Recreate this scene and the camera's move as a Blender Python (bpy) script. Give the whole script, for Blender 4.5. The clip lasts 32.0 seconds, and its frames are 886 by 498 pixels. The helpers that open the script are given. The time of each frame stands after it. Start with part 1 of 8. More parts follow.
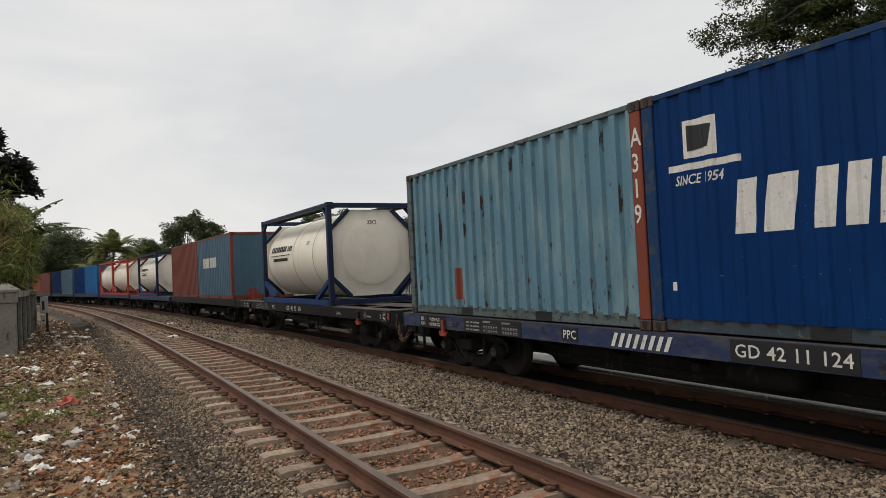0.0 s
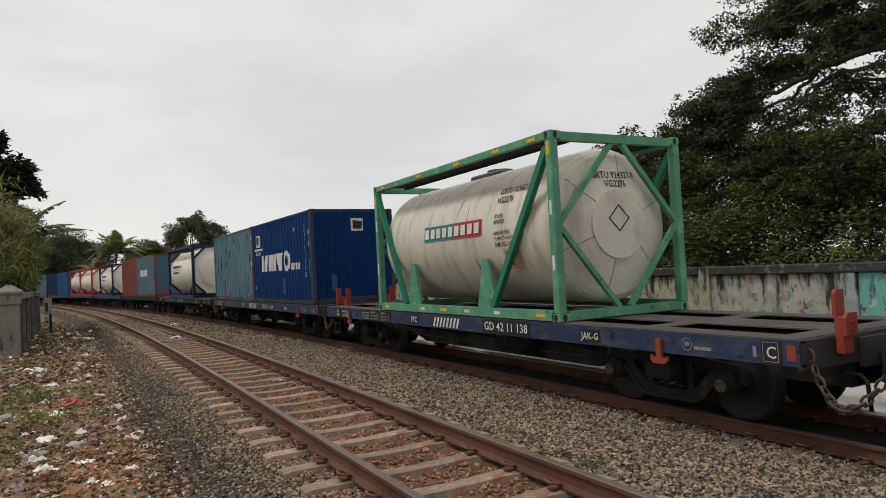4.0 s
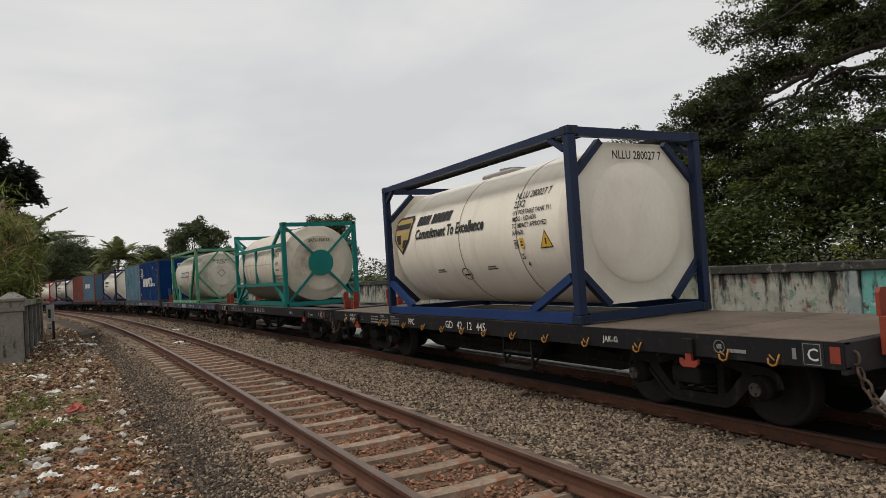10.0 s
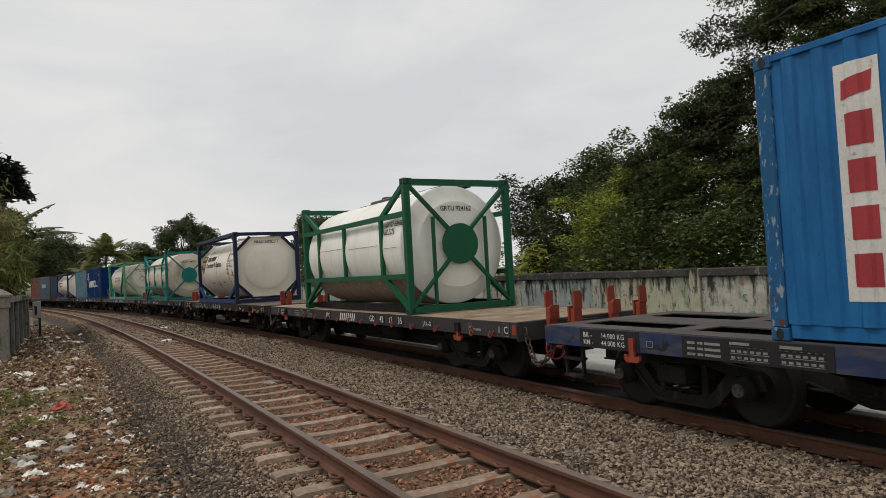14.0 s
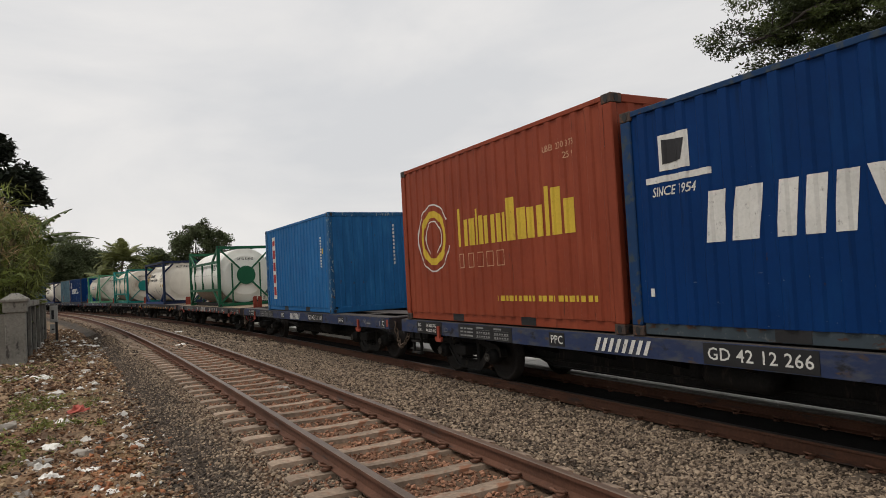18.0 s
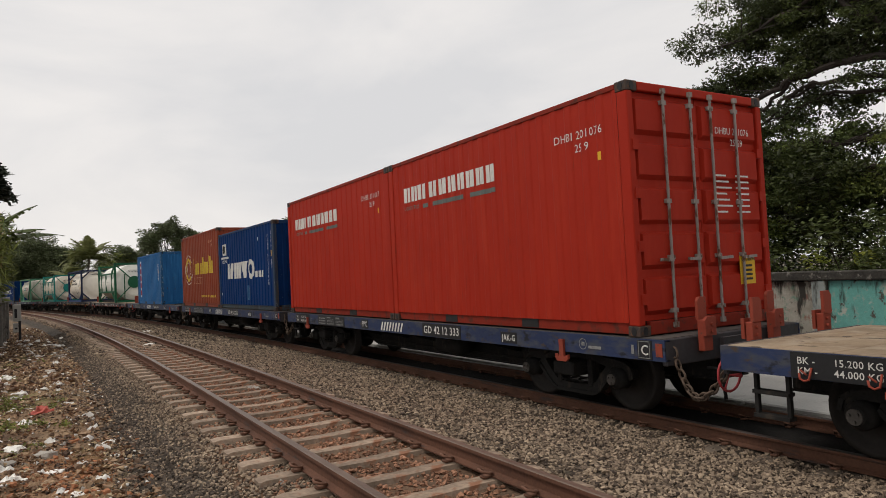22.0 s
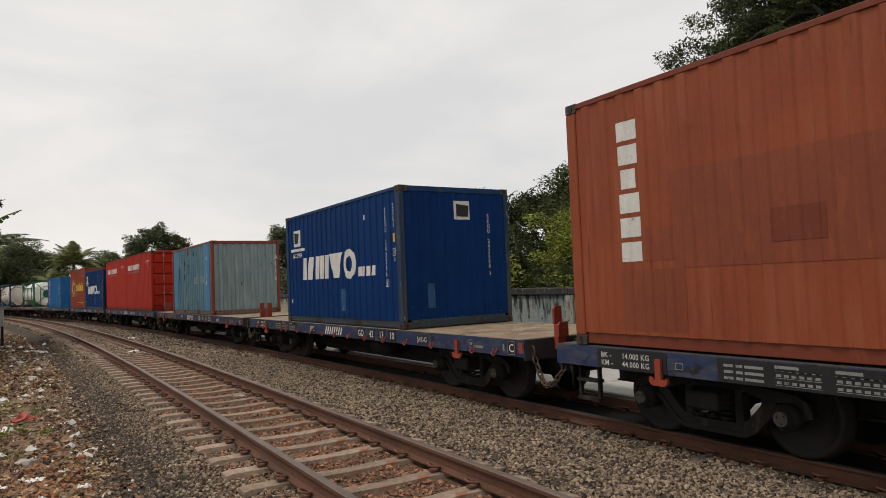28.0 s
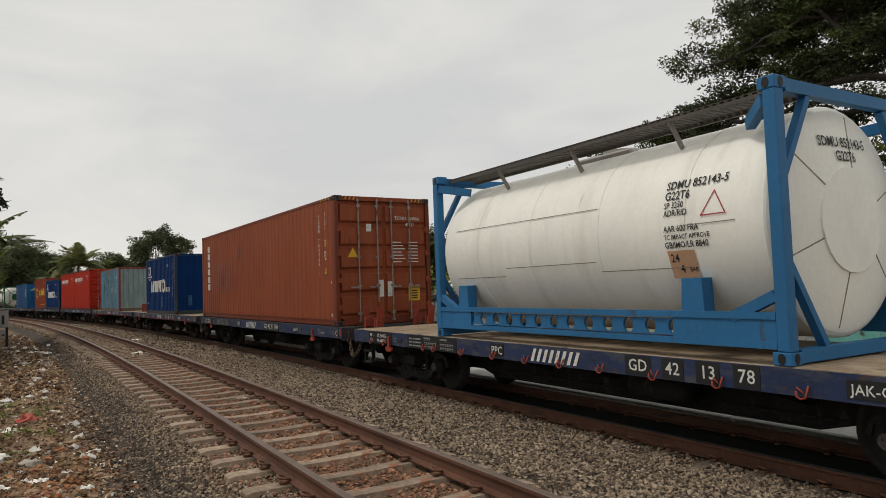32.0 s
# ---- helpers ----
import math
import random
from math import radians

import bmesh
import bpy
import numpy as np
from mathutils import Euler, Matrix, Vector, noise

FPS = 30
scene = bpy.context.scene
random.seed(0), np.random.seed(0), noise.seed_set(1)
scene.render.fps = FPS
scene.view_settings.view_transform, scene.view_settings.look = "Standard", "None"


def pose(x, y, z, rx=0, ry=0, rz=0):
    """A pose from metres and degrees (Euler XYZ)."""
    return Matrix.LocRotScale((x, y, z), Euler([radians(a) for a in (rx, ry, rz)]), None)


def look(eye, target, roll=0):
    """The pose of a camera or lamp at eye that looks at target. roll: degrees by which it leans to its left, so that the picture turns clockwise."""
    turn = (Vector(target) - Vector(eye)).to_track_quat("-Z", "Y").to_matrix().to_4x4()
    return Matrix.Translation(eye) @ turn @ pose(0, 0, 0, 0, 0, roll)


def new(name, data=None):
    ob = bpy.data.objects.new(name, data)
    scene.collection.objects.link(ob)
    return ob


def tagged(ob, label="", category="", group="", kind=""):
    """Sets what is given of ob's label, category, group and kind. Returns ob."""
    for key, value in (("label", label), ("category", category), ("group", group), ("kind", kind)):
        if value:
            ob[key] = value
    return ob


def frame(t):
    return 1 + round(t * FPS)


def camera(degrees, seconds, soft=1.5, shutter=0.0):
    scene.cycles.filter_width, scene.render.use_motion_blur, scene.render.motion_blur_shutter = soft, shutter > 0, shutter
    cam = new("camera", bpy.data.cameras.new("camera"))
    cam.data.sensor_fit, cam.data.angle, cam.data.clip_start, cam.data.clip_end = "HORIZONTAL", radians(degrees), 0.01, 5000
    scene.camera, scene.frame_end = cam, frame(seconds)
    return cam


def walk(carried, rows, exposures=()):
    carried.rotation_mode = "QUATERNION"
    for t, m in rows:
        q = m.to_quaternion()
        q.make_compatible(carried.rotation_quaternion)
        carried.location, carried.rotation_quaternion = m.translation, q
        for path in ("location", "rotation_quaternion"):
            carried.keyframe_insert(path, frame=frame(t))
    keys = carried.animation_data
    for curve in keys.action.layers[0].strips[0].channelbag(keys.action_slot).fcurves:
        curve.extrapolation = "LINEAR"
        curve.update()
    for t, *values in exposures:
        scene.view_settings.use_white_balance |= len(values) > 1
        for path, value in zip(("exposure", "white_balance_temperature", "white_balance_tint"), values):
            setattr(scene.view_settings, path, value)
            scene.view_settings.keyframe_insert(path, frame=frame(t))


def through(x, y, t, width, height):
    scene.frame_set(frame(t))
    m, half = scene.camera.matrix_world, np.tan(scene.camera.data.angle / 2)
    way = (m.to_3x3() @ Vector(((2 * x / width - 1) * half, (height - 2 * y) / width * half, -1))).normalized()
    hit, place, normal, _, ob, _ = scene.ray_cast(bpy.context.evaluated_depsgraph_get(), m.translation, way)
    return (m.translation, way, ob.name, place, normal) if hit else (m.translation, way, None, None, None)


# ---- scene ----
SECONDS = 32.0
EYE = (0.0, 0.0, 1.80)          # the rail head of the train's track is z = 0
cam = camera(66.32, SECONDS, soft=0.9)
# seconds, turn to the right of the track, tilt up, lean: a phone held in the hand
VIEW = [
    (0, 28.69, 1.65, -2.76), (0.5, 28.41, 1.57, -3.04), (1, 28.64, 1.48, -2.88),
    (1.5, 28.73, 1.65, -2.48), (2, 28.82, 1.71, -2.62), (2.5, 28.58, 1.69, -2.70),
    (3, 28.66, 1.50, -2.61), (3.5, 28.70, 1.59, -2.91), (5.5, 27.98, 1.77, -2.88),
    (6, 28.26, 1.94, -2.88), (6.5, 28.35, 2.09, -3.08), (7, 28.33, 2.02, -2.85),
    (7.5, 28.26, 1.87, -3.03), (8, 28.29, 1.81, -2.94), (8.5, 28.15, 1.82, -3.31),
    (9, 27.94, 1.85, -3.56), (9.5, 28.27, 1.77, -3.68), (10, 28.36, 1.86, -3.62),
    (10.5, 28.43, 1.95, -3.82), (11, 28.41, 1.96, -3.64), (11.5, 28.15, 2.12, -3.62),
    (12, 28.38, 2.12, -3.40), (12.5, 28.50, 2.04, -3.29), (13, 28.64, 1.99, -3.19),
    (13.5, 29.03, 1.99, -2.94), (14, 29.18, 1.79, -3.16), (14.5, 29.12, 1.67, -3.25),
    (16.5, 28.68, 2.23, -3.12), (17, 28.46, 2.36, -3.05), (17.5, 28.16, 2.37, -3.22),
    (18, 28.12, 2.29, -3.05), (18.5, 28.03, 2.31, -2.91), (19, 28.04, 2.40, -2.77),
    (19.5, 28.09, 2.61, -3.04), (20, 28.63, 2.59, -3.16), (20.5, 29.01, 2.42, -2.93),
    (21, 30.25, 1.51, -2.89), (21.5, 30.29, 1.72, -2.85), (22, 30.38, 2.15, -2.81),
    (22.5, 30.15, 2.55, -2.59), (23, 30.62, 2.42, -2.53), (23.5, 30.87, 2.26, -2.18),
    (24, 31.11, 2.34, -1.83), (24.5, 31.61, 2.38, -2.01), (25, 31.60, 2.61, -2.07),
    (25.5, 31.80, 2.72, -2.26), (27.5, 31.68, 2.76, -2.31), (28, 31.39, 2.85, -2.32),
    (28.5, 31.36, 2.92, -2.14), (29, 31.39, 2.94, -2.01), (29.5, 31.41, 2.83, -1.85),
    (30, 31.35, 2.87, -1.93), (30.5, 31.36, 2.91, -1.70), (31, 31.19, 3.01, -1.98),
    (31.5, 31.16, 3.19, -1.86), (32, 31.08, 3.15, -1.99),
]


def view_pose(turn, tilt, lean):
    a, b = radians(turn), radians(tilt)
    way = Vector((math.sin(a) * math.cos(b), math.cos(a) * math.cos(b), math.sin(b)))
    return look(EYE, Vector(EYE) + way * 10, lean)


EXPOSURE = ((0, -0.03, 6560, 10.5), (7, 0.0, 6600, 11.5), (10, -0.12, 6580, 11.0), (14, -0.10, 6560, 10.5), (19, -0.02, 6640, 12.0), (25, 0.04, 6740, 13.0), (30, 0.02, 6740, 10.5), (31, -0.02, 6740, 9.8), (32, -0.14, 6740, 9.5))
walk(cam, [(t, view_pose(a, b, c)) for t, a, b, c in VIEW], EXPOSURE)

# ---- world and light: a bright overcast noon ----
world = bpy.data.worlds.new("overcast_sky")
scene.world = world
world.use_nodes = True
wn, wl = world.node_tree.nodes, world.node_tree.links
wn.clear()
w_out = wn.new("ShaderNodeOutputWorld")
w_bg = wn.new("ShaderNodeBackground")
w_sky = wn.new("ShaderNodeTexSky")
w_sky.sky_type = "NISHITA"
w_sky.sun_disc = False
w_sky.sun_elevation, w_sky.sun_rotation = radians(62), radians(-60)
w_sky.dust_density = 4.0
w_gain = wn.new("ShaderNodeMix")
w_gain.data_type, w_gain.blend_type = "RGBA", "MULTIPLY"
w_gain.inputs["Factor"].default_value = 1.0
w_gain.inputs["B"].default_value = (0.10, 0.10, 0.10, 1)
w_tc = wn.new("ShaderNodeTexCoord")
w_map = wn.new("ShaderNodeMapping")
w_map.inputs["Scale"].default_value = (1.0, 1.0, 2.6)
w_map.inputs["Location"].default_value = (0.35, 0.1, 0.2)
w_n1 = wn.new("ShaderNodeTexNoise")
w_n1.inputs["Scale"].default_value, w_n1.inputs["Detail"].default_value = 1.7, 7.0
w_n1.inputs["Roughness"].default_value, w_n1.inputs["Distortion"].default_value = 0.52, 0.5
w_ramp = wn.new("ShaderNodeValToRGB")
w_ramp.color_ramp.elements[0].position, w_ramp.color_ramp.elements[0].color = 0.36, (0.70, 0.72, 0.735, 1)
w_ramp.color_ramp.elements[1].position, w_ramp.color_ramp.elements[1].color = 0.62, (0.89, 0.885, 0.865, 1)
w_mix = wn.new("ShaderNodeMix")
w_mix.data_type = "RGBA"
w_mix.inputs["Factor"].default_value = 0.94
wl.new(w_tc.outputs["Generated"], w_map.inputs["Vector"])
wl.new(w_map.outputs["Vector"], w_n1.inputs["Vector"])
wl.new(w_n1.outputs["Fac"], w_ramp.inputs["Fac"])
wl.new(w_sky.outputs["Color"], w_gain.inputs["A"])
wl.new(w_gain.outputs["Result"], w_mix.inputs["A"])
wl.new(w_ramp.outputs["Color"], w_mix.inputs["B"])
wl.new(w_mix.outputs["Result"], w_bg.inputs["Color"])
w_bg.inputs["Strength"].default_value = 1.0
wl.new(w_bg.outputs["Background"], w_out.inputs["Surface"])

sun = new("sun", bpy.data.lights.new("sun", "SUN"))
sun.data.energy, sun.data.angle, sun.data.color = 1.4, radians(14), (1.0, 0.96, 0.9)
sun.matrix_world = look((-24, 14, 58), (6, 8, 0))


# ---- materials ----
def material(name, base, rough=0.7, metal=0.0, spread=0.12, fine=(30.0, 0.25), coarse=(2.0, 0.35), bump=0.15, bump_scale=60.0,
             stain=None, stain_at=0.6, stain_scale=(3.0, 3.0, 0.8), vary=0.0, island=0.0, spec=0.35, island_hue=0.0):
    """A surface with grain at two scales, patches of a second colour (rust, soot, dirt) and a fine relief."""
    m = bpy.data.materials.new(name)
    m.use_nodes = True
    n, l = m.node_tree.nodes, m.node_tree.links
    p = n["Principled BSDF"]
    p.inputs["Roughness"].default_value, p.inputs["Metallic"].default_value = rough, metal
    p.inputs["Specular IOR Level"].default_value = spec
    tc = n.new("ShaderNodeTexCoord")
    a, b = n.new("ShaderNodeTexNoise"), n.new("ShaderNodeTexNoise")
    for node, (scale, _) in ((a, fine), (b, coarse)):
        node.inputs["Scale"].default_value, node.inputs["Detail"].default_value = scale, 5.0
        l.new(tc.outputs["Object"], node.inputs["Vector"])
    total = n.new("ShaderNodeMath")
    total.operation = "MULTIPLY_ADD"
    l.new(a.outputs["Fac"], total.inputs[0])
    total.inputs[1].default_value = fine[1]
    half = n.new("ShaderNodeMath")
    half.operation = "MULTIPLY"
    half.inputs[1].default_value = coarse[1]
    l.new(b.outputs["Fac"], half.inputs[0])
    l.new(half.outputs[0], total.inputs[2])
    value = n.new("ShaderNodeMapRange")
    mean = 0.5 * (fine[1] + coarse[1])
    value.inputs["From Min"].default_value, value.inputs["From Max"].default_value = mean - 0.16, mean + 0.16
    value.inputs["To Min"].default_value, value.inputs["To Max"].default_value = 1 - 2.2 * spread, 1 + 2.2 * spread
    l.new(total.outputs[0], value.inputs["Value"])
    last = value.outputs["Result"]
    for amount, source in ((vary, "ShaderNodeObjectInfo"), (island, "ShaderNodeNewGeometry")):
        if amount:
            info = n.new(source)
            r = n.new("ShaderNodeMapRange")
            r.inputs["To Min"].default_value, r.inputs["To Max"].default_value = 1 - amount, 1 + amount
            l.new(info.outputs["Random" if source.endswith("Info") else "Random Per Island"], r.inputs["Value"])
            mul = n.new("ShaderNodeMath")
            mul.operation = "MULTIPLY"
            l.new(last, mul.inputs[0])
            l.new(r.outputs["Result"], mul.inputs[1])
            last = mul.outputs[0]
    tint = n.new("ShaderNodeHueSaturation")
    tint.inputs["Color"].default_value = (*base, 1)
    l.new(last, tint.inputs["Value"])
    if island_hue:
        info = n.new("ShaderNodeNewGeometry")
        r = n.new("ShaderNodeMapRange")
        r.inputs["To Min"].default_value, r.inputs["To Max"].default_value = 0.5 - island_hue, 0.5 + island_hue
        l.new(info.outputs["Random Per Island"], r.inputs["Value"])
        l.new(r.outputs["Result"], tint.inputs["Hue"])
    colour = tint.outputs["Color"]
    if stain:
        mp, s = n.new("ShaderNodeMapping"), n.new("ShaderNodeTexNoise")
        mp.inputs["Scale"].default_value = stain_scale
        s.inputs["Scale"].default_value, s.inputs["Detail"].default_value, s.inputs["Roughness"].default_value = 2.2, 8.0, 0.65
        l.new(tc.outputs["Object"], mp.inputs["Vector"])
        l.new(mp.outputs["Vector"], s.inputs["Vector"])
        edge = n.new("ShaderNodeMapRange")
        edge.inputs["From Min"].default_value, edge.inputs["From Max"].default_value = stain_at, stain_at + 0.09
        l.new(s.outputs["Fac"], edge.inputs["Value"])
        mix = n.new("ShaderNodeMix")
        mix.data_type = "RGBA"
        mix.inputs["B"].default_value = (*stain, 1)
        l.new(edge.outputs["Result"], mix.inputs["Factor"])
        l.new(colour, mix.inputs["A"])
        colour = mix.outputs["Result"]
    l.new(colour, p.inputs["Base Color"])
    if bump:
        g, bp = n.new("ShaderNodeTexNoise"), n.new("ShaderNodeBump")
        g.inputs["Scale"].default_value, g.inputs["Detail"].default_value = bump_scale, 3.0
        bp.inputs["Strength"].default_value, bp.inputs["Distance"].default_value = bump, 0.01
        l.new(tc.outputs["Object"], g.inputs["Vector"])
        l.new(g.outputs["Fac"], bp.inputs["Height"])
        l.new(bp.outputs["Normal"], p.inputs["Normal"])
    return m


RUST = (0.12, 0.045, 0.022)


def paint(name, base, wear=0.66, stain=RUST, streak=(5.0, 5.0, 0.5), spread=0.1, rough=0.5):
    return material(name, base, rough=rough, spread=spread, fine=(18.0, 0.2), coarse=(1.1, 0.4), bump=0.12, bump_scale=22.0, spec=0.24,
                    stain=stain, stain_at=wear, stain_scale=streak)


def weathered(name, base, layers, rough=0.6, spec=0.22, grain=0.1, bump=0.12, bump_scale=22.0, rib_wear=None):
    """Paint under layers of fading, drips and rust: rows of (colour, how rare, scale, softness, more towards the top)."""
    m = material(name, base, rough=rough, spread=grain, fine=(18.0, 0.2), coarse=(1.1, 0.4), bump=bump, bump_scale=bump_scale, spec=spec)
    n, l = m.node_tree.nodes, m.node_tree.links
    p = n["Principled BSDF"]
    colour = p.inputs["Base Color"].links[0].from_socket
    tc, xyz = n.new("ShaderNodeTexCoord"), n.new("ShaderNodeSeparateXYZ")
    l.new(tc.outputs["Object"], xyz.inputs["Vector"])
    for k, (tone, rare, scale, soft, up) in enumerate(layers):
        mp, s, add, edge, mix = n.new("ShaderNodeMapping"), n.new("ShaderNodeTexNoise"), n.new("ShaderNodeMath"), n.new("ShaderNodeMapRange"), n.new("ShaderNodeMix")
        mp.inputs["Scale"].default_value, mp.inputs["Location"].default_value = scale, (3.1 * k, 1.7 * k, 0.9 * k)
        s.inputs["Scale"].default_value, s.inputs["Detail"].default_value, s.inputs["Roughness"].default_value = 2.2, 7.0, 0.6
        l.new(tc.outputs["Object"], mp.inputs["Vector"])
        l.new(mp.outputs["Vector"], s.inputs["Vector"])
        add.operation = "MULTIPLY_ADD"
        l.new(xyz.outputs["Z"], add.inputs[0])
        add.inputs[1].default_value = up
        l.new(s.outputs["Fac"], add.inputs[2])
        edge.inputs["From Min"].default_value, edge.inputs["From Max"].default_value = rare, rare + soft
        l.new(add.outputs[0], edge.inputs["Value"])
        mix.data_type = "RGBA"
        mix.inputs["B"].default_value = (*tone, 1)
        l.new(edge.outputs["Result"], mix.inputs["Factor"])
        l.new(colour, mix.inputs["A"])
        colour = mix.outputs["Result"]
    if rib_wear:
        # rust creeping along the folds of the corrugated sheet
        tone, rare, fold = rib_wear
        last = None
        for edge_at in (0.40, 0.95):
            a, b, c, d = (n.new("ShaderNodeMath") for _ in range(4))
            a.operation, b.operation, c.operation, d.operation = "MULTIPLY_ADD", "FRACT", "COMPARE", "MAXIMUM"
            l.new(xyz.outputs["Y"], a.inputs[0])
            a.inputs[1].default_value, a.inputs[2].default_value = -1 / RIB, C_L / 2 / RIB + 40
            l.new(a.outputs[0], b.inputs[0])
            l.new(b.outputs[0], c.inputs[0])
            c.inputs[1].default_value, c.inputs[2].default_value = edge_at, fold
            if last:
                l.new(last, d.inputs[0])
            else:
                d.inputs[0].default_value = 0.0
            l.new(c.outputs[0], d.inputs[1])
            last = d.outputs[0]
        mp, s, edge, mul, mix = n.new("ShaderNodeMapping"), n.new("ShaderNodeTexNoise"), n.new("ShaderNodeMapRange"), n.new("ShaderNodeMath"), n.new("ShaderNodeMix")
        mp.inputs["Scale"].default_value = (2.0, 3.2, 0.9)
        s.inputs["Scale"].default_value, s.inputs["Detail"].default_value, s.inputs["Roughness"].default_value = 2.2, 8.0, 0.62
        l.new(tc.outputs["Object"], mp.inputs["Vector"])
        l.new(mp.outputs["Vector"], s.inputs["Vector"])
        edge.inputs["From Min"].default_value, edge.inputs["From Max"].default_value = rare, rare + 0.05
        l.new(s.outputs["Fac"], edge.inputs["Value"])
        mul.operation, mix.data_type = "MULTIPLY", "RGBA"
        l.new(edge.outputs["Result"], mul.inputs[0])
        l.new(last, mul.inputs[1])
        mix.inputs["B"].default_value = (*tone, 1)
        l.new(mul.outputs[0], mix.inputs["Factor"])
        l.new(colour, mix.inputs["A"])
        colour = mix.outputs["Result"]
    l.new(colour, p.inputs["Base Color"])
    return m


RIB, C_W, C_L = 0.278, 2.438, 6.058          # pitch of the ribs, width and length of a container
BLUE = weathered("blue_container_paint", (0.0008, 0.025, 0.108), (((0.0025, 0.036, 0.132), 0.54, (1.5, 1.5, 0.6), 0.25, 0.0), ((0.0008, 0.015, 0.062), 0.60, (6, 6, 0.5), 0.14, 0.0), ((0.13, 0.17, 0.22), 0.665, (7, 3.5, 9), 0.03, -0.030), ((0.05, 0.025, 0.014), 0.70, (5, 5, 2.0), 0.04, -0.01)), 0.6, 0.10)
BLUE_POST = weathered("scraped_blue_grey_post_paint", (0.016, 0.036, 0.075), (((0.055, 0.062, 0.060), 0.47, (4, 4, 0.5), 0.14, 0.0), ((0.10, 0.055, 0.032), 0.60, (9, 9, 1.0), 0.05, 0.0), ((0.24, 0.27, 0.28), 0.655, (13, 13, 1.4), 0.03, 0.0)))
CAST_RUST = weathered("rusty_cast_steel", (0.060, 0.042, 0.034), (((0.12, 0.055, 0.030), 0.52, (6, 6, 6), 0.1, 0.0), ((0.03, 0.03, 0.035), 0.58, (9, 9, 9), 0.06, 0.0)))
TOUCH_BLUE = weathered("pale_blue_touch_up", (0.022, 0.085, 0.185), (((0.10, 0.16, 0.22), 0.58, (7, 7, 2), 0.05, 0.0),))
BLUE_RAIL = weathered("worn_blue_frame_paint", (0.004, 0.032, 0.098), (((0.035, 0.05, 0.065), 0.53, (3, 3, 3), 0.08, 0.0), ((0.07, 0.032, 0.018), 0.62, (4, 4, 4), 0.05, 0.0)))
GREY_RAIL = weathered("grimy_grey_blue_rail_paint", (0.036, 0.050, 0.060), (((0.09, 0.10, 0.10), 0.58, (5, 5, 5), 0.08, 0.0), ((0.055, 0.028, 0.018), 0.58, (3, 3, 6), 0.06, 0.0)))
BROWN_RAIL = weathered("dusty_brown_rail_paint", (0.16, 0.105, 0.080), (((0.08, 0.05, 0.036), 0.54, (5, 5, 6), 0.08, 0.0),))
RUST_DENT = material("rust_in_a_dent", (0.03, 0.02, 0.015), 0.8, 0.0, 0.2)
PALE_RAIL = weathered("grimy_pale_blue_rail_paint", (0.085, 0.115, 0.115), (((0.05, 0.035, 0.026), 0.54, (5, 5, 6), 0.08, 0.0),))
PALE_BLUE = weathered("faded_pale_blue_paint", (0.100, 0.200, 0.255), (((0.165, 0.260, 0.290), 0.50, (1.4, 1.4, 0.5), 0.16, 0.0), ((0.20, 0.25, 0.25), 0.60, (3, 3, 0.8), 0.14, 0.0),
                      ((0.10, 0.085, 0.06), 0.60, (4, 4, 1.0), 0.14, -0.045), ((0.085, 0.040, 0.022), 0.640, (7, 7, 2.2), 0.04, -0.012), ((0.030, 0.022, 0.018), 0.70, (9, 9, 6), 0.03, 0.0)), 0.65, rib_wear=((0.038, 0.026, 0.019), 0.57, 0.05))
REPAIR_BLUE = weathered("newer_blue_repair_sheet", (0.055, 0.180, 0.330), (((0.12, 0.25, 0.35), 0.50, (3, 3, 0.4), 0.2, 0.0), ((0.06, 0.04, 0.03), 0.62, (8, 8, 1.0), 0.06, -0.02)), 0.6)
GREY_BLUE = weathered("faded_grey_blue_paint", (0.195, 0.260, 0.270), (((0.29, 0.33, 0.31), 0.52, (3, 3, 0.5), 0.2, 0.0), ((0.17, 0.13, 0.09), 0.60, (5, 5, 1.2), 0.14, -0.04), ((0.065, 0.045, 0.032), 0.64, (9, 9, 1.5), 0.05, -0.004)), 0.65)
AZURE = weathered("azure_container_paint", (0.009, 0.100, 0.265), (((0.018, 0.14, 0.33), 0.50, (3, 3, 0.5), 0.2, 0.0), ((0.05, 0.03, 0.02), 0.66, (6, 6, 1.5), 0.05, 0.0)))
AZURE_POST = weathered("scraped_azure_frame_paint", (0.012, 0.085, 0.20), (((0.22, 0.27, 0.29), 0.57, (9, 9, 3.5), 0.04, 0.0), ((0.09, 0.04, 0.02), 0.60, (4, 4, 4), 0.05, -0.03)))
AZURE_FRAME = paint("azure_tank_frame_paint", (0.022, 0.130, 0.285), 0.62, (0.06, 0.05, 0.045))
DARK_TEAL_BLUE = paint("dull_teal_blue_paint", (0.065, 0.125, 0.175), 0.66)
ORANGE_RED = weathered("brick_orange_paint", (0.215, 0.042, 0.019), (((0.26, 0.058, 0.028), 0.50, (2.5, 2.5, 0.4), 0.2, 0.0), ((0.10, 0.028, 0.015), 0.64, (9, 9, 0.7), 0.07, 0.0)), 0.6, 0.18)
RED = weathered("red_container_paint", (0.330, 0.021, 0.009), (((0.37, 0.030, 0.013), 0.50, (2, 2, 0.4), 0.2, 0.0), ((0.20, 0.022, 0.012), 0.64, (9, 9, 0.6), 0.08, 0.0)), 0.6, 0.12, 0.05)
RED_GRIMY = weathered("grimy_red_rail_paint", (0.20, 0.022, 0.012), (((0.07, 0.028, 0.02), 0.52, (3, 3, 3), 0.14, 0.0),), 0.6, 0.12)
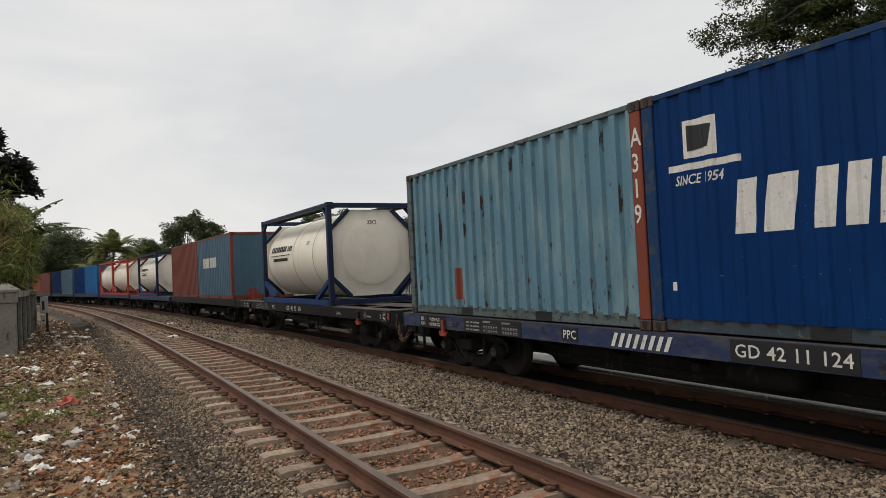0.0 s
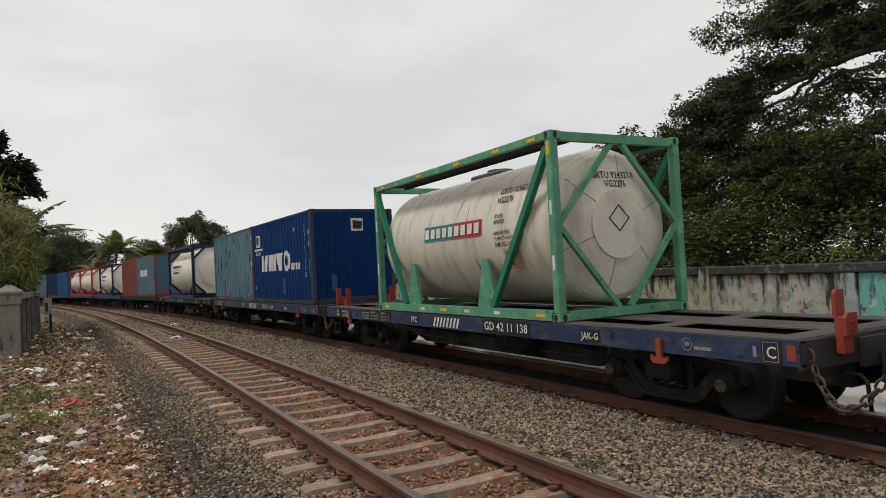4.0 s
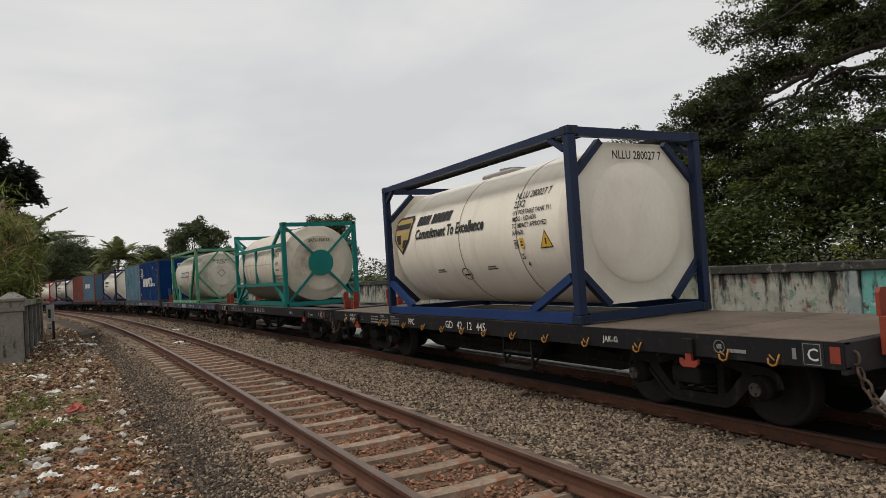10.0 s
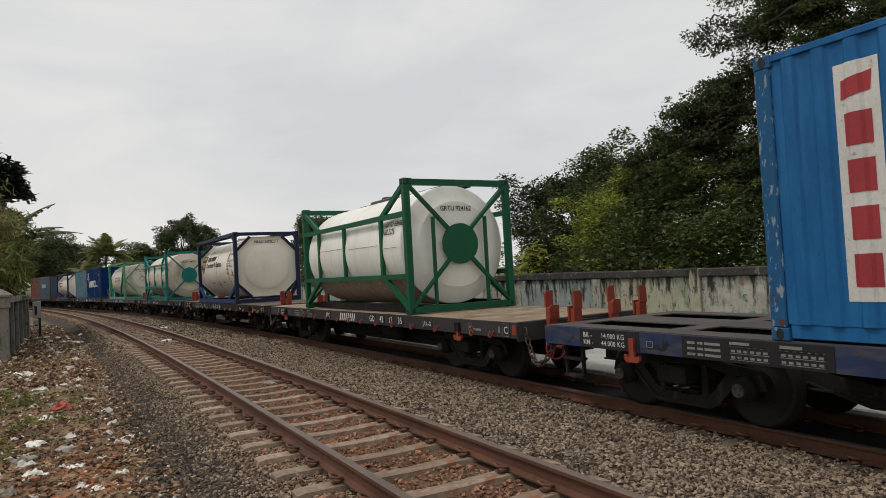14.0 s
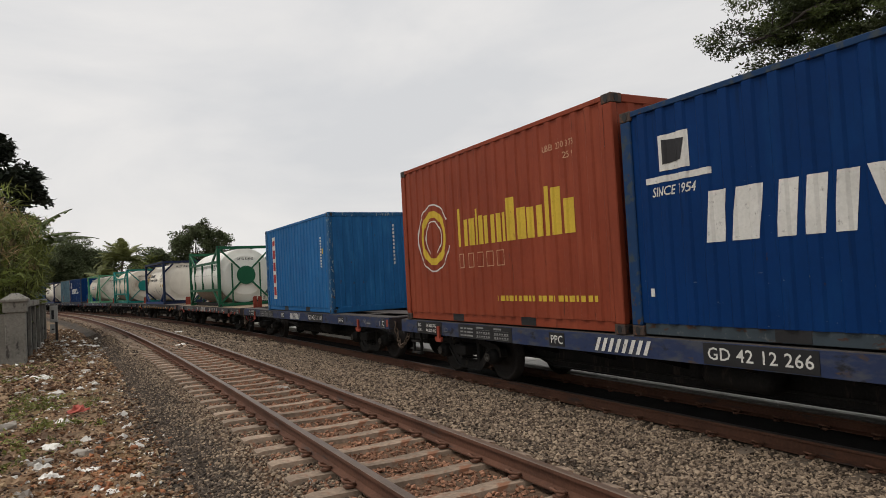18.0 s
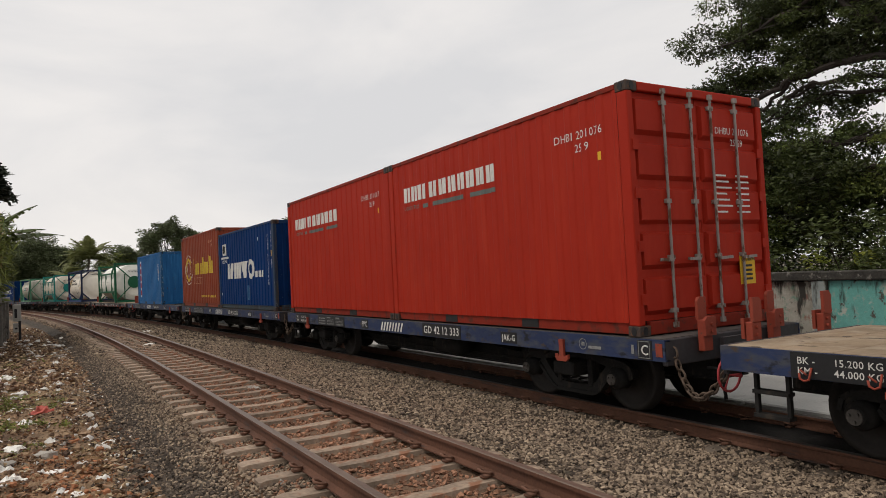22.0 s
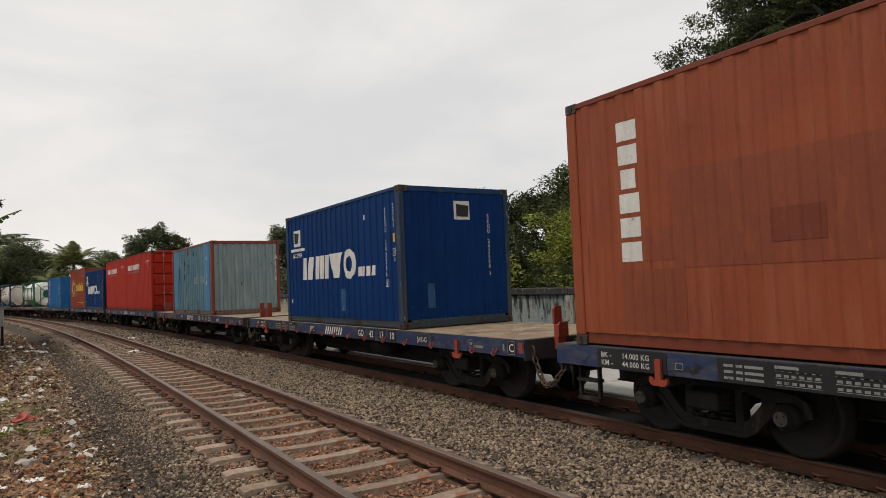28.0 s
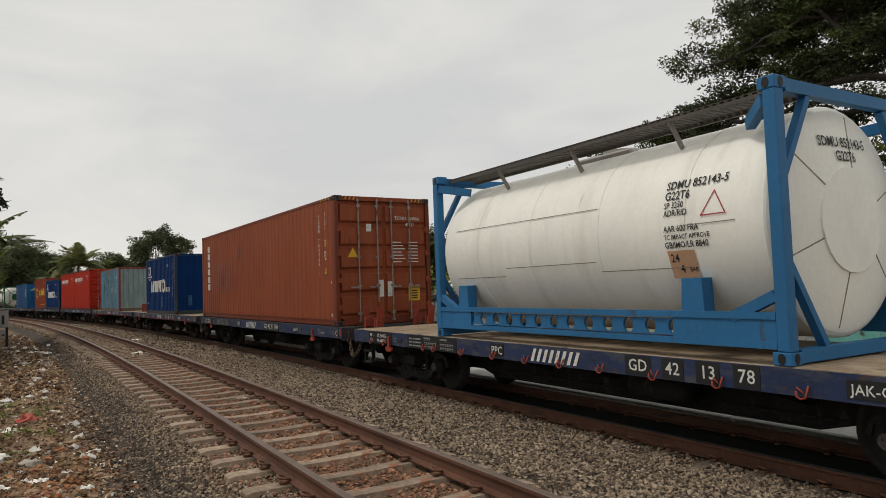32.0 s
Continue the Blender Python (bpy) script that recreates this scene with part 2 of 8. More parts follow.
RUSSET = weathered("russet_container_paint", (0.235, 0.056, 0.022), (((0.27, 0.078, 0.036), 0.50, (3, 3, 0.4), 0.2, 0.0), ((0.13, 0.036, 0.018), 0.63, (9, 9, 0.6), 0.08, 0.0)), 0.6)
RUSSET_DARK = paint("dark_russet_touch_up_paint", (0.155, 0.036, 0.018), 0.60, (0.20, 0.05, 0.022), (6, 6, 2))
RUSSET_TOUCH = paint("faint_russet_touch_up_paint", (0.200, 0.049, 0.024), 0.55, (0.235, 0.058, 0.023), (4, 4, 1))
MAROON = paint("maroon_container_paint", (0.16, 0.040, 0.028), 0.70)
POST_RED = paint("oxide_red_frame_paint", (0.19, 0.045, 0.026), 0.60, (0.07, 0.05, 0.04))
WALK = paint("grimy_grating_steel", (0.085, 0.075, 0.065), 0.58, (0.16, 0.13, 0.10), (6, 6, 6), 0.2)
ROOF = paint("dusty_roof_paint", (0.12, 0.13, 0.14), 0.60)
ROD = weathered("grimy_lock_rod_steel", (0.25, 0.22, 0.20), (((0.11, 0.05, 0.03), 0.52, (6, 6, 2), 0.08, 0.0),))
STEEL = material("bare_galvanised_steel", (0.30, 0.28, 0.26), 0.55, 0.4, 0.14, stain=RUST, stain_at=0.66)
TANK_CREAM = weathered("cream_tank_cladding", (0.79, 0.735, 0.625), (((0.67, 0.615, 0.51), 0.53, (0.6, 2.2, 0.3), 0.25, 0.0), ((0.24, 0.165, 0.10), 0.685, (0.5, 6, 0.35), 0.09, 0.0)), 0.42, 0.35, 0.05)
# grime and the underside's shade, both put into this colour
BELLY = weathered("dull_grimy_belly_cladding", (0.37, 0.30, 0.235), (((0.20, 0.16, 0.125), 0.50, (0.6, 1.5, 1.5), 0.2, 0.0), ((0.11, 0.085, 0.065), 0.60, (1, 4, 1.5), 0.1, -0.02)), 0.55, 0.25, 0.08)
TANK_WHITE = weathered("white_tank_cladding", (0.80, 0.79, 0.725), (((0.68, 0.665, 0.60), 0.52, (0.6, 2.0, 0.35), 0.25, 0.0), ((0.33, 0.29, 0.24), 0.68, (0.5, 6, 0.4), 0.10, 0.0)), 0.40, 0.35, 0.05)
TANK_DIRTY = weathered("dirty_grey_white_cladding", (0.58, 0.545, 0.46), (((0.40, 0.36, 0.29), 0.49, (1.2, 2.0, 0.5), 0.2, 0.0), ((0.15, 0.115, 0.08), 0.665, (1.5, 4, 0.4), 0.08, 0.02)), 0.48, 0.35, 0.08)
MINT = weathered("mint_green_frame_paint", (0.085, 0.260, 0.150), (((0.16, 0.36, 0.235), 0.50, (1.5, 1.5, 1.2), 0.2, 0.0), ((0.035, 0.10, 0.06), 0.60, (3, 3, 3), 0.12, 0.0), ((0.10, 0.055, 0.03), 0.685, (7, 7, 3), 0.04, 0.0)))
MINT_DEEP = paint("deep_mint_brace_paint", (0.020, 0.170, 0.095), 0.70, (0.05, 0.07, 0.05))
TANK_STAINED = weathered("stained_cream_cladding", (0.64, 0.575, 0.47), (((0.52, 0.46, 0.37), 0.50, (0.8, 1.5, 0.5), 0.25, 0.0), ((0.25, 0.175, 0.11), 0.60, (0.25, 2.6, 0.25), 0.14, 0.02)), 0.45, 0.35, 0.06)
TEAL = paint("teal_frame_paint", (0.005, 0.160, 0.140), 0.74, (0.03, 0.08, 0.07))
GREEN = paint("dark_green_frame_paint", (0.008, 0.090, 0.042), 0.76, (0.02, 0.05, 0.03))
NAVY_FRAME = paint("navy_tank_frame_paint", (0.011, 0.021, 0.055), 0.74, (0.05, 0.05, 0.055))
BLUE_FRAME = paint("blue_tank_frame_paint", (0.011, 0.035, 0.120), 0.76, (0.04, 0.05, 0.07))
RED_FRAME = paint("red_tank_frame_paint", (0.33, 0.045, 0.03), 0.74)
NAVY = weathered("navy_wagon_paint", (0.023, 0.035, 0.082), (((0.060, 0.064, 0.078), 0.47, (3, 1.0, 3), 0.16, 0.0), ((0.070, 0.048, 0.036), 0.585, (4, 2.0, 5), 0.10, 0.0), ((0.016, 0.017, 0.022), 0.60, (3, 1.5, 3), 0.08, 0.0)), 0.6, 0.2, 0.14)
BLACK_PAINT = weathered("black_wagon_paint", (0.013, 0.0125, 0.0135), (((0.035, 0.030, 0.026), 0.57, (3, 3, 3), 0.1, 0.0), ((0.06, 0.045, 0.036), 0.68, (6, 6, 6), 0.05, 0.0)), 0.6, 0.15)
SLATE = paint("dull_slate_wagon_paint", (0.040, 0.036, 0.038), 0.6, (0.05, 0.035, 0.03), (3, 3, 3), 0.2, 0.65)
UNDER = material("sooty_underframe_steel", (0.016, 0.015, 0.014), 0.8, 0.0, 0.3, stain=(0.042, 0.034, 0.027), stain_at=0.56, spec=0.15)
WHEEL = material("dark_wheel_steel", (0.022, 0.019, 0.017), 0.7, 0.0, 0.25, spec=0.15)
PLATE = material("black_mark_plate", (0.013, 0.013, 0.014), 0.55, 0.0, 0.2, stain=(0.05, 0.05, 0.05), stain_at=0.68)
WHITE = material("worn_white_lettering", (0.60, 0.59, 0.55), 0.7, 0.0, 0.1, stain=(0.30, 0.29, 0.27), stain_at=0.60, stain_scale=(6, 6, 6))
YELLOW = material("worn_yellow_lettering", (0.55, 0.38, 0.035), 0.7, 0.0, 0.1, stain=(0.34, 0.16, 0.03), stain_at=0.62, stain_scale=(6, 6, 6))
CAUTION = material("yellow_warning_label", (0.62, 0.36, 0.02), 0.6, 0.0, 0.1)
PRINT = material("faded_white_table_print", (0.22, 0.22, 0.21), 0.75, 0.0, 0.2, stain=(0.08, 0.08, 0.08), stain_at=0.55, stain_scale=(8, 8, 8))
GHOST = material("ghost_of_white_paint", (0.27, 0.30, 0.29), 0.75, 0.0, 0.2, stain=(0.12, 0.20, 0.25), stain_at=0.52, stain_scale=(6, 6, 6))
SEAM = material("shadowed_cladding_seam", (0.24, 0.215, 0.18), 0.7, 0.0, 0.2)
INK = material("black_lettering", (0.018, 0.018, 0.02), 0.6, 0.0, 0.2)
BUFF = material("faded_buff_lettering", (0.50, 0.30, 0.18), 0.6, 0.0, 0.1)
SIGN_TEAL = material("teal_sign_paint", (0.015, 0.20, 0.19), 0.6, 0.0, 0.1)
GREY_TEAL = paint("grey_teal_sign_paint", (0.105, 0.125, 0.115), 0.6, (0.16, 0.07, 0.05), (9, 9, 3))
SIGN_RED = material("dull_red_sign_paint", (0.33, 0.035, 0.04), 0.6, 0.0, 0.1)
GOLD = material("gold_emblem_paint", (0.42, 0.29, 0.10), 0.55, 0.1, 0.1)
STOP_RED = paint("orange_red_stop_paint", (0.25, 0.046, 0.026), 0.60, (0.10, 0.05, 0.035), (8, 8, 8), 0.12, 0.6)
HOOK_YELLOW = paint("ochre_hook_paint", (0.34, 0.155, 0.03), 0.62, (0.10, 0.05, 0.03), (8, 8, 8))
DECK = weathered("dusty_deck_boards", (0.250, 0.187, 0.125), (((0.33, 0.27, 0.20), 0.50, (1.2, 0.9, 1), 0.14, 0.0), ((0.17, 0.115, 0.072), 0.52, (0.9, 0.6, 1), 0.16, 0.0), ((0.085, 0.066, 0.050), 0.60, (2.2, 1.5, 1), 0.06, 0.0)), 0.85, 0.2, 0.2, 0.3, 30)
DECK_DARK = material("dark_oily_deck_boards", (0.120, 0.092, 0.070), 0.85, 0.0, 0.18, fine=(14, 0.25), coarse=(1.4, 0.4), stain=(0.06, 0.05, 0.042), stain_at=0.58, stain_scale=(1.4, 0.5, 1), vary=0.12)
DECK_STEEL = material("grimy_deck_steel", (0.075, 0.066, 0.060), 0.8, 0.1, 0.2, stain=(0.15, 0.11, 0.08), stain_at=0.6)
RAIL = material("rusty_rail_side", (0.098, 0.043, 0.025), 0.85, 0.0, 0.22, fine=(40, 0.3), stain=(0.05, 0.035, 0.03), stain_at=0.58, stain_scale=(4, 0.6, 4))
RAIL_TOP = material("worn_rail_head", (0.145, 0.105, 0.080), 0.45, 0.4, 0.14, fine=(30, 0.2))
RAIL_DULL = material("dull_rail_head", (0.075, 0.06, 0.055), 0.55, 0.5, 0.14)
SLEEPER_DARK = material("oil_black_sleeper_concrete", (0.135, 0.105, 0.078), 0.9, 0.0, 0.25, fine=(35, 0.3), vary=0.2, bump=0.3)
SLEEPER = material("stained_concrete_sleeper", (0.255, 0.190, 0.138), 0.9, 0.0, 0.26, fine=(22, 0.35), coarse=(3.0, 0.4), vary=0.22, stain=(0.23, 0.105, 0.058), stain_at=0.54,
                   stain_scale=(2.0, 2.0, 2.0), bump=0.3)
CLIP = material("rusty_spring_clip", (0.150, 0.072, 0.045), 0.85, 0.0, 0.2)
BALLAST = material("grey_brown_ballast_stone", (0.198, 0.147, 0.104), 0.9, 0.0, 0.15, island=0.82, fine=(60, 0.3), bump=0.3, island_hue=0.008)
BALLAST_RUST = material("rust_dusted_ballast_stone", (0.255, 0.130, 0.078), 0.9, 0.0, 0.15, island=0.5, fine=(60, 0.3), bump=0.3)
CONCRETE = material("pale_concrete", (0.42, 0.41, 0.385), 0.9, 0.0, 0.1, stain=(0.26, 0.25, 0.235), stain_at=0.58, stain_scale=(0.6, 0.6, 0.6))
CINDER = material("dark_cinder_stone", (0.075, 0.057, 0.043), 0.9, 0.0, 0.15, island=0.5, fine=(60, 0.3), bump=0.3)


# ---- small tools ----
TRACK_X, CURVE_Y, CURVE_R = 6.84, 8.1, 456.0
NEAR_OFF, NEAR_Z = -4.40, 0.36


def along(s, off=0.0, z=0.0):
    """A place on the line: s metres along the train's track, off metres to its right. Straight, then a bend to the left."""
    a = max(0.0, (s - CURVE_Y) / CURVE_R)
    r = CURVE_R + off
    if a == 0:
        return Vector((TRACK_X + off, s, z)), 0.0
    return Vector((TRACK_X - CURVE_R + r * math.cos(a), CURVE_Y + r * math.sin(a), z)), a


def offset_of(x, y):
    if y < CURVE_Y:
        return x - TRACK_X
    return math.hypot(x - TRACK_X + CURVE_R, y - CURVE_Y) - CURVE_R


def mesh_of(bm, name, mat, smooth=False):
    bmesh.ops.recalc_face_normals(bm, faces=bm.faces)
    me = bpy.data.meshes.new(name)
    bm.to_mesh(me)
    bm.free()
    me.materials.append(mat)
    if smooth:
        for f in me.polygons:
            f.use_smooth = True
    return me


def part(name, bm, mat, parent, label="", smooth=False):
    ob = new(name, mesh_of(bm, name, mat, smooth) if isinstance(bm, bmesh.types.BMesh) else bm)
    ob.parent = parent
    if label:
        tagged(ob, label)
    return ob


def pieces(name, bm, mat, parent, label="", most=24):
    """Links each separate piece of bm as a part of its own; past that many, all as one part of kind stuff."""
    bmesh.ops.remove_doubles(bm, verts=bm.verts[:], dist=1e-5)
    left, groups = set(bm.faces), []
    while left:
        todo, got = [left.pop()], []
        while todo:
            f = todo.pop()
            got.append(f)
            for e in f.edges:
                for o in e.link_faces:
                    if o in left:
                        left.remove(o)
                        todo.append(o)
        groups.append(got)
    if len(groups) > most:
        return tagged(part(name, bm, mat, parent, label), kind="stuff")
    for got in groups:
        piece, seen = bmesh.new(), {}
        for f in got:
            for v in f.verts:
                if v not in seen:
                    seen[v] = piece.verts.new(v.co)
            piece.faces.new([seen[v] for v in f.verts])
        part(name, piece, mat, parent, label)
    bm.free()


SHARED = {}


def shared(name, key, build, mat, parent, m=None, label="", smooth=False):
    """A part whose mesh is made once for all alike parts of that material."""
    k = (key, mat.name)
    if k not in SHARED:
        bm = bmesh.new()
        build(bm)
        SHARED[k] = mesh_of(bm, name, mat, smooth)
    ob = part(name, SHARED[k], mat, parent, label)
    if m is not None:
        ob.matrix_basis = m
    return ob


def thing(name, label, category, group="", kind=""):
    return tagged(new(name), label, category, group, kind)


def box(bm, x0, x1, y0, y1, z0, z1):
    v = [bm.verts.new(p) for p in ((x0, y0, z0), (x1, y0, z0), (x1, y1, z0), (x0, y1, z0), (x0, y0, z1), (x1, y0, z1), (x1, y1, z1), (x0, y1, z1))]
    for q in ((3, 2, 1, 0), (4, 5, 6, 7), (0, 1, 5, 4), (1, 2, 6, 5), (2, 3, 7, 6), (3, 0, 4, 7)):
        bm.faces.new([v[i] for i in q])
    return v


def bevel_box(bm, x0, x1, y0, y1, z0, z1, w=0.012):
    v = box(bm, x0, x1, y0, y1, z0, z1)
    edges = list({e for p in v for e in p.link_edges})
    bmesh.ops.bevel(bm, geom=edges, offset=w, segments=1, affect="EDGES")


def beam(bm, p, q, w, h, up=(0, 0, 1)):
    """A box section of width w and height h from p to q."""
    p, q = Vector(p), Vector(q)
    d = (q - p).normalized()
    side = d.cross(Vector(up))
    side = side.normalized() if side.length > 1e-4 else d.cross(Vector((1, 0, 0))).normalized()
    top = side.cross(d)
    v = []
    for c in (p, q):
        for a, b in ((-1, -1), (1, -1), (1, 1), (-1, 1)):
            v.append(bm.verts.new(c + side * (a * w / 2) + top * (b * h / 2)))
    for f in ((3, 2, 1, 0), (4, 5, 6, 7), (0, 1, 5, 4), (1, 2, 6, 5), (2, 3, 7, 6), (3, 0, 4, 7)):
        bm.faces.new([v[i] for i in f])


def tube(bm, points, radii, n=8):
    """A round tapered tube through points."""
    rings = []
    pts = [Vector(p) for p in points]
    if isinstance(radii, (int, float)):
        radii = [radii] * len(pts)
    side = None
    for i, p in enumerate(pts):
        d = (pts[min(i + 1, len(pts) - 1)] - pts[max(i - 1, 0)]).normalized()
        ref = side if side is not None and abs(side.dot(d)) < 0.95 else (Vector((0, 0, 1)) if abs(d.z) < 0.9 else Vector((1, 0, 0)))
        a = (ref - d * ref.dot(d)).normalized()
        side = a
        b = d.cross(a)
        rings.append([bm.verts.new(p + (a * math.cos(2 * math.pi * k / n) + b * math.sin(2 * math.pi * k / n)) * radii[i]) for k in range(n)])
    for r0, r1 in zip(rings, rings[1:]):
        for k in range(n):
            bm.faces.new((r0[k], r0[(k + 1) % n], r1[(k + 1) % n], r1[k]))
    bm.faces.new(rings[0][::-1])
    bm.faces.new(rings[-1])


def lathe_y(bm, profile, n=32, cx=0.0, cz=0.0):
    """A body turned about the y direction: profile rows of (y, radius)."""
    rings = []
    for y, r in profile:
        if r < 1e-5:
            rings.append([bm.verts.new((cx, y, cz))])
        else:
            rings.append([bm.verts.new((cx + r * math.cos(2 * math.pi * k / n), y, cz + r * math.sin(2 * math.pi * k / n))) for k in range(n)])
    for a, b in zip(rings, rings[1:]):
        for k in range(n):
            q = [a[k % len(a)], a[(k + 1) % len(a)], b[(k + 1) % len(b)], b[k % len(b)]]
            q = list(dict.fromkeys(q))
            if len(q) > 2:
                bm.faces.new(q)


def plate_poly(bm, corners, thick, axis="x"):
    """A flat plate of a given outline. corners (a, b) lie in the plane across the axis; it spans 0 to thick along it."""
    put = {"x": lambda a, b, t: (t, a, b), "y": lambda a, b, t: (a, t, b), "z": lambda a, b, t: (a, b, t)}[axis]
    lo = [bm.verts.new(put(a, b, 0)) for a, b in corners]
    hi = [bm.verts.new(put(a, b, thick)) for a, b in corners]
    bm.faces.new(lo[::-1])
    bm.faces.new(hi)
    k = len(corners)
    for i in range(k):
        bm.faces.new((lo[i], lo[(i + 1) % k], hi[(i + 1) % k], hi[i]))


GLYPHS = {}


def words(text, height, squeeze=1.0, slant=0.0, space=1.0, bold=0.0):
    """The outline of a line of writing as flat triangles: (points, faces, width), x to the right, y up, capital height as given."""
    k = (text, round(height, 3), squeeze, slant, space, bold)
    if k not in GLYPHS:
        cu = bpy.data.curves.new("text", "FONT")
        cu.body, cu.size, cu.shear, cu.space_character, cu.resolution_u = text, height / 0.70, slant, space, 2
        cu.offset = bold * height
        ob = bpy.data.objects.new("text", cu)
        me = bpy.data.meshes.new_from_object(ob)
        pts = [(v.co.x * squeeze, v.co.y) for v in me.vertices]
        GLYPHS[k] = (pts, [tuple(f.vertices) for f in me.polygons], max([p[0] for p in pts] or [0]))
        bpy.data.objects.remove(ob)
        bpy.data.curves.remove(cu)
        bpy.data.meshes.remove(me)
    return GLYPHS[k]


def write(bm, text, height, put, at=(0, 0), **kw):
    """Adds writing to bm; put(a, b) gives the place of a point a to the right and b up from the origin."""
    pts, faces, width = words(text, height, **kw)
    v = [bm.verts.new(put(at[0] + a, at[1] + b)) for a, b in pts]
    for f in faces:
        bm.faces.new([v[i] for i in f])
    return width


def patch(bm, corners, put):
    bm.faces.new([bm.verts.new(put(a, b)) for a, b in corners])


def bar(bm, a, b, w, h, put, lean=0.0):
    patch(bm, ((a, b), (a + w, b), (a + w + lean * h, b + h), (a + lean * h, b + h)), put)


# ---- the ground, one sheet ----
def ground_height(x, y):
    off = offset_of(x, y)
    rows = ((-400, 0.05), (-9.5, 0.10), (-7.6, 0.03), (-6.5, 0.0), (-6.1, -0.03), (-5.85, -0.02), (-5.6, 0.10), (-5.42, 0.155), (-4.4, 0.150), (-3.5, 0.165),
            (-2.9, 0.11), (-2.1, -0.05), (-1.4, -0.125), (-1.08, -0.168), (-0.66, -0.178), (-0.54, -0.148), (1.1, -0.148), (1.6, -0.22), (400, -0.22))
    z = rows[-1][1]
    for (a, za), (b, zb) in zip(rows, rows[1:]):
        if off <= b:
            k = min(1, max(0, (off - a) / (b - a)))
            z = za + (zb - za) * k
            break
    dirt = min(1, max(0, (-5.9 - off) / 0.7))
    z += dirt * (0.07 * noise.noise((x * 1.3, y * 1.3, 0)) + 0.045 * noise.noise((x * 4, y * 4, 3)) + 0.02 * noise.noise((x * 11, y * 11, 5)))
    z += (1 - dirt) * 0.012 * noise.noise((x * 4, y * 4, 7))
    return z


def steps(*runs):
    out = []
    for a, b, d in runs:
        k = max(1, round((b - a) / d))
        out += [a + (b - a) * i / k for i in range(k)]
    return out + [runs[-1][1]]


def ground_material():
    m = bpy.data.materials.new("trackside_ground")
    m.use_nodes = True
    n, l = m.node_tree.nodes, m.node_tree.links
    p = n["Principled BSDF"]
    p.inputs["Roughness"].default_value = 0.95
    p.inputs["Specular IOR Level"].default_value = 0.15
    at = n.new("ShaderNodeVertexColor")
    at.layer_name = "soil"
    tc = n.new("ShaderNodeTexCoord")
    fine, mid = n.new("ShaderNodeTexNoise"), n.new("ShaderNodeTexNoise")
    fine.inputs["Scale"].default_value, fine.inputs["Detail"].default_value = 26, 6
    mid.inputs["Scale"].default_value, mid.inputs["Detail"].default_value = 2.2, 6
    sm = n.new("ShaderNodeMath")
    sm.operation = "ADD"
    rg = n.new("ShaderNodeMapRange")
    rg.inputs["From Min"].default_value, rg.inputs["From Max"].default_value = 0.65, 1.35
    rg.inputs["To Min"].default_value, rg.inputs["To Max"].default_value = 0.45, 1.55
    hs = n.new("ShaderNodeHueSaturation")
    for node in (fine, mid):
        l.new(tc.outputs["Object"], node.inputs["Vector"])
    l.new(fine.outputs["Fac"], sm.inputs[0])
    l.new(mid.outputs["Fac"], sm.inputs[1])
    l.new(sm.outputs[0], rg.inputs["Value"])
    l.new(at.outputs["Color"], hs.inputs["Color"])
    l.new(rg.outputs["Result"], hs.inputs["Value"])
    l.new(hs.outputs["Color"], p.inputs["Base Color"])
    bp, g = n.new("ShaderNodeBump"), n.new("ShaderNodeTexNoise")
    g.inputs["Scale"].default_value, g.inputs["Detail"].default_value = 45, 4
    bp.inputs["Strength"].default_value, bp.inputs["Distance"].default_value = 0.6, 0.03
    l.new(tc.outputs["Object"], g.inputs["Vector"])
    l.new(g.outputs["Fac"], bp.inputs["Height"])
    l.new(bp.outputs["Normal"], p.inputs["Normal"])
    return m


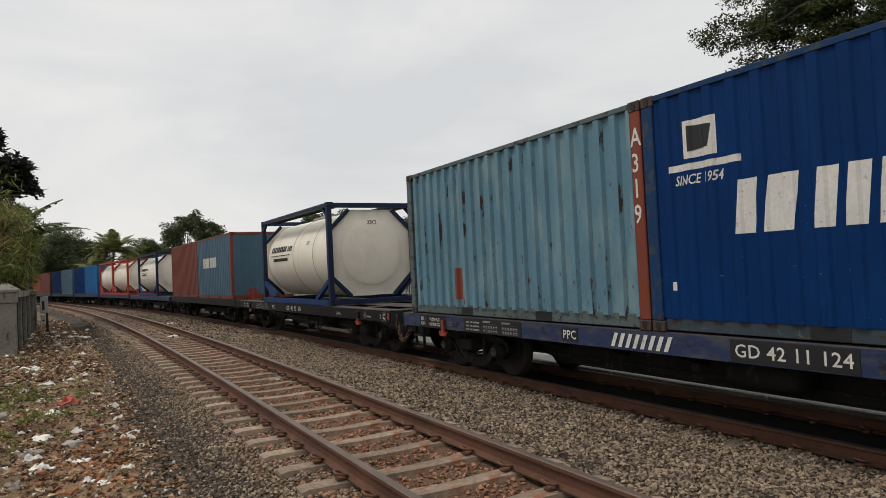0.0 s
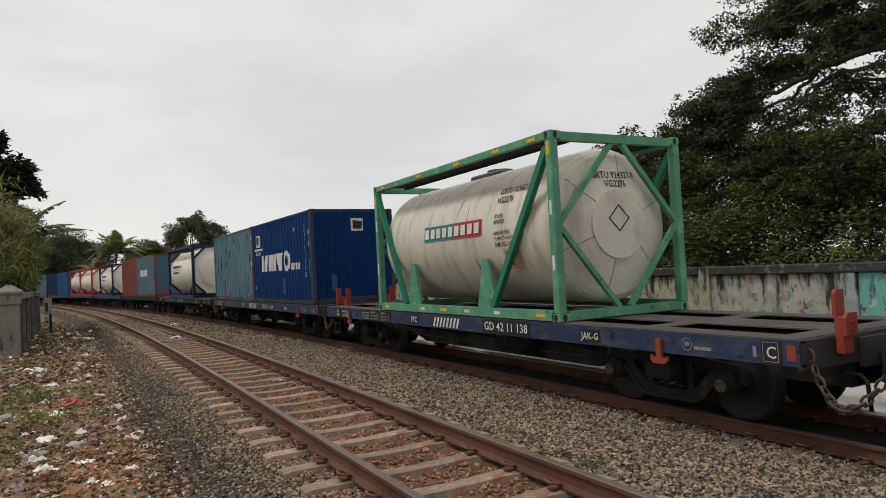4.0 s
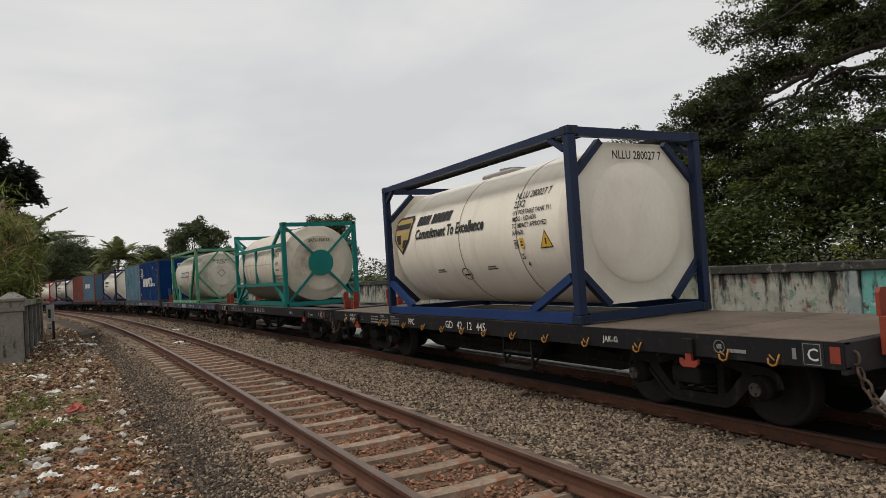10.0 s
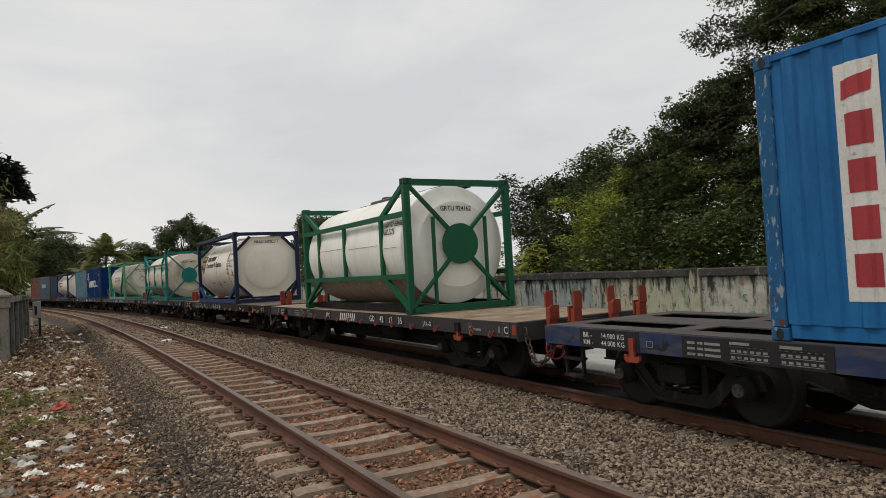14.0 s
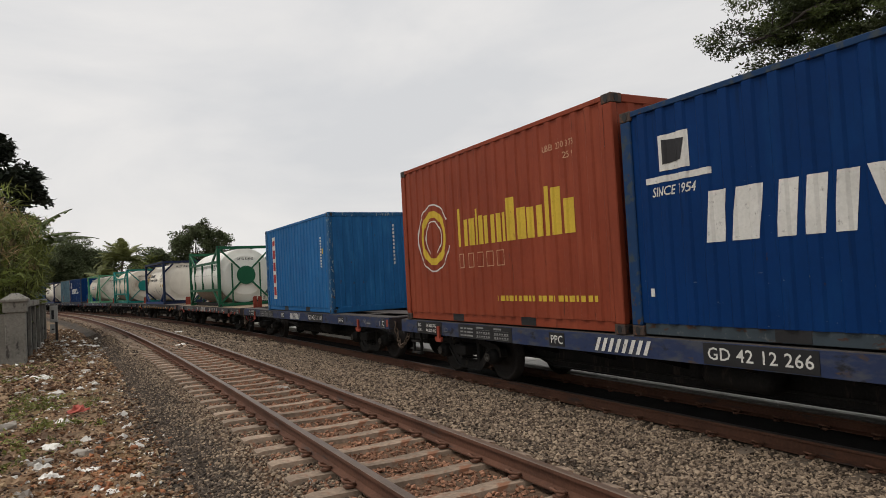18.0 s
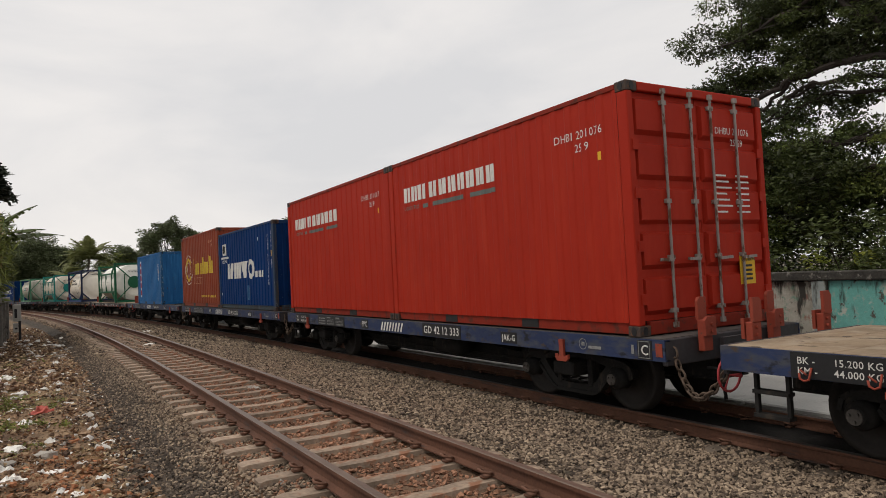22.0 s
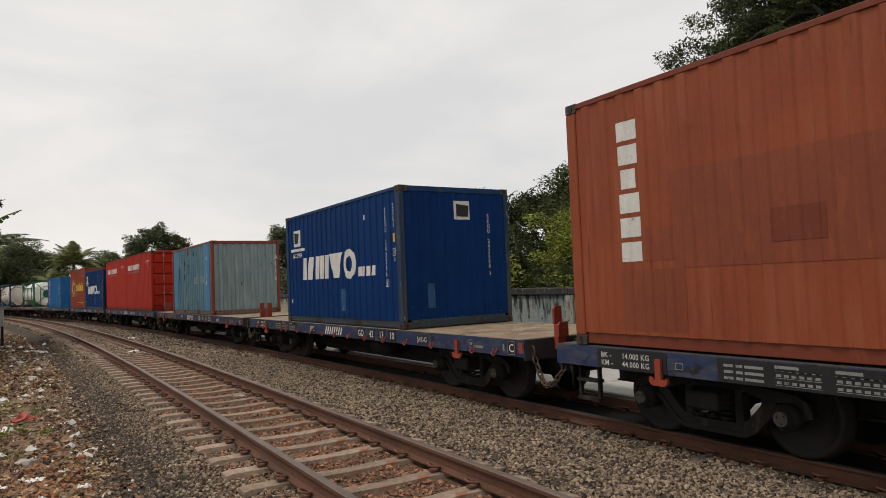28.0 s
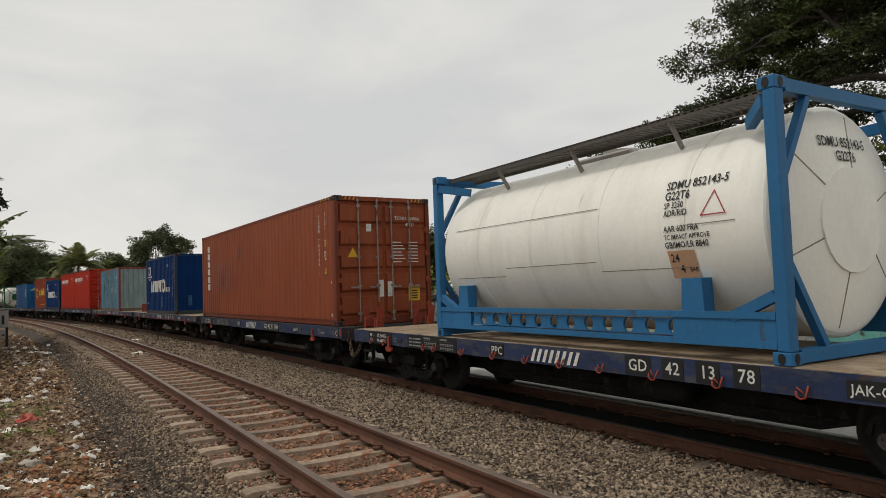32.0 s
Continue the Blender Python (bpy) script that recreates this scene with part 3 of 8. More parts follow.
def make_ground():
    xs = steps((-2500, -60, 500), (-60, -8, 6), (-8, -3, 0.6), (-3, 2.2, 0.12), (2.2, 9, 0.2), (9, 20, 1.4), (20, 120, 14), (120, 2500, 500))
    ys = steps((-2500, -60, 500), (-60, 0, 5), (0, 3, 0.4), (3, 16, 0.12), (16, 40, 0.4), (40, 120, 2), (120, 300, 30), (300, 3000, 600))
    verts = [(x, y, ground_height(x, y)) for y in ys for x in xs]
    w = len(xs)
    faces = [(j * w + i, j * w + i + 1, (j + 1) * w + i + 1, (j + 1) * w + i) for j in range(len(ys) - 1) for i in range(w - 1)]
    me = bpy.data.meshes.new("ground")
    me.from_pydata(verts, [], faces)
    layer = me.color_attributes.new("soil", "FLOAT_COLOR", "POINT")
    # stone: soil under the ballast, darkened for the shade in gaps between stones
    dirt, red, weed, ash, stone, earth = (Vector(c) for c in ((0.220, 0.147, 0.090), (0.25, 0.120, 0.062), (0.100, 0.098, 0.038), (0.055, 0.047, 0.040), (0.070, 0.056, 0.042), (0.17, 0.15, 0.12)))
    values = []
    for x, y, z in verts:
        off = offset_of(x, y)
        wob = 0.25 * noise.noise((x * 0.9, y * 0.5, 2))
        k = min(1, max(0, (-6.05 + wob - off) / 0.35))
        c = stone.lerp(dirt, k)
        belt = max(0, 1 - abs(off + 5.95 - 0.16 * noise.noise((y * 0.45, 3.0, 1.0))) / 0.36)
        c = c.lerp(ash, min(0.9, belt * 1.25))
        patchy = noise.noise((x * 0.8, y * 0.45, 11)) + 0.35 * noise.noise((x * 4, y * 4, 5))
        c = c.lerp(red, k * min(0.7, max(0, patchy * 2.4 - 0.55)))
        green = noise.noise((x * 0.7 + 9, y * 0.4, 21)) + 0.4 * noise.noise((x * 5, y * 5, 8))
        c = c.lerp(weed, k * min(0.8, max(0, green * 2.6 - 0.45)))
        # the spill of crushed brick, and dark trodden patches
        spill = math.exp(-((x - 0.12) / 0.42) ** 2 - ((y - 7.8) / 0.85) ** 2)
        c = c.lerp(Vector((0.27, 0.115, 0.05)), k * min(0.85, spill * (0.75 + 0.7 * noise.noise((x * 6, y * 4, 9)))))
        c = c.lerp(Vector((0.06, 0.045, 0.033)), k * min(0.75, max(0, noise.noise((x * 2.3, y * 1.5, 31)) * 2.2 - 0.3)))
        # darker trodden earth and old leaves beyond the pillar
        c = c.lerp(Vector((0.125, 0.092, 0.058)), k * min(0.6, max(0, (y - 22) / 12)))
        if -5.5 < off < -3.3:
            c = c.lerp(red, 0.30 + 0.3 * noise.noise((x * 2, y * 1.1, 4)))
        # near-black under the train: its shade, with soot, put into the soil colour
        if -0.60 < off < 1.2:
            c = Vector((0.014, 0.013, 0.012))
        if off > 14 or off < -40:
            c = earth
        values += [c.x, c.y, c.z, 1]
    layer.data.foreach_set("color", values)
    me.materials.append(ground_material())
    for f in me.polygons:
        f.use_smooth = True
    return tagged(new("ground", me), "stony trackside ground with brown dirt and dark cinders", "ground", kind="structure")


make_ground()


# ---- the two tracks ----
RAIL_PROFILE = ((-0.062, -0.15), (0.062, -0.15), (0.062, -0.138), (0.012, -0.118), (0.010, -0.042), (0.034, -0.032), (0.034, -0.006), (0.026, 0.0), (-0.026, 0.0),
                (-0.034, -0.006), (-0.034, -0.032), (-0.010, -0.042), (-0.012, -0.118), (-0.062, -0.138))


def rail(track, off, z, top):
    bm = bmesh.new()
    rows = []
    for s in steps((-60, 0, 20), (0, 20, 5), (20, 150, 2.5)):
        p, a = along(s, off, z)
        side = Vector((math.cos(a), math.sin(a), 0))
        rows.append([bm.verts.new(p + side * u + Vector((0, 0, w))) for u, w in RAIL_PROFILE])
    k = len(RAIL_PROFILE)
    for a, b in zip(rows, rows[1:]):
        for i in range(k):
            f = bm.faces.new((a[i], a[(i + 1) % k], b[(i + 1) % k], b[i]))
            f.material_index = 1 if i in (6, 7, 8) else 0
    ob = part("rail", bm, RAIL, track, "rusty steel rail with a worn shining head")
    ob.data.materials.append(top)
    return ob


def sleeper_shape(bm):
    # a monobloc with a dipped waist, along x
    rows = ((-1.0, 0.115, 0.143), (-0.94, 0.12, 0.153), (-0.35, 0.115, 0.150), (0.0, 0.105, 0.141), (0.35, 0.115, 0.150), (0.94, 0.12, 0.153), (1.0, 0.115, 0.143))
    rings = [[bm.verts.new((x, -w, -0.16)), bm.verts.new((x, w, -0.16)), bm.verts.new((x, w * 0.72, h - 0.155)), bm.verts.new((x, -w * 0.72, h - 0.155))] for x, w, h in rows]
    for a, b in zip(rings, rings[1:]):
        for i in range(4):
            bm.faces.new((a[i], a[(i + 1) % 4], b[(i + 1) % 4], b[i]))
    bm.faces.new(rings[0][::-1])
    bm.faces.new(rings[-1])


def clip_shape(bm):
    tube(bm, [(0.06, -0.055, 0.014), (0.10, -0.062, 0.050), (0.145, -0.03, 0.066), (0.150, 0.03, 0.060), (0.11, 0.062, 0.050), (0.065, 0.045, 0.036), (0.05, -0.01, 0.028)], 0.0105, 6)
    box(bm, 0.045, 0.135, -0.03, 0.03, 0.0, 0.02)


def track(name, label, off, z, top, span, detail, concrete):
    tr = thing(name, label, "railway track", "tracks", "structure")
    for side in (-0.567, 0.567):
        rail(tr, off + side, z, top)
    s = span[0]
    k = 0
    while s < span[1]:
        p, a = along(s + random.uniform(-0.015, 0.015), off, z - 0.155)
        ob = shared("sleeper", "sleeper_" + concrete.name, sleeper_shape, concrete, tr, Matrix.Translation(p) @ pose(0, 0, 0, 0, 0, math.degrees(a) + random.uniform(-0.7, 0.7)))
        if s < detail:
            for side in (-0.567, 0.567):
                for turn in (0, 180):
                    shared("clip", "clip", clip_shape, CLIP, ob, pose(side, 0, 0.004, 0, 0, turn), smooth=True)
        s += 0.58
        k += 1
    return tr


track("near_track", "empty track of rusty rails on stained concrete sleepers", NEAR_OFF, NEAR_Z, RAIL_TOP, (1.0, 75.0), 20.0, SLEEPER)
track("train_track", "track of dark rusty rails under the freight train", 0.0, 0.0, RAIL_DULL, (-12.0, 60.0), 14.0, SLEEPER_DARK)


# ---- ballast stones ----
def stones(name, label, mat, count, spread, size, seed):
    """Many loose stones as one mesh; spread(rng) gives x, y and whether one lies there."""
    rng = np.random.default_rng(seed)
    base = np.array([(1, 0, 0), (-1, 0, 0), (0, 1, 0), (0, -1, 0), (0, 0, 1), (0, 0, -1)], float)
    tri = np.array([(0, 2, 4), (2, 1, 4), (1, 3, 4), (3, 0, 4), (2, 0, 5), (1, 2, 5), (3, 1, 5), (0, 3, 5)])
    xy = spread(rng, count)
    n = len(xy)
    v = base[None] * (1 + 0.35 * rng.uniform(-1, 1, (n, 6, 1))) + 0.25 * rng.uniform(-1, 1, (n, 6, 3))
    q = rng.normal(size=(n, 4))
    q /= np.linalg.norm(q, axis=1)[:, None]
    w, x, y, z = q.T
    rot = np.stack([1 - 2 * (y * y + z * z), 2 * (x * y - z * w), 2 * (x * z + y * w), 2 * (x * y + z * w), 1 - 2 * (x * x + z * z), 2 * (y * z - x * w),
                    2 * (x * z - y * w), 2 * (y * z + x * w), 1 - 2 * (x * x + y * y)], 1).reshape(n, 3, 3)
    r = rng.uniform(size[0], size[1], (n, 1, 1))
    v = np.einsum("nij,nkj->nki", rot, v * r)
    v[:, :, 2] *= 0.8
    zs = np.array([ground_height(a, b) for a, b in xy]) + rng.uniform(0.1, 0.75, n) * r[:, 0, 0]
    v += np.concatenate([xy, zs[:, None]], 1)[:, None, :]
    faces = (tri[None] + 6 * np.arange(n)[:, None, None]).reshape(-1, 3)
    me = bpy.data.meshes.new(name)
    me.from_pydata(v.reshape(-1, 3).tolist(), [], faces.tolist())
    me.materials.append(mat)
    return tagged(new(name, me), label, "ballast", kind="stuff")


def band(o0, o1, s0, s1, clear=()):
    """Stones on a strip of the line, denser towards its start, leaving the rails and sleepers free."""
    def pick(rng, count):
        s = s0 + (s1 - s0) * rng.uniform(0, 1, count) ** 1.35
        o = rng.uniform(o0, o1, count)
        keep = np.ones(count, bool)
        for a, b in clear:
            keep &= ~((o > a) & (o < b))
        out = []
        for si, oi in zip(s[keep], o[keep]):
            p, _ = along(si, oi)
            out.append((p.x, p.y))
        return np.array(out)
    return pick


RAILS_FREE = tuple((c - 0.075, c + 0.075) for c in (NEAR_OFF - 0.567, NEAR_OFF + 0.567, -0.567, 0.567))
stones("ballast_between_tracks", "loose grey-brown crushed stone ballast between the tracks", BALLAST, 50000, band(-3.75, -0.64, 2.0, 24.0), (0.011, 0.028), 3)
stones("ballast_far", "grey-brown crushed stone ballast farther along the line", BALLAST, 9000, band(-5.6, -0.62, 20.0, 60.0, RAILS_FREE), (0.03, 0.055), 4)
def belt(middle, wide, s0, s1):
    """A wavering strip of stones, densest along its middle."""
    def pick(rng, count):
        out = []
        for _ in range(count):
            a = s0 + (s1 - s0) * rng.uniform() ** 1.35
            p, _ = along(a, middle + 0.16 * noise.noise((a * 0.45, 3.0, 1.0)) + 0.06 * noise.noise((a * 2.0, 8.0, 1.0)) + rng.normal() * wide)
            out.append((p.x, p.y))
        return np.array(out)
    return pick


stones("ballast_shoulder", "grey-brown crushed stone on the shoulder of the empty track", BALLAST, 27000, band(-6.0, -4.95, 2.5, 30.0), (0.009, 0.023), 5)
stones("spilled_ballast", "stray crushed stone spilled down to the dirt", BALLAST, 5000, belt(-6.25, 0.16, 2.5, 34.0), (0.009, 0.022), 17)
stones("cinder_belt", "dark cinders in the gully beside the track", CINDER, 11000, belt(-5.90, 0.13, 2.5, 34.0), (0.012, 0.027), 15)
stones("ballast_in_track", "rust-dusted crushed stone between the sleepers", BALLAST_RUST, 13000, band(-5.35, -3.45, 2.5, 22.0, RAILS_FREE), (0.012, 0.027), 6)


# ---- flat wagons ----
CHAIN = material("rusty_chain_iron", (0.095, 0.066, 0.047), 0.8, 0.2, 0.25)
CAP_STEEL = material("greasy_cap_steel", (0.085, 0.075, 0.066), 0.6, 0.5, 0.35)
PITCH, DECK_Z, SILL_Z = 13.53, 0.993, 0.75
WHEEL_R, BOGIE_Y, AXLE_Y = 0.42, 4.47, 0.84


def sill_shape(bm):
    # a channel section, its web outwards
    z0, z1 = SILL_Z, DECK_Z - 0.01
    outline = ((-1.22, z0), (-1.13, z0), (-1.13, z0 + 0.02), (-1.205, z0 + 0.02), (-1.205, z1 - 0.02), (-1.13, z1 - 0.02), (-1.13, z1), (-1.22, z1))
    ends = [[bm.verts.new((x, y, z)) for x, z in outline] for y in (-6.4, 6.4)]
    for i in range(8):
        bm.faces.new((ends[0][i], ends[0][(i + 1) % 8], ends[1][(i + 1) % 8], ends[1][i]))
    bm.faces.new(ends[0][::-1])
    bm.faces.new(ends[1])


def headstock_shape(bm):
    bevel_box(bm, -1.20, 1.20, 6.34, 6.40, 0.70, DECK_Z - 0.004)
    box(bm, -0.32, 0.32, 6.4, 6.46, 0.66, 0.94)


def centre_sill_shape(bm):
    # a deep web, fish-bellied between the bogies
    belly = ((-6.3, 0.46), (-3.3, 0.46), (-2.7, 0.30), (2.7, 0.30), (3.3, 0.46), (6.3, 0.46))
    plate_poly(bm, belly + ((6.3, 0.93), (-6.3, 0.93)), 0.05, "x")


def flange_shape(bm):
    rows = ((-6.3, 0.46), (-3.3, 0.46), (-2.7, 0.30), (2.7, 0.30), (3.3, 0.46), (6.3, 0.46))
    rings = [[bm.verts.new((x, y, z - d)) for x, d in ((-0.3, 0.0), (0.3, 0.0), (0.3, 0.02), (-0.3, 0.02))] for y, z in rows]
    for a, b in zip(rings, rings[1:]):
        for i in range(4):
            bm.faces.new((a[i], a[(i + 1) % 4], b[(i + 1) % 4], b[i]))
    bm.faces.new(rings[0][::-1])
    bm.faces.new(rings[-1])


def bearer_shape(bm):
    # a cross member, deep in the middle and shallow at the ends
    plate_poly(bm, ((-1.2, 0.76), (-0.3, 0.50), (0.3, 0.50), (1.2, 0.76), (1.2, 0.93), (-1.2, 0.93)), 0.03, "y")


def board_shape(y):
    return lambda bm: bevel_box(bm, -1.2, 1.2, y - 0.2505, y + 0.2505, DECK_Z - 0.045, DECK_Z, 0.005)


def frame_deck_shape(bm):
    # an open deck: side strips, spine and cross plates with gaps between
    z0, z1 = DECK_Z - 0.014, DECK_Z
    for x in (-1.20, 0.86):
        box(bm, x, x + 0.34, -6.34, 6.34, z0, z1)
    box(bm, -0.34, 0.34, -6.34, 6.34, z0, z1)
    for y in (-6.34, -4.55, -2.9, -1.35, 1.05, 2.6, 4.25, 6.04):
        for x0, x1 in ((-0.86, -0.34), (0.34, 0.86)):
            box(bm, x0, x1, y, y + 0.30, z0, z1)


def coupler_shape(bm):
    bevel_box(bm, -0.09, 0.09, 6.4, 6.58, 0.64, 0.80, 0.02)
    bevel_box(bm, -0.15, 0.02, 6.56, 6.75, 0.60, 0.84, 0.035)
    bevel_box(bm, 0.03, 0.13, 6.58, 6.69, 0.62, 0.82, 0.025)


def stop_shape(bm):
    # a folding container stop: foot, hinge plate and chamfered upper plate
    bevel_box(bm, -0.10, 0.10, -0.045, 0.045, -0.20, 0.20, 0.008)
    lift = [((-0.12, 0.0), (0.12, 0.0), (0.12, 0.19), (0.07, 0.24), (-0.12, 0.24), 0.05), ((-0.09, 0.20), (0.10, 0.20), (0.10, 0.44), (0.055, 0.49), (-0.09, 0.49), -0.06)]
    for *outline, y in lift:
        before = set(bm.verts)
        plate_poly(bm, outline, 0.04, "y")
        bmesh.ops.translate(bm, verts=[v for v in bm.verts if v not in before], vec=(0, y, 0))
    for z in (0.05, 0.14):
        tube(bm, [(-0.02, -0.075, z), (-0.02, 0.11, z)], 0.022, 8)


def hook_shape(bm):
    tube(bm, [(-0.012, -0.07, 0.05), (-0.05, -0.07, -0.01), (-0.06, -0.055, -0.07), (-0.06, 0.0, -0.085), (-0.06, 0.045, -0.06), (-0.055, 0.05, 0.0)], 0.0125, 6)
    tube(bm, [(-0.012, 0.06, 0.03), (-0.05, 0.02, 0.02), (-0.055, -0.03, -0.02)], 0.0105, 6)


def anchor_shape(bm):
    # the T-shaped lashing bracket below the side sill
    plate_poly(bm, ((-0.05, 0.16), (-0.045, 0.0), (-0.05, -0.10), (-0.09, -0.115), (-0.115, -0.09), (-0.145, -0.075), (-0.15, -0.14), (-0.10, -0.185), (0.10, -0.185), (0.15, -0.14), (0.145, -0.075), (0.115, -0.09),
                    (0.09, -0.115), (0.05, -0.10), (0.045, 0.0), (0.05, 0.16)), -0.045, "x")


def socket_shape(bm):
    # the dark steel socket from which the bracket hangs
    bevel_box(bm, -0.06, 0.0, -0.085, 0.085, 0.0, 0.19, 0.01)


def step_shape(bm):
    # a welded stirrup with two treads
    for y in (-0.16, 0.16):
        beam(bm, (0, y, 0.0), (0, y, -0.44), 0.035, 0.045, (1, 0, 0))
    for z in (-0.44, -0.22):
        box(bm, -0.05, 0.05, -0.18, 0.18, z, z + 0.035)


def chain_shape(bm):
    n = 15
    for i in range(n):
        k = i / (n - 1)
        p = Vector((0.02 * math.sin(9 * k), -0.70 * k ** 1.2, -0.50 * 4 * k * (1 - k) * (1 - 0.25 * k)))
        q = Vector((0, -0.70 * (k + 0.02) ** 1.2, -0.50 * 4 * (k + 0.02) * (0.98 - k) * (1 - 0.25 * k)))
        d = (q - Vector((0, p.y, p.z))).normalized()
        side = Vector((1, 0, 0)) if i % 2 else d.cross(Vector((1, 0, 0)))
        ring = [p + d * (0.062 * math.cos(2 * math.pi * j / 8)) + side * (0.036 * math.sin(2 * math.pi * j / 8)) for j in range(9)]
        tube(bm, ring, 0.0135, 5)


def hose_shape(bm):
    tube(bm, [(0.0, 0.0, 0.0), (0.0, 0.14, 0.0), (0.01, 0.2, -0.05), (0.01, 0.22, -0.32)], 0.02, 7)


def cylinder_shape(bm):
    lathe_y(bm, ((-0.45, 0.0), (-0.45, 0.12), (-0.38, 0.17), (0.38, 0.17), (0.45, 0.12), (0.45, 0.0)), 16)


def side_step_shape(bm):
    # a low trestle step hung below the sill
    for y in (-0.36, 0.36):
        beam(bm, (0, y, 0.0), (0, y, -0.44), 0.035, 0.035, (1, 0, 0))
        beam(bm, (0.42, y, 0.06), (0, y, -0.42), 0.03, 0.02, (1, 0, 0))
    box(bm, -0.10, 0.06, -0.40, 0.40, -0.46, -0.43)
    box(bm, -0.03, 0.03, -0.36, 0.36, -0.24, -0.215)


def hand_wheel_shape(bm):
    n = 20
    tube(bm, [(0.17 * math.cos(2 * math.pi * k / n), 0.0, 0.17 * math.sin(2 * math.pi * k / n)) for k in range(n + 1)], 0.013, 6)
    for k in range(3):
        a = 2 * math.pi * k / 3
        tube(bm, [(0, 0.0, 0), (0.17 * math.cos(a), 0, 0.17 * math.sin(a))], 0.010, 5)
    tube(bm, [(0, -0.14, 0), (0, 0.02, 0)], 0.02, 8)


def cap_shape(bm):
    # the bearing's end cap with three bolts
    for x0, x1, r in ((-0.165, -0.15, 0.07),):
        tube(bm, [(x1, 0, 0), (x0, 0, 0)], r, 14)
    for k in range(3):
        a = 2 * math.pi * k / 3 + 0.4
        y, z = 0.042 * math.cos(a), 0.042 * math.sin(a)
        tube(bm, [(-0.16, y, z), (-0.182, y, z)], 0.014, 6)


def rod_shape(bm):
    tube(bm, [(0, -3.6, 0), (0, 3.6, 0)], 0.016, 6)


def side_frame_shape(bm):
    # cast bogie side: arched top chord, dropped bottom chord, pedestals over the axle boxes
    half = [(0.0, 0.72), (0.40, 0.72), (0.50, 0.68), (0.58, 0.635), (0.80, 0.62), (0.94, 0.595), (1.02, 0.54), (1.05, 0.43), (0.97, 0.40), (0.95, 0.50), (0.88, 0.535), (0.60, 0.54), (0.46, 0.57), (0.36, 0.60), (0.0, 0.61)]
    top = half + [(-y, z) for y, z in half[-2:0:-1]]
    low = [(0.0, 0.17), (0.36, 0.17), (0.46, 0.22), (0.72, 0.48), (0.70, 0.55), (0.60, 0.55), (0.40, 0.33), (0.32, 0.28), (0.0, 0.27)]
    bottom = low + [(-y, z) for y, z in low[-2:0:-1]]
    for outline in (top, bottom):
        plate_poly(bm, outline, 0.12, "x")
    for y in (-0.30, 0.30):
        bevel_box(bm, -0.012, 0.13, y - 0.045, y + 0.045, 0.25, 0.63, 0.015)
    # flanges along the chords
    for pts in (half[:8], low[:4]):
        for s in (-1, 1):
            for p, q in zip(pts, pts[1:]):
                beam(bm, (-0.01, s * p[0], p[1]), (-0.01, s * q[0], q[1]), 0.045, 0.025, (1, 0, 0))


def spring_shape(bm):
    tube(bm, [(0.06 * math.sin(i * math.pi / 4), 0.06 * math.cos(i * math.pi / 4), 0.28 + i * 0.0068) for i in range(41)], 0.014, 5)


def axle_box_shape(bm):
    n = 16
    rings = []
    for x, r in ((0.07, 0.13), (-0.08, 0.13), (-0.10, 0.11), (-0.13, 0.085), (-0.15, 0.085)):
        rings.append([bm.verts.new((x, r * math.cos(2 * math.pi * k / n), r * math.sin(2 * math.pi * k / n))) for k in range(n)])
    for a, b in zip(rings, rings[1:]):
        for k in range(n):
            bm.faces.new((a[k], a[(k + 1) % n], b[(k + 1) % n], b[k]))
    bm.faces.new(rings[0])
    bm.faces.new(rings[-1][::-1])


def bolster_shape(bm):
    bevel_box(bm, -1.0, 1.0, -0.2, 0.2, 0.40, 0.58, 0.02)
    box(bm, -0.25, 0.25, -0.25, 0.25, 0.56, 0.66)


def wheelset_shape(bm):
    # two disc wheels with flanges on one axle, turning about x
    n = 28
    def turned(rows):
        rings = [[bm.verts.new((x, r * math.cos(2 * math.pi * k / n), r * math.sin(2 * math.pi * k / n))) for k in range(n)] for x, r in rows]
        for a, b in zip(rings, rings[1:]):
            for k in range(n):
                bm.faces.new((a[k], a[(k + 1) % n], b[(k + 1) % n], b[k]))
        bm.faces.new(rings[0][::-1])
        bm.faces.new(rings[-1])
    for s in (-1, 1):
        turned([(s * x, r) for x, r in ((0.495, 0.33), (0.497, 0.435), (0.515, 0.448), (0.530, 0.423), (0.625, 0.415), (0.628, 0.36), (0.59, 0.345), (0.575, 0.15), (0.62, 0.12), (0.622, 0.075), (0.74, 0.07), (0.74, 0.01))])
    turned([(-0.5, 0.07), (0.5, 0.07)])


def bogie(wagon, y):
    bm = bmesh.new()
    bolster_shape(bm)
    if "bolster" not in SHARED:
        SHARED["bolster"] = mesh_of(bm, "bogie", UNDER)
    else:
        bm.free()
    b = part("bogie", SHARED["bolster"], UNDER, wagon, "sooty cast-steel bogie with coil springs")
    b.matrix_basis = pose(0, y, 0)
    for x in (-0.80, 0.80):
        shared("side_frame", "side_frame", side_frame_shape, UNDER, b, pose(x, 0, 0))
        for sy in (-0.16, 0.0, 0.16):
            shared("spring", "spring", spring_shape, UNDER, b, pose(x, sy, 0), smooth=True)
        for ay in (-AXLE_Y, AXLE_Y):
            shared("axle_box", "axle_box", axle_box_shape, UNDER, b, pose(x, ay, WHEEL_R, 0, 0, 0 if x < 0 else 180), smooth=True)
            if x < 0:
                shared("bearing_cap", "bearing_cap", cap_shape, CAP_STEEL, b, pose(x, ay, WHEEL_R))
    return b


WHEELSETS = []


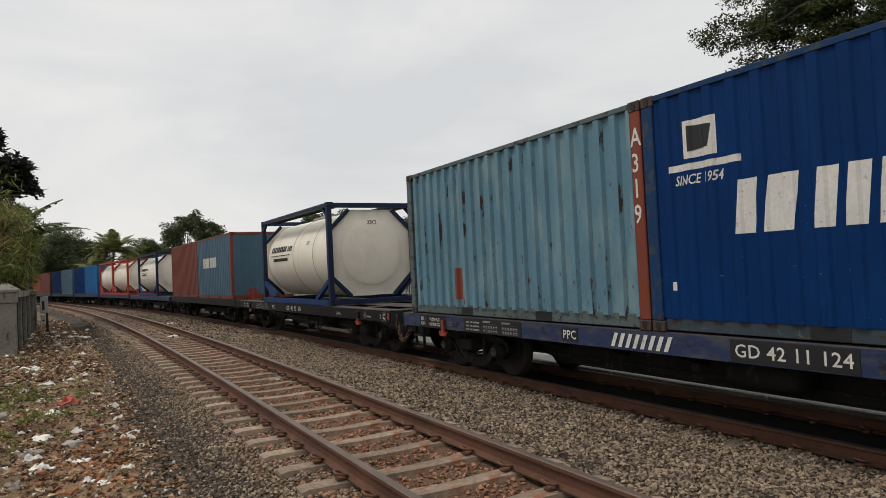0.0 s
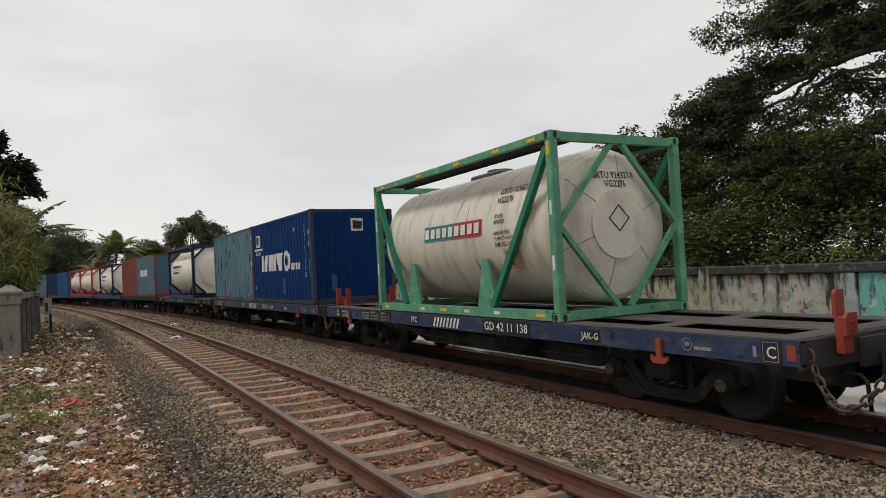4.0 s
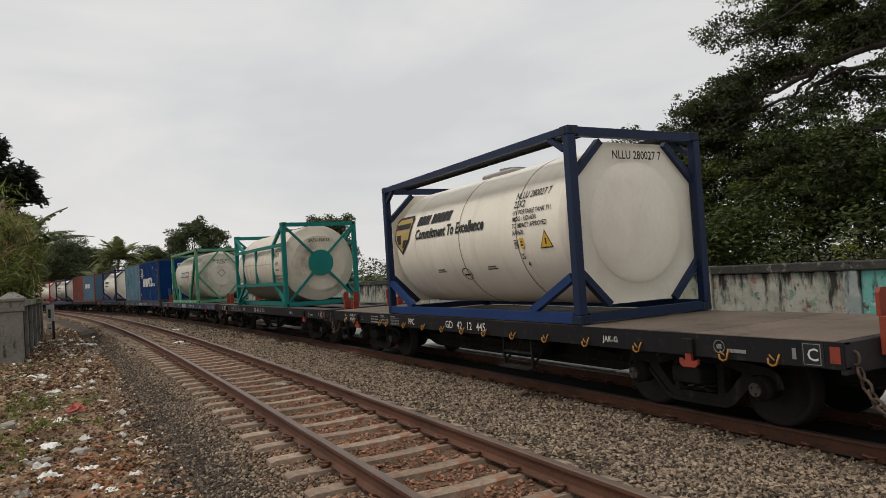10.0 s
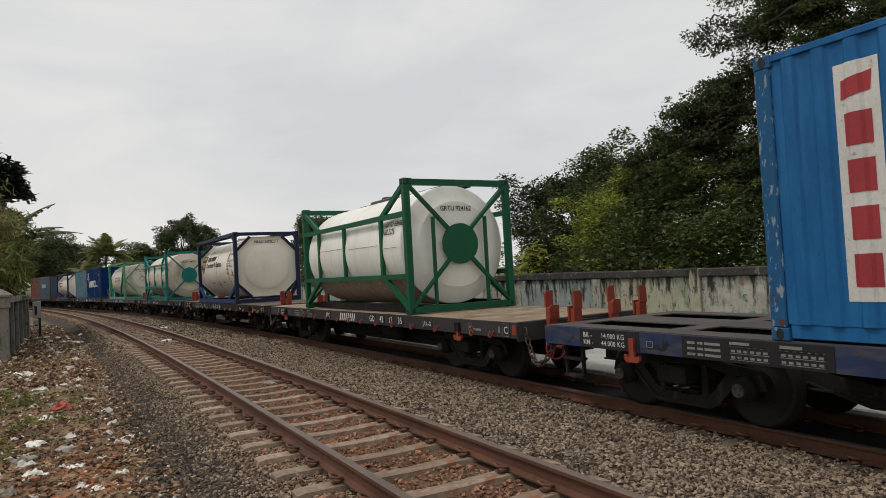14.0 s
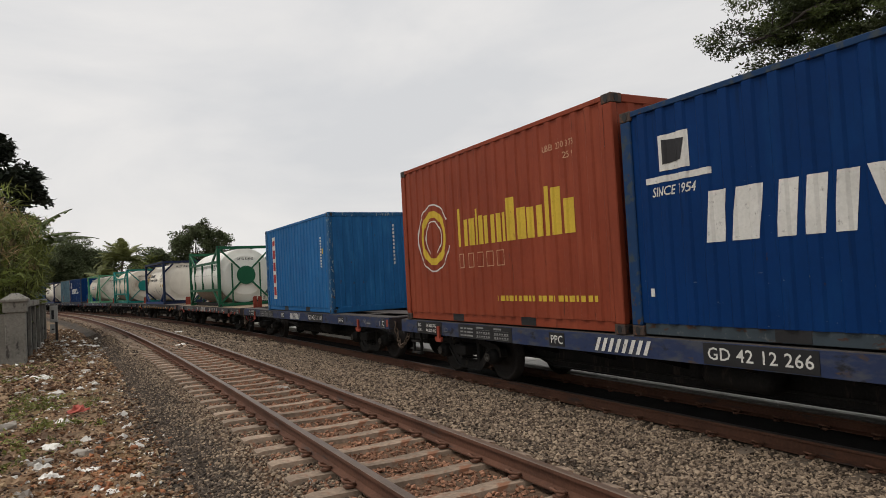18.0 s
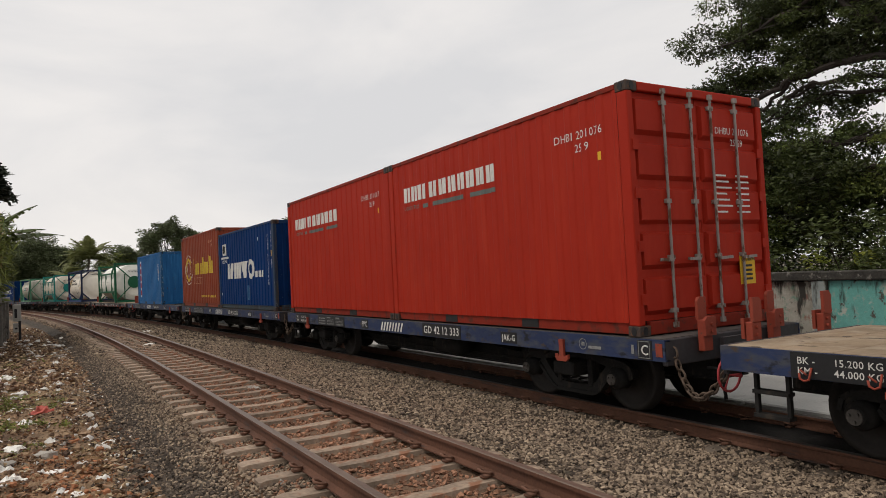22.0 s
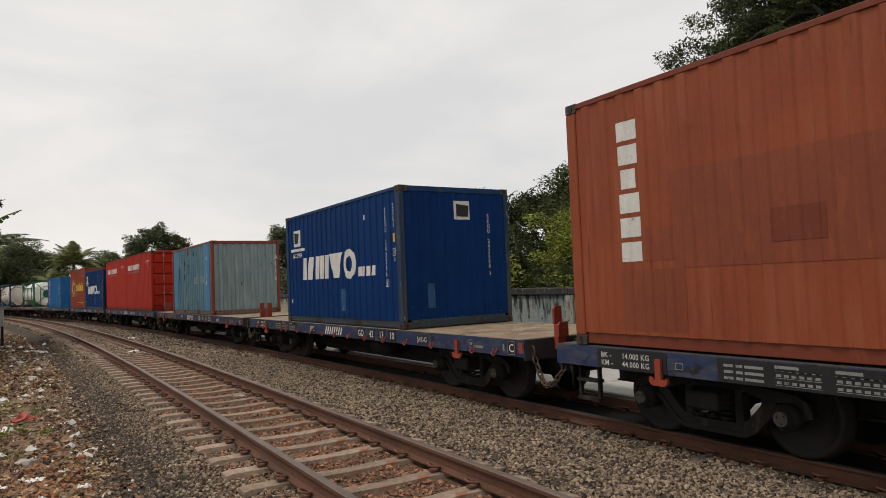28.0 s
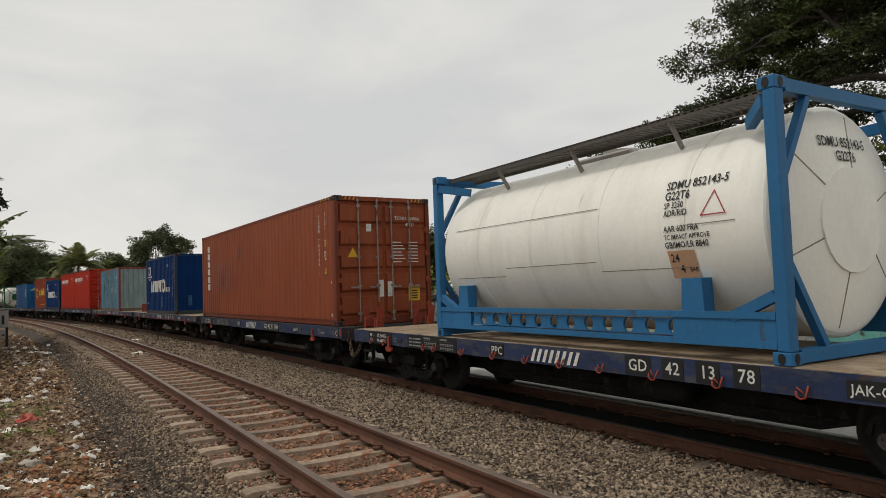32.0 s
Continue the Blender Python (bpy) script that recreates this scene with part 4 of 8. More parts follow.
def mark(g, text, y, z, h, plate=True, squeeze=0.95, pad=0.035, bold=0.012):
    """Writing on the near side sill, its start at y, running backwards along the wagon."""
    put = lambda a, b: (-1.2285, y - a, z + b)
    bm = bmesh.new()
    w = write(bm, text, h, put, squeeze=squeeze, bold=bold, space=1.05)
    part("lettering", bm, WHITE, g, "white stencilled mark")
    if plate:
        mark_plate(g, y - w - pad, y + pad, max(SILL_Z + 0.004, z - pad), min(DECK_Z - 0.016, z + h + pad))
    return w


def mark_plate(g, y0, y1, z0, z1):
    bm = bmesh.new()
    box(bm, -1.2265, -1.2205, y0, y1, z0, z1)
    part("mark_plate", bm, PLATE, g, "black plate behind white marks")


def wagon(number, paint_mat, deck, hooks="", near=True, plates=True, mass="14.000"):
    colour = {"navy_wagon_paint": "navy-blue", "black_wagon_paint": "black", "dull_slate_wagon_paint": "dull slate"}[paint_mat.name]
    top = "open steel" if deck == "frame" else "timber"
    g = thing("flat_wagon", f"{colour} container flat wagon with {'a dusty ' if deck == 'boards' else 'a dark ' if deck == 'dark boards' else 'an '}{top} deck", "flat wagon", "wagons of the train")
    for turn in (0, 180):
        m = pose(0, 0, 0, 0, 0, turn)
        shared("side_sill", "sill", sill_shape, paint_mat, g, m)
        shared("headstock", "headstock", headstock_shape, SLATE, g, m)
        shared("coupler", "coupler", coupler_shape, UNDER, g, m)
        for x in (-0.62, 0.62):
            shared("container_stop", "stop", stop_shape, STOP_RED, g, m @ pose(x, 6.45, DECK_Z) @ Matrix.Diagonal((0.74, 0.9, 0.86, 1)), "orange-red hinged container stop")
        shared("brake_hose", "hose", hose_shape, UNDER, g, m @ pose(0.55, 6.4, 0.62), smooth=True)
    for x in (-0.26, 0.21):
        shared("centre_sill", "centre_sill", centre_sill_shape, UNDER, g, pose(x, 0, 0))
    shared("bottom_flange", "flange", flange_shape, UNDER, g)
    for y in (-2.6, -1.3, 0.0, 1.3, 2.6):
        shared("cross_bearer", "bearer", bearer_shape, UNDER, g, pose(0, y, 0))
    if deck != "frame":
        for i in range(25):
            shared("deck_board", f"board_{i}", board_shape(-6.072 + i * 0.506), DECK if deck == "boards" else DECK_DARK, g, pose(0, 0, random.uniform(-0.004, 0.0), 0, 0, 0))
    else:
        shared("deck_frame", "frame_deck", frame_deck_shape, DECK_STEEL, g)
    for y in (-BOGIE_Y, BOGIE_Y):
        bogie(g, y)
        for a in (-AXLE_Y, AXLE_Y):
            w = shared("wheelset", "wheelset", wheelset_shape, WHEEL, g, pose(0, y + a, WHEEL_R), smooth=True)
            if near:
                WHEELSETS.append((w, y + a))
    if not near:
        return g
    shared("chain", "chain", chain_shape, CHAIN, g, pose(-1.08, -6.41, 0.84), "rusty coupling chain", smooth=True)
    for y in (-1.0, 1.1):
        shared("brake_cylinder", "cylinder", cylinder_shape, UNDER, g, pose(0.62 if y > 0 else -0.55, y, 0.55), smooth=True)
    if number in ("GD 42 11 161", "GD 42 13 225"):
        shared("hand_wheel", "hand_wheel", hand_wheel_shape, SIGN_RED, g, pose(-0.95, 6.52, 0.66), "red ring-shaped brake hand wheel", smooth=True)
    shared("brake_rod", "rod", rod_shape, UNDER, g, pose(-0.42, 0, 0.42))
    if paint_mat is BLACK_PAINT:
        shared("side_step", "side_step", side_step_shape, UNDER, g, pose(-1.14, -1.45, SILL_Z + 0.01))
    shared("access_step", "step", step_shape, UNDER, g, pose(-1.10, 5.95, SILL_Z + 0.02))
    for y in (4.78, -4.76):
        k = shared("lashing_bracket", "anchor", anchor_shape, STOP_RED, g, pose(-1.221, y, 0.78) @ Matrix.Scale(0.8, 4), "dull red T-shaped lashing bracket")
        if paint_mat is not NAVY:
            shared("socket", "socket", socket_shape, UNDER, k)
    if hooks:
        mat = STOP_RED if hooks == "red" else HOOK_YELLOW
        for y in (-5.7, -5.25, -4.0, -3.1, -2.3, -1.55, -0.75, 0.0, 0.75, 1.5, 2.3, 3.1, 3.5, 5.0, 5.5):
            shared("lashing_hook", "hook", hook_shape, mat, g, pose(-1.22, y + 0.06 * math.sin(7 * y), SILL_Z + 0.055, 6 * math.sin(11 * y)) @ Matrix.Scale(0.8, 4), smooth=True)
    pl = plates
    mark(g, "PPC", 1.5 if pl else 2.1, SILL_Z + 0.065, 0.11, pl)
    red = hooks == "red"
    y = -1.13 if pl else 0.60
    parts = number.split(" ")
    if pl and hooks != "red":
        mark(g, number, y, SILL_Z + 0.062, 0.125, True, 1.06, 0.05)
    else:
        for piece in parts:
            y -= mark(g, piece, y, SILL_Z + 0.062, 0.125, pl, 1.0, 0.05) + (0.25 if pl else 0.14)
    mark(g, "JAK-G", (-3.52 if red else -3.45) if pl else -3.43, SILL_Z + 0.07, 0.085 if pl else 0.07, pl)
    mark(g, "C", -6.07, SILL_Z + 0.06, 0.11, True, 1.0, 0.05)
    bm = bmesh.new()
    put_frame = lambda a, b: (-1.2285, -6.035 - a, SILL_Z + 0.022 + b)
    for a, b, w, h in ((0, 0, 0.165, 0.007), (0, 0.181, 0.165, 0.007), (0, 0.007, 0.007, 0.174), (0.158, 0.007, 0.007, 0.174)):
        bar(bm, a, b, w, h, put_frame)
    tagged(part("mark_border", bm, PRINT, g, "thin white border round the letter"), kind="stuff")
    for k, (a, b) in enumerate((("BK -", mass + " KG"), ("KM -", "44.000 KG"))):
        z = SILL_Z + 0.128 - 0.088 * k
        mark(g, a, 5.62, z, 0.06, False, 1.0)
        mark(g, b, 5.30, z, 0.06, False, 1.0)
    if pl:
        mark_plate(g, 4.68, 5.68, SILL_Z + 0.004, DECK_Z - 0.016)
        mark_plate(g, 2.45, 4.07, SILL_Z + 0.004, DECK_Z - 0.016)
    bt = bmesh.new()
    # inspection tables too small to read
    put = lambda a, b: (-1.2285, 4.0 - a, SILL_Z + b)
    for r in range(3):
        for a, w in ((0.0, 0.10), (0.13, 0.07), (0.22, 0.19)):
            bar(bt, a, 0.035 + 0.058 * r, w, 0.026, put)
    for a0 in (0.52, 1.05):
        bar(bt, a0, 0.175, 0.22, 0.028, put)
        for r in range(3):
            bar(bt, a0, 0.028 + r * 0.062, 0.42, 0.006, put)
            for c in range(6):
                bar(bt, a0 + 0.012 + c * 0.07, 0.042 + r * 0.062 if r < 2 else 0.152, 0.045, 0.024 if r < 2 else 0.006, put)
    # slanting white stripes, a square sign and a round one
    put = lambda a, b: (-1.2285, 0.62 - a, SILL_Z + b)
    if paint_mat is not BLACK_PAINT:
        stripes = bmesh.new()
        for i in range(8):
            bar(stripes, 0.02 + i * 0.118, 0.03, 0.058, 0.165, put, 0.45)
        pieces("stripe", stripes, WHITE, g, "slanting white stripe")
    for a, b, w, h in ((-3.95, 0.07, 0.10, 0.008), (-3.95, 0.132, 0.10, 0.008), (-3.95, 0.07, 0.008, 0.07), (-3.858, 0.07, 0.008, 0.07), (6.55, 0.06, 0.04, 0.10), (5.85, 0.07, 0.22, 0.035)):
        bar(bt, a, b, w, h, put)
    put = lambda a, b: (-1.2285, -5.14 - a, 0.87 + b)
    for i in range(14):
        a0, a1 = i * math.pi / 7, (i + 1) * math.pi / 7
        patch(bt, ((0.06 * math.cos(a0), 0.06 * math.sin(a0)), (0.068 * math.cos(a0), 0.068 * math.sin(a0)), (0.068 * math.cos(a1), 0.068 * math.sin(a1)), (0.06 * math.cos(a1), 0.06 * math.sin(a1))), put)
    bar(bt, -0.03, -0.02, 0.06, 0.045, put)
    tagged(part("small_print", bt, PRINT, g, "white inspection tables and signs"), kind="stuff")
    br = bmesh.new()
    box(br, -1.2265, -1.2205, -6.37, -6.28, SILL_Z + 0.05, DECK_Z - 0.05)
    part("reflector", br, STOP_RED, g, "faded red end mark")
    return g


# ---- box containers ----
DEPTH = [0.021]          # of the corrugation now being drawn


def rib_at(u):
    """How far the corrugated sheet lies behind the frame's face at u along it."""
    k = (u / RIB) % 1.0
    a = DEPTH[0]
    if k < 0.34:
        return 0.006
    if k < 0.44:
        return 0.006 + a * (k - 0.34) / 0.10
    if k < 0.90:
        return 0.006 + a
    return 0.006 + a * (1.0 - k) / 0.10


def rib_marks(u0, u1):
    out = []
    for i in range(math.floor(u0 / RIB) - 1, math.ceil(u1 / RIB) + 1):
        for k in (0.0, 0.34, 0.44, 0.90):
            u = (i + k) * RIB
            if u0 + 1e-4 < u < u1 - 1e-4:
                out.append(u)
    return out


def ribbed(bm, u0, u1, z0, z1, put, flat=()):
    """A corrugated sheet; put(u, depth, z) places it. flat: stretches of u where it lies flat."""
    us = [u0] + rib_marks(u0, u1) + [u1]
    depth = lambda u: 0.012 if any(a <= u <= b for a, b in flat) else rib_at(u)
    rows = [(bm.verts.new(put(u, depth(u), z0)), bm.verts.new(put(u, depth(u), z1))) for u in us]
    for a, b in zip(rows, rows[1:]):
        bm.faces.new((a[0], b[0], b[1], a[1]))


def drape(bm, length, side, half):
    """Lays flat artwork, drawn in (u, 0, z), on the corrugated sheet of a side ('near') or of the rear end."""
    us = [v.co.x for v in bm.verts]
    if not us:
        return bm
    for u in rib_marks(min(us), max(us)):
        bmesh.ops.bisect_plane(bm, geom=bm.verts[:] + bm.edges[:] + bm.faces[:], plane_co=(u, 0, 0), plane_no=(1, 0, 0))
    for v in bm.verts:
        u, z = v.co.x, v.co.z
        d = rib_at(u) - 0.004
        v.co = (-half + d, length / 2 - u, z) if side == "near" else (-half + u, -length / 2 + d, z)
    return bm


def art():
    return bmesh.new()


def flat_put(a0, b0):
    return lambda a, b: (a0 + a, 0, b0 + b)


def casting_shape(bm):
    bevel_box(bm, -0.089, 0.089, -0.089, 0.089, -0.059, 0.059, 0.008)


def hole_shape(bm):
    n = 12
    ring = [bm.verts.new((0, 0.036 * math.cos(2 * math.pi * k / n), 0.050 * math.sin(2 * math.pi * k / n))) for k in range(n)]
    back = [bm.verts.new((0.005, v.co.y, v.co.z)) for v in ring]
    for k in range(n):
        bm.faces.new((ring[k], ring[(k + 1) % n], back[(k + 1) % n], back[k]))
    bm.faces.new(ring)
    bm.faces.new(back[::-1])


def corner_castings(g, length, height, mat):
    for x in (-1, 1):
        for y in (-1, 1):
            for z in (0.059, height - 0.059):
                c = shared("corner_casting", "casting", casting_shape, mat, g, pose(x * (C_W / 2 - 0.089), y * (length / 2 - 0.089), z), "cast corner fitting with oval holes")
                if x < 0:
                    shared("casting_hole", "hole", hole_shape, PLATE, c, pose(-0.0935, 0, 0))
                if y < 0:
                    shared("casting_hole", "hole", hole_shape, PLATE, c, pose(0, -0.0935, 0, 0, 0, 90))


def container(label, body, posts, length=C_L, height=2.591, rear="ribbed", flat=(), rails=None, low_rails=None, castings=None, rear_mat=None, group="containers on the train", front_posts=None, rear_posts=None):
    g = thing("shipping_container", label, "shipping container", group)
    hw, hl = C_W / 2, length / 2
    corner_castings(g, length, height, castings or posts)
    for x in (-1, 1):
        for y in (-1, 1):
            bm = bmesh.new()
            bevel_box(bm, min(x * hw, x * (hw - 0.10)), max(x * hw, x * (hw - 0.10)), min(y * hl, y * (hl - 0.16)), max(y * hl, y * (hl - 0.16)), 0.118, height - 0.118, 0.012)
            part("corner_post", bm, (front_posts if y > 0 else rear_posts) or posts, g)
        bm = bmesh.new()
        bevel_box(bm, min(x * hw, x * (hw - 0.06)), max(x * hw, x * (hw - 0.06)), -hl + 0.178, hl - 0.178, height - 0.075, height - 0.012, 0.006)
        part("top_rail", bm, rails or posts, g)
        bm = bmesh.new()
        bevel_box(bm, min(x * (hw - 0.034), x * (hw - 0.10)), max(x * (hw - 0.034), x * (hw - 0.10)), -hl + 0.178, hl - 0.178, 0.02, 0.18, 0.006)
        if x < 0:
            rail_ob = part("bottom_rail", bm, low_rails or rails or posts, g)
            for y in ((-1.03, 1.03) if length < 7 else ()):
                bm = bmesh.new()
                box(bm, -hw + 0.030, -hw + 0.05, y - 0.18, y + 0.18, 0.03, 0.15)
                part("fork_pocket", bm, PLATE, rail_ob, "dark fork pocket")
        else:
            part("bottom_rail", bm, low_rails or rails or posts, g)
        bm = bmesh.new()
        ribbed(bm, 0.16, length - 0.16, 0.150, height - 0.075, (lambda u, d, z: (-hw + d, hl - u, z)) if x < 0 else (lambda u, d, z: (hw - d, hl - u, z)), flat if x < 0 else ())
        part("side_panel", bm, body, g)
    for y in (-1, 1):
        bm = bmesh.new()
        bevel_box(bm, -hw + 0.178, hw - 0.178, min(y * hl, y * (hl - 0.07)), max(y * hl, y * (hl - 0.07)), height - 0.11, height - 0.008, 0.008)
        part("end_header", bm, posts, g)
        bm = bmesh.new()
        bevel_box(bm, -hw + 0.178, hw - 0.178, min(y * hl, y * (hl - 0.07)), max(y * hl, y * (hl - 0.07)), 0.01, 0.16, 0.008)
        part("end_sill", bm, low_rails or rails or posts, g)
    for y, kind in ((1, "ribbed"), (-1, rear)):
        if kind == "ribbed":
            bm = bmesh.new()
            ribbed(bm, 0.10, C_W - 0.10, 0.16, height - 0.11, (lambda u, d, z: (-hw + u, -hl + d, z)) if y < 0 else (lambda u, d, z: (-hw + u, hl - d, z)))
            part("end_panel", bm, (rear_mat or body) if y < 0 else body, g)
        else:
            doors(g, length, height, body)
    bm = bmesh.new()
    us = [-hl + 0.07] + [-hl + 0.07 + i * 0.105 for i in range(1, int((length - 0.14) / 0.105))] + [hl - 0.07]
    rows = [(bm.verts.new((-hw + 0.05, u, height - 0.03 + 0.02 * ((i // 2) % 2))), bm.verts.new((hw - 0.05, u, height - 0.03 + 0.02 * ((i // 2) % 2)))) for i, u in enumerate(us)]
    for a, b in zip(rows, rows[1:]):
        bm.faces.new((a[0], a[1], b[1], b[0]))
    part("roof", bm, ROOF, g, "dusty corrugated roof sheet")
    bm = bmesh.new()
    box(bm, -hw + 0.07, hw - 0.07, -hl + 0.1, hl - 0.1, 0.10, 0.15)
    part("floor", bm, UNDER, g)
    return g


def doors(g, length, height, body):
    hw, y = C_W / 2, -length / 2
    rods = ROD
    z0, z1 = 0.165, height - 0.115
    for x0, x1 in ((-hw + 0.10, -0.004), (0.004, hw - 0.10)):
        bm = bmesh.new()
        # a pressed door leaf: rim and four horizontal pressings
        box(bm, x0, x1, y + 0.066, y + 0.080, z0, z1)
        leaf = part("door", bm, body, g, "pressed steel door leaf with lock rods")
        rows = np.linspace(z0 + 0.02, z1 - 0.02, 6)
        for a, b in zip(rows, rows[1:]):
            bm = bmesh.new()
            v = [(x0 + 0.03, a + 0.045), (x1 - 0.03, a + 0.045), (x1 - 0.03, b - 0.045), (x0 + 0.03, b - 0.045)]
            lo = [bm.verts.new((p[0], y + 0.0655, p[1])) for p in v]
            hi = [bm.verts.new((p[0] + (0.02 if p[0] < (x0 + x1) / 2 else -0.02), y + 0.012, p[1] + (0.05 if i < 2 else -0.03))) for i, p in enumerate(v)]
            bm.faces.new(hi)
            for i in range(4):
                bm.faces.new((lo[i], lo[(i + 1) % 4], hi[(i + 1) % 4], hi[i]))
            part("pressing", bm, body, leaf)
        w = x1 - x0
        for k in ((0.42, 0.84) if x0 < -0.5 else (0.16, 0.58)):
            x = x0 + w * k
            bm = bmesh.new()
            tube(bm, [(x, y - 0.018, 0.09), (x, y - 0.018, height - 0.07)], 0.017, 8)
            for z in (0.24, 0.85, 1.5, height - 0.25):
                box(bm, x - 0.045, x + 0.045, y - 0.028, y + 0.052, z, z + 0.05)
            for z in (0.07, height - 0.12):
                box(bm, x - 0.03, x + 0.03, y - 0.04, y + 0.0, z, z + 0.06)
            part("lock_rod", bm, rods, leaf, "grimy steel lock rod")
            bm = bmesh.new()
            beam(bm, (x, y - 0.04, 0.84), (x + (0.22 if x0 > -0.5 else -0.22), y - 0.045, 0.85), 0.02, 0.035)
            part("door_handle", bm, rods, leaf)
        hx = x0 if x0 < -0.5 else x1
        for z in (0.35, 0.95, 1.55, 2.1):
            bm = bmesh.new()
            box(bm, hx - 0.05, hx + 0.05, y - 0.012, y + 0.052, z, z + 0.12)
            part("hinge", bm, body, leaf)


# ---- tank containers ----
# a dished end: share of its depth at shares of the radius
DISH = ((0.0, 1.0), (0.30, 0.965), (0.55, 0.87), (0.74, 0.73), (0.88, 0.52), (0.955, 0.30), (0.988, 0.12), (1.0, 0.0))


def dish_at(k, rows):
    for (a, u), (b, v) in zip(rows, rows[1:]):
        if k <= b:
            return u + (v - u) * (k - a) / (b - a)
    return 0.0


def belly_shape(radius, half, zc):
    """A sheet of duller cladding round the underside of the shell, its shade put into the colour."""
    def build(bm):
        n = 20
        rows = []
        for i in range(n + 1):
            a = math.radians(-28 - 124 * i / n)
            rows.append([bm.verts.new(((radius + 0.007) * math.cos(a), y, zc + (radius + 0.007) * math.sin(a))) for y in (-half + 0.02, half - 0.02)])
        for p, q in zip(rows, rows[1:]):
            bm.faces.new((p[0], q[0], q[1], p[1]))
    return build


# clad ends: a wide chamfer round a flat cone, and a flat cone with a turned rim
CONE = ((0.0, 1.0), (0.72, 0.66), (0.735, 0.62), (0.985, 0.06), (1.0, 0.0))
RIM = ((0.0, 1.0), (0.44, 0.97), (0.90, 0.46), (0.955, 0.30), (0.988, 0.12), (1.0, 0.0))


def shell_shape(radius, half, dome, zc, bands=(), rows_end=DISH):
    def build(bm):
        rows = [(-half - dome, 0.0)]
        for k, d in rows_end[1:]:
            rows.append((-half - dome * d, radius * k))
        rows.append((-half + 0.04, radius))
        for y in sorted(bands):
            rows += [(y - 0.045, radius)]
            rows += [(y - 0.03, radius), (y - 0.028, radius + 0.006), (y + 0.028, radius + 0.006), (y + 0.03, radius), (y + 0.045, radius)]
        rows.append((half - 0.04, radius))
        for k, d in rows_end[:0:-1]:
            rows.append((half + dome * d, radius * k))
        rows.append((half + dome, 0.0))
        lathe_y(bm, rows, 48, 0.0, zc)
    return build


def on_shell(radius, zc, y0, lift=0.0):
    """Lays artwork on the near side of a tank shell: a runs backwards along it from y0, b up round it from mid height."""
    r = radius + 0.010 + lift
    return lambda a, b: (-r * math.cos(b / r), y0 - a, zc + r * math.sin(b / r))


def walkway_shape(bm, y0, y1, x0, x1, z):
    for i in range(int((y1 - y0) / 0.09)):
        box(bm, x0, x1, y0 + i * 0.09, y0 + i * 0.09 + 0.055, z, z + 0.018)
    for x in (x0, x1 - 0.03):
        box(bm, x, x + 0.03, y0, y1, z - 0.035, z + 0.025)


def frame_bits(g, frame, height):
    """The parts that every tank frame has: castings, posts and end beams."""
    corner_castings(g, C_L, height, frame)
    hw, hl = C_W / 2, C_L / 2
    for x in (-1, 1):
        for y in (-1, 1):
            bm = bmesh.new()
            bevel_box(bm, min(x * hw, x * (hw - 0.13)), max(x * hw, x * (hw - 0.13)), min(y * hl, y * (hl - 0.13)), max(y * hl, y * (hl - 0.13)), 0.118, height - 0.118, 0.012)
            part("corner_post", bm, frame, g)
    for y in (-1, 1):
        for z in (0.075, height - 0.075):
            bm = bmesh.new()
            beam(bm, (-hw + 0.178, y * (hl - 0.06), z), (hw - 0.178, y * (hl - 0.06), z), 0.10, 0.12)
            part("end_beam", bm, frame, g)


def strut(g, frame, p, q, w=0.08, h=0.08, name="brace", up=(0, 0, 1)):
    bm = bmesh.new()
    beam(bm, p, q, w, h, up)
    return part(name, bm, frame, g)


def fittings(g, z, mat=STEEL):
    """Manhole, valve boxes and pipework on top of the shell."""
    bm = bmesh.new()
    bevel_box(bm, -0.35, 0.35, -0.5, 0.5, z - 0.10, z + 0.02, 0.03)
    spill = part("spill_box", bm, mat, g, "spill box on top of the shell")
    bm = bmesh.new()
    n = 16
    plate_poly(bm, [(0.24 * math.cos(2 * math.pi * k / n), 0.24 * math.sin(2 * math.pi * k / n)) for k in range(n)], 0.06, "z")
    bmesh.ops.translate(bm, verts=bm.verts[:], vec=(0, 0, z + 0.02))
    part("manhole_lid", bm, mat, spill)


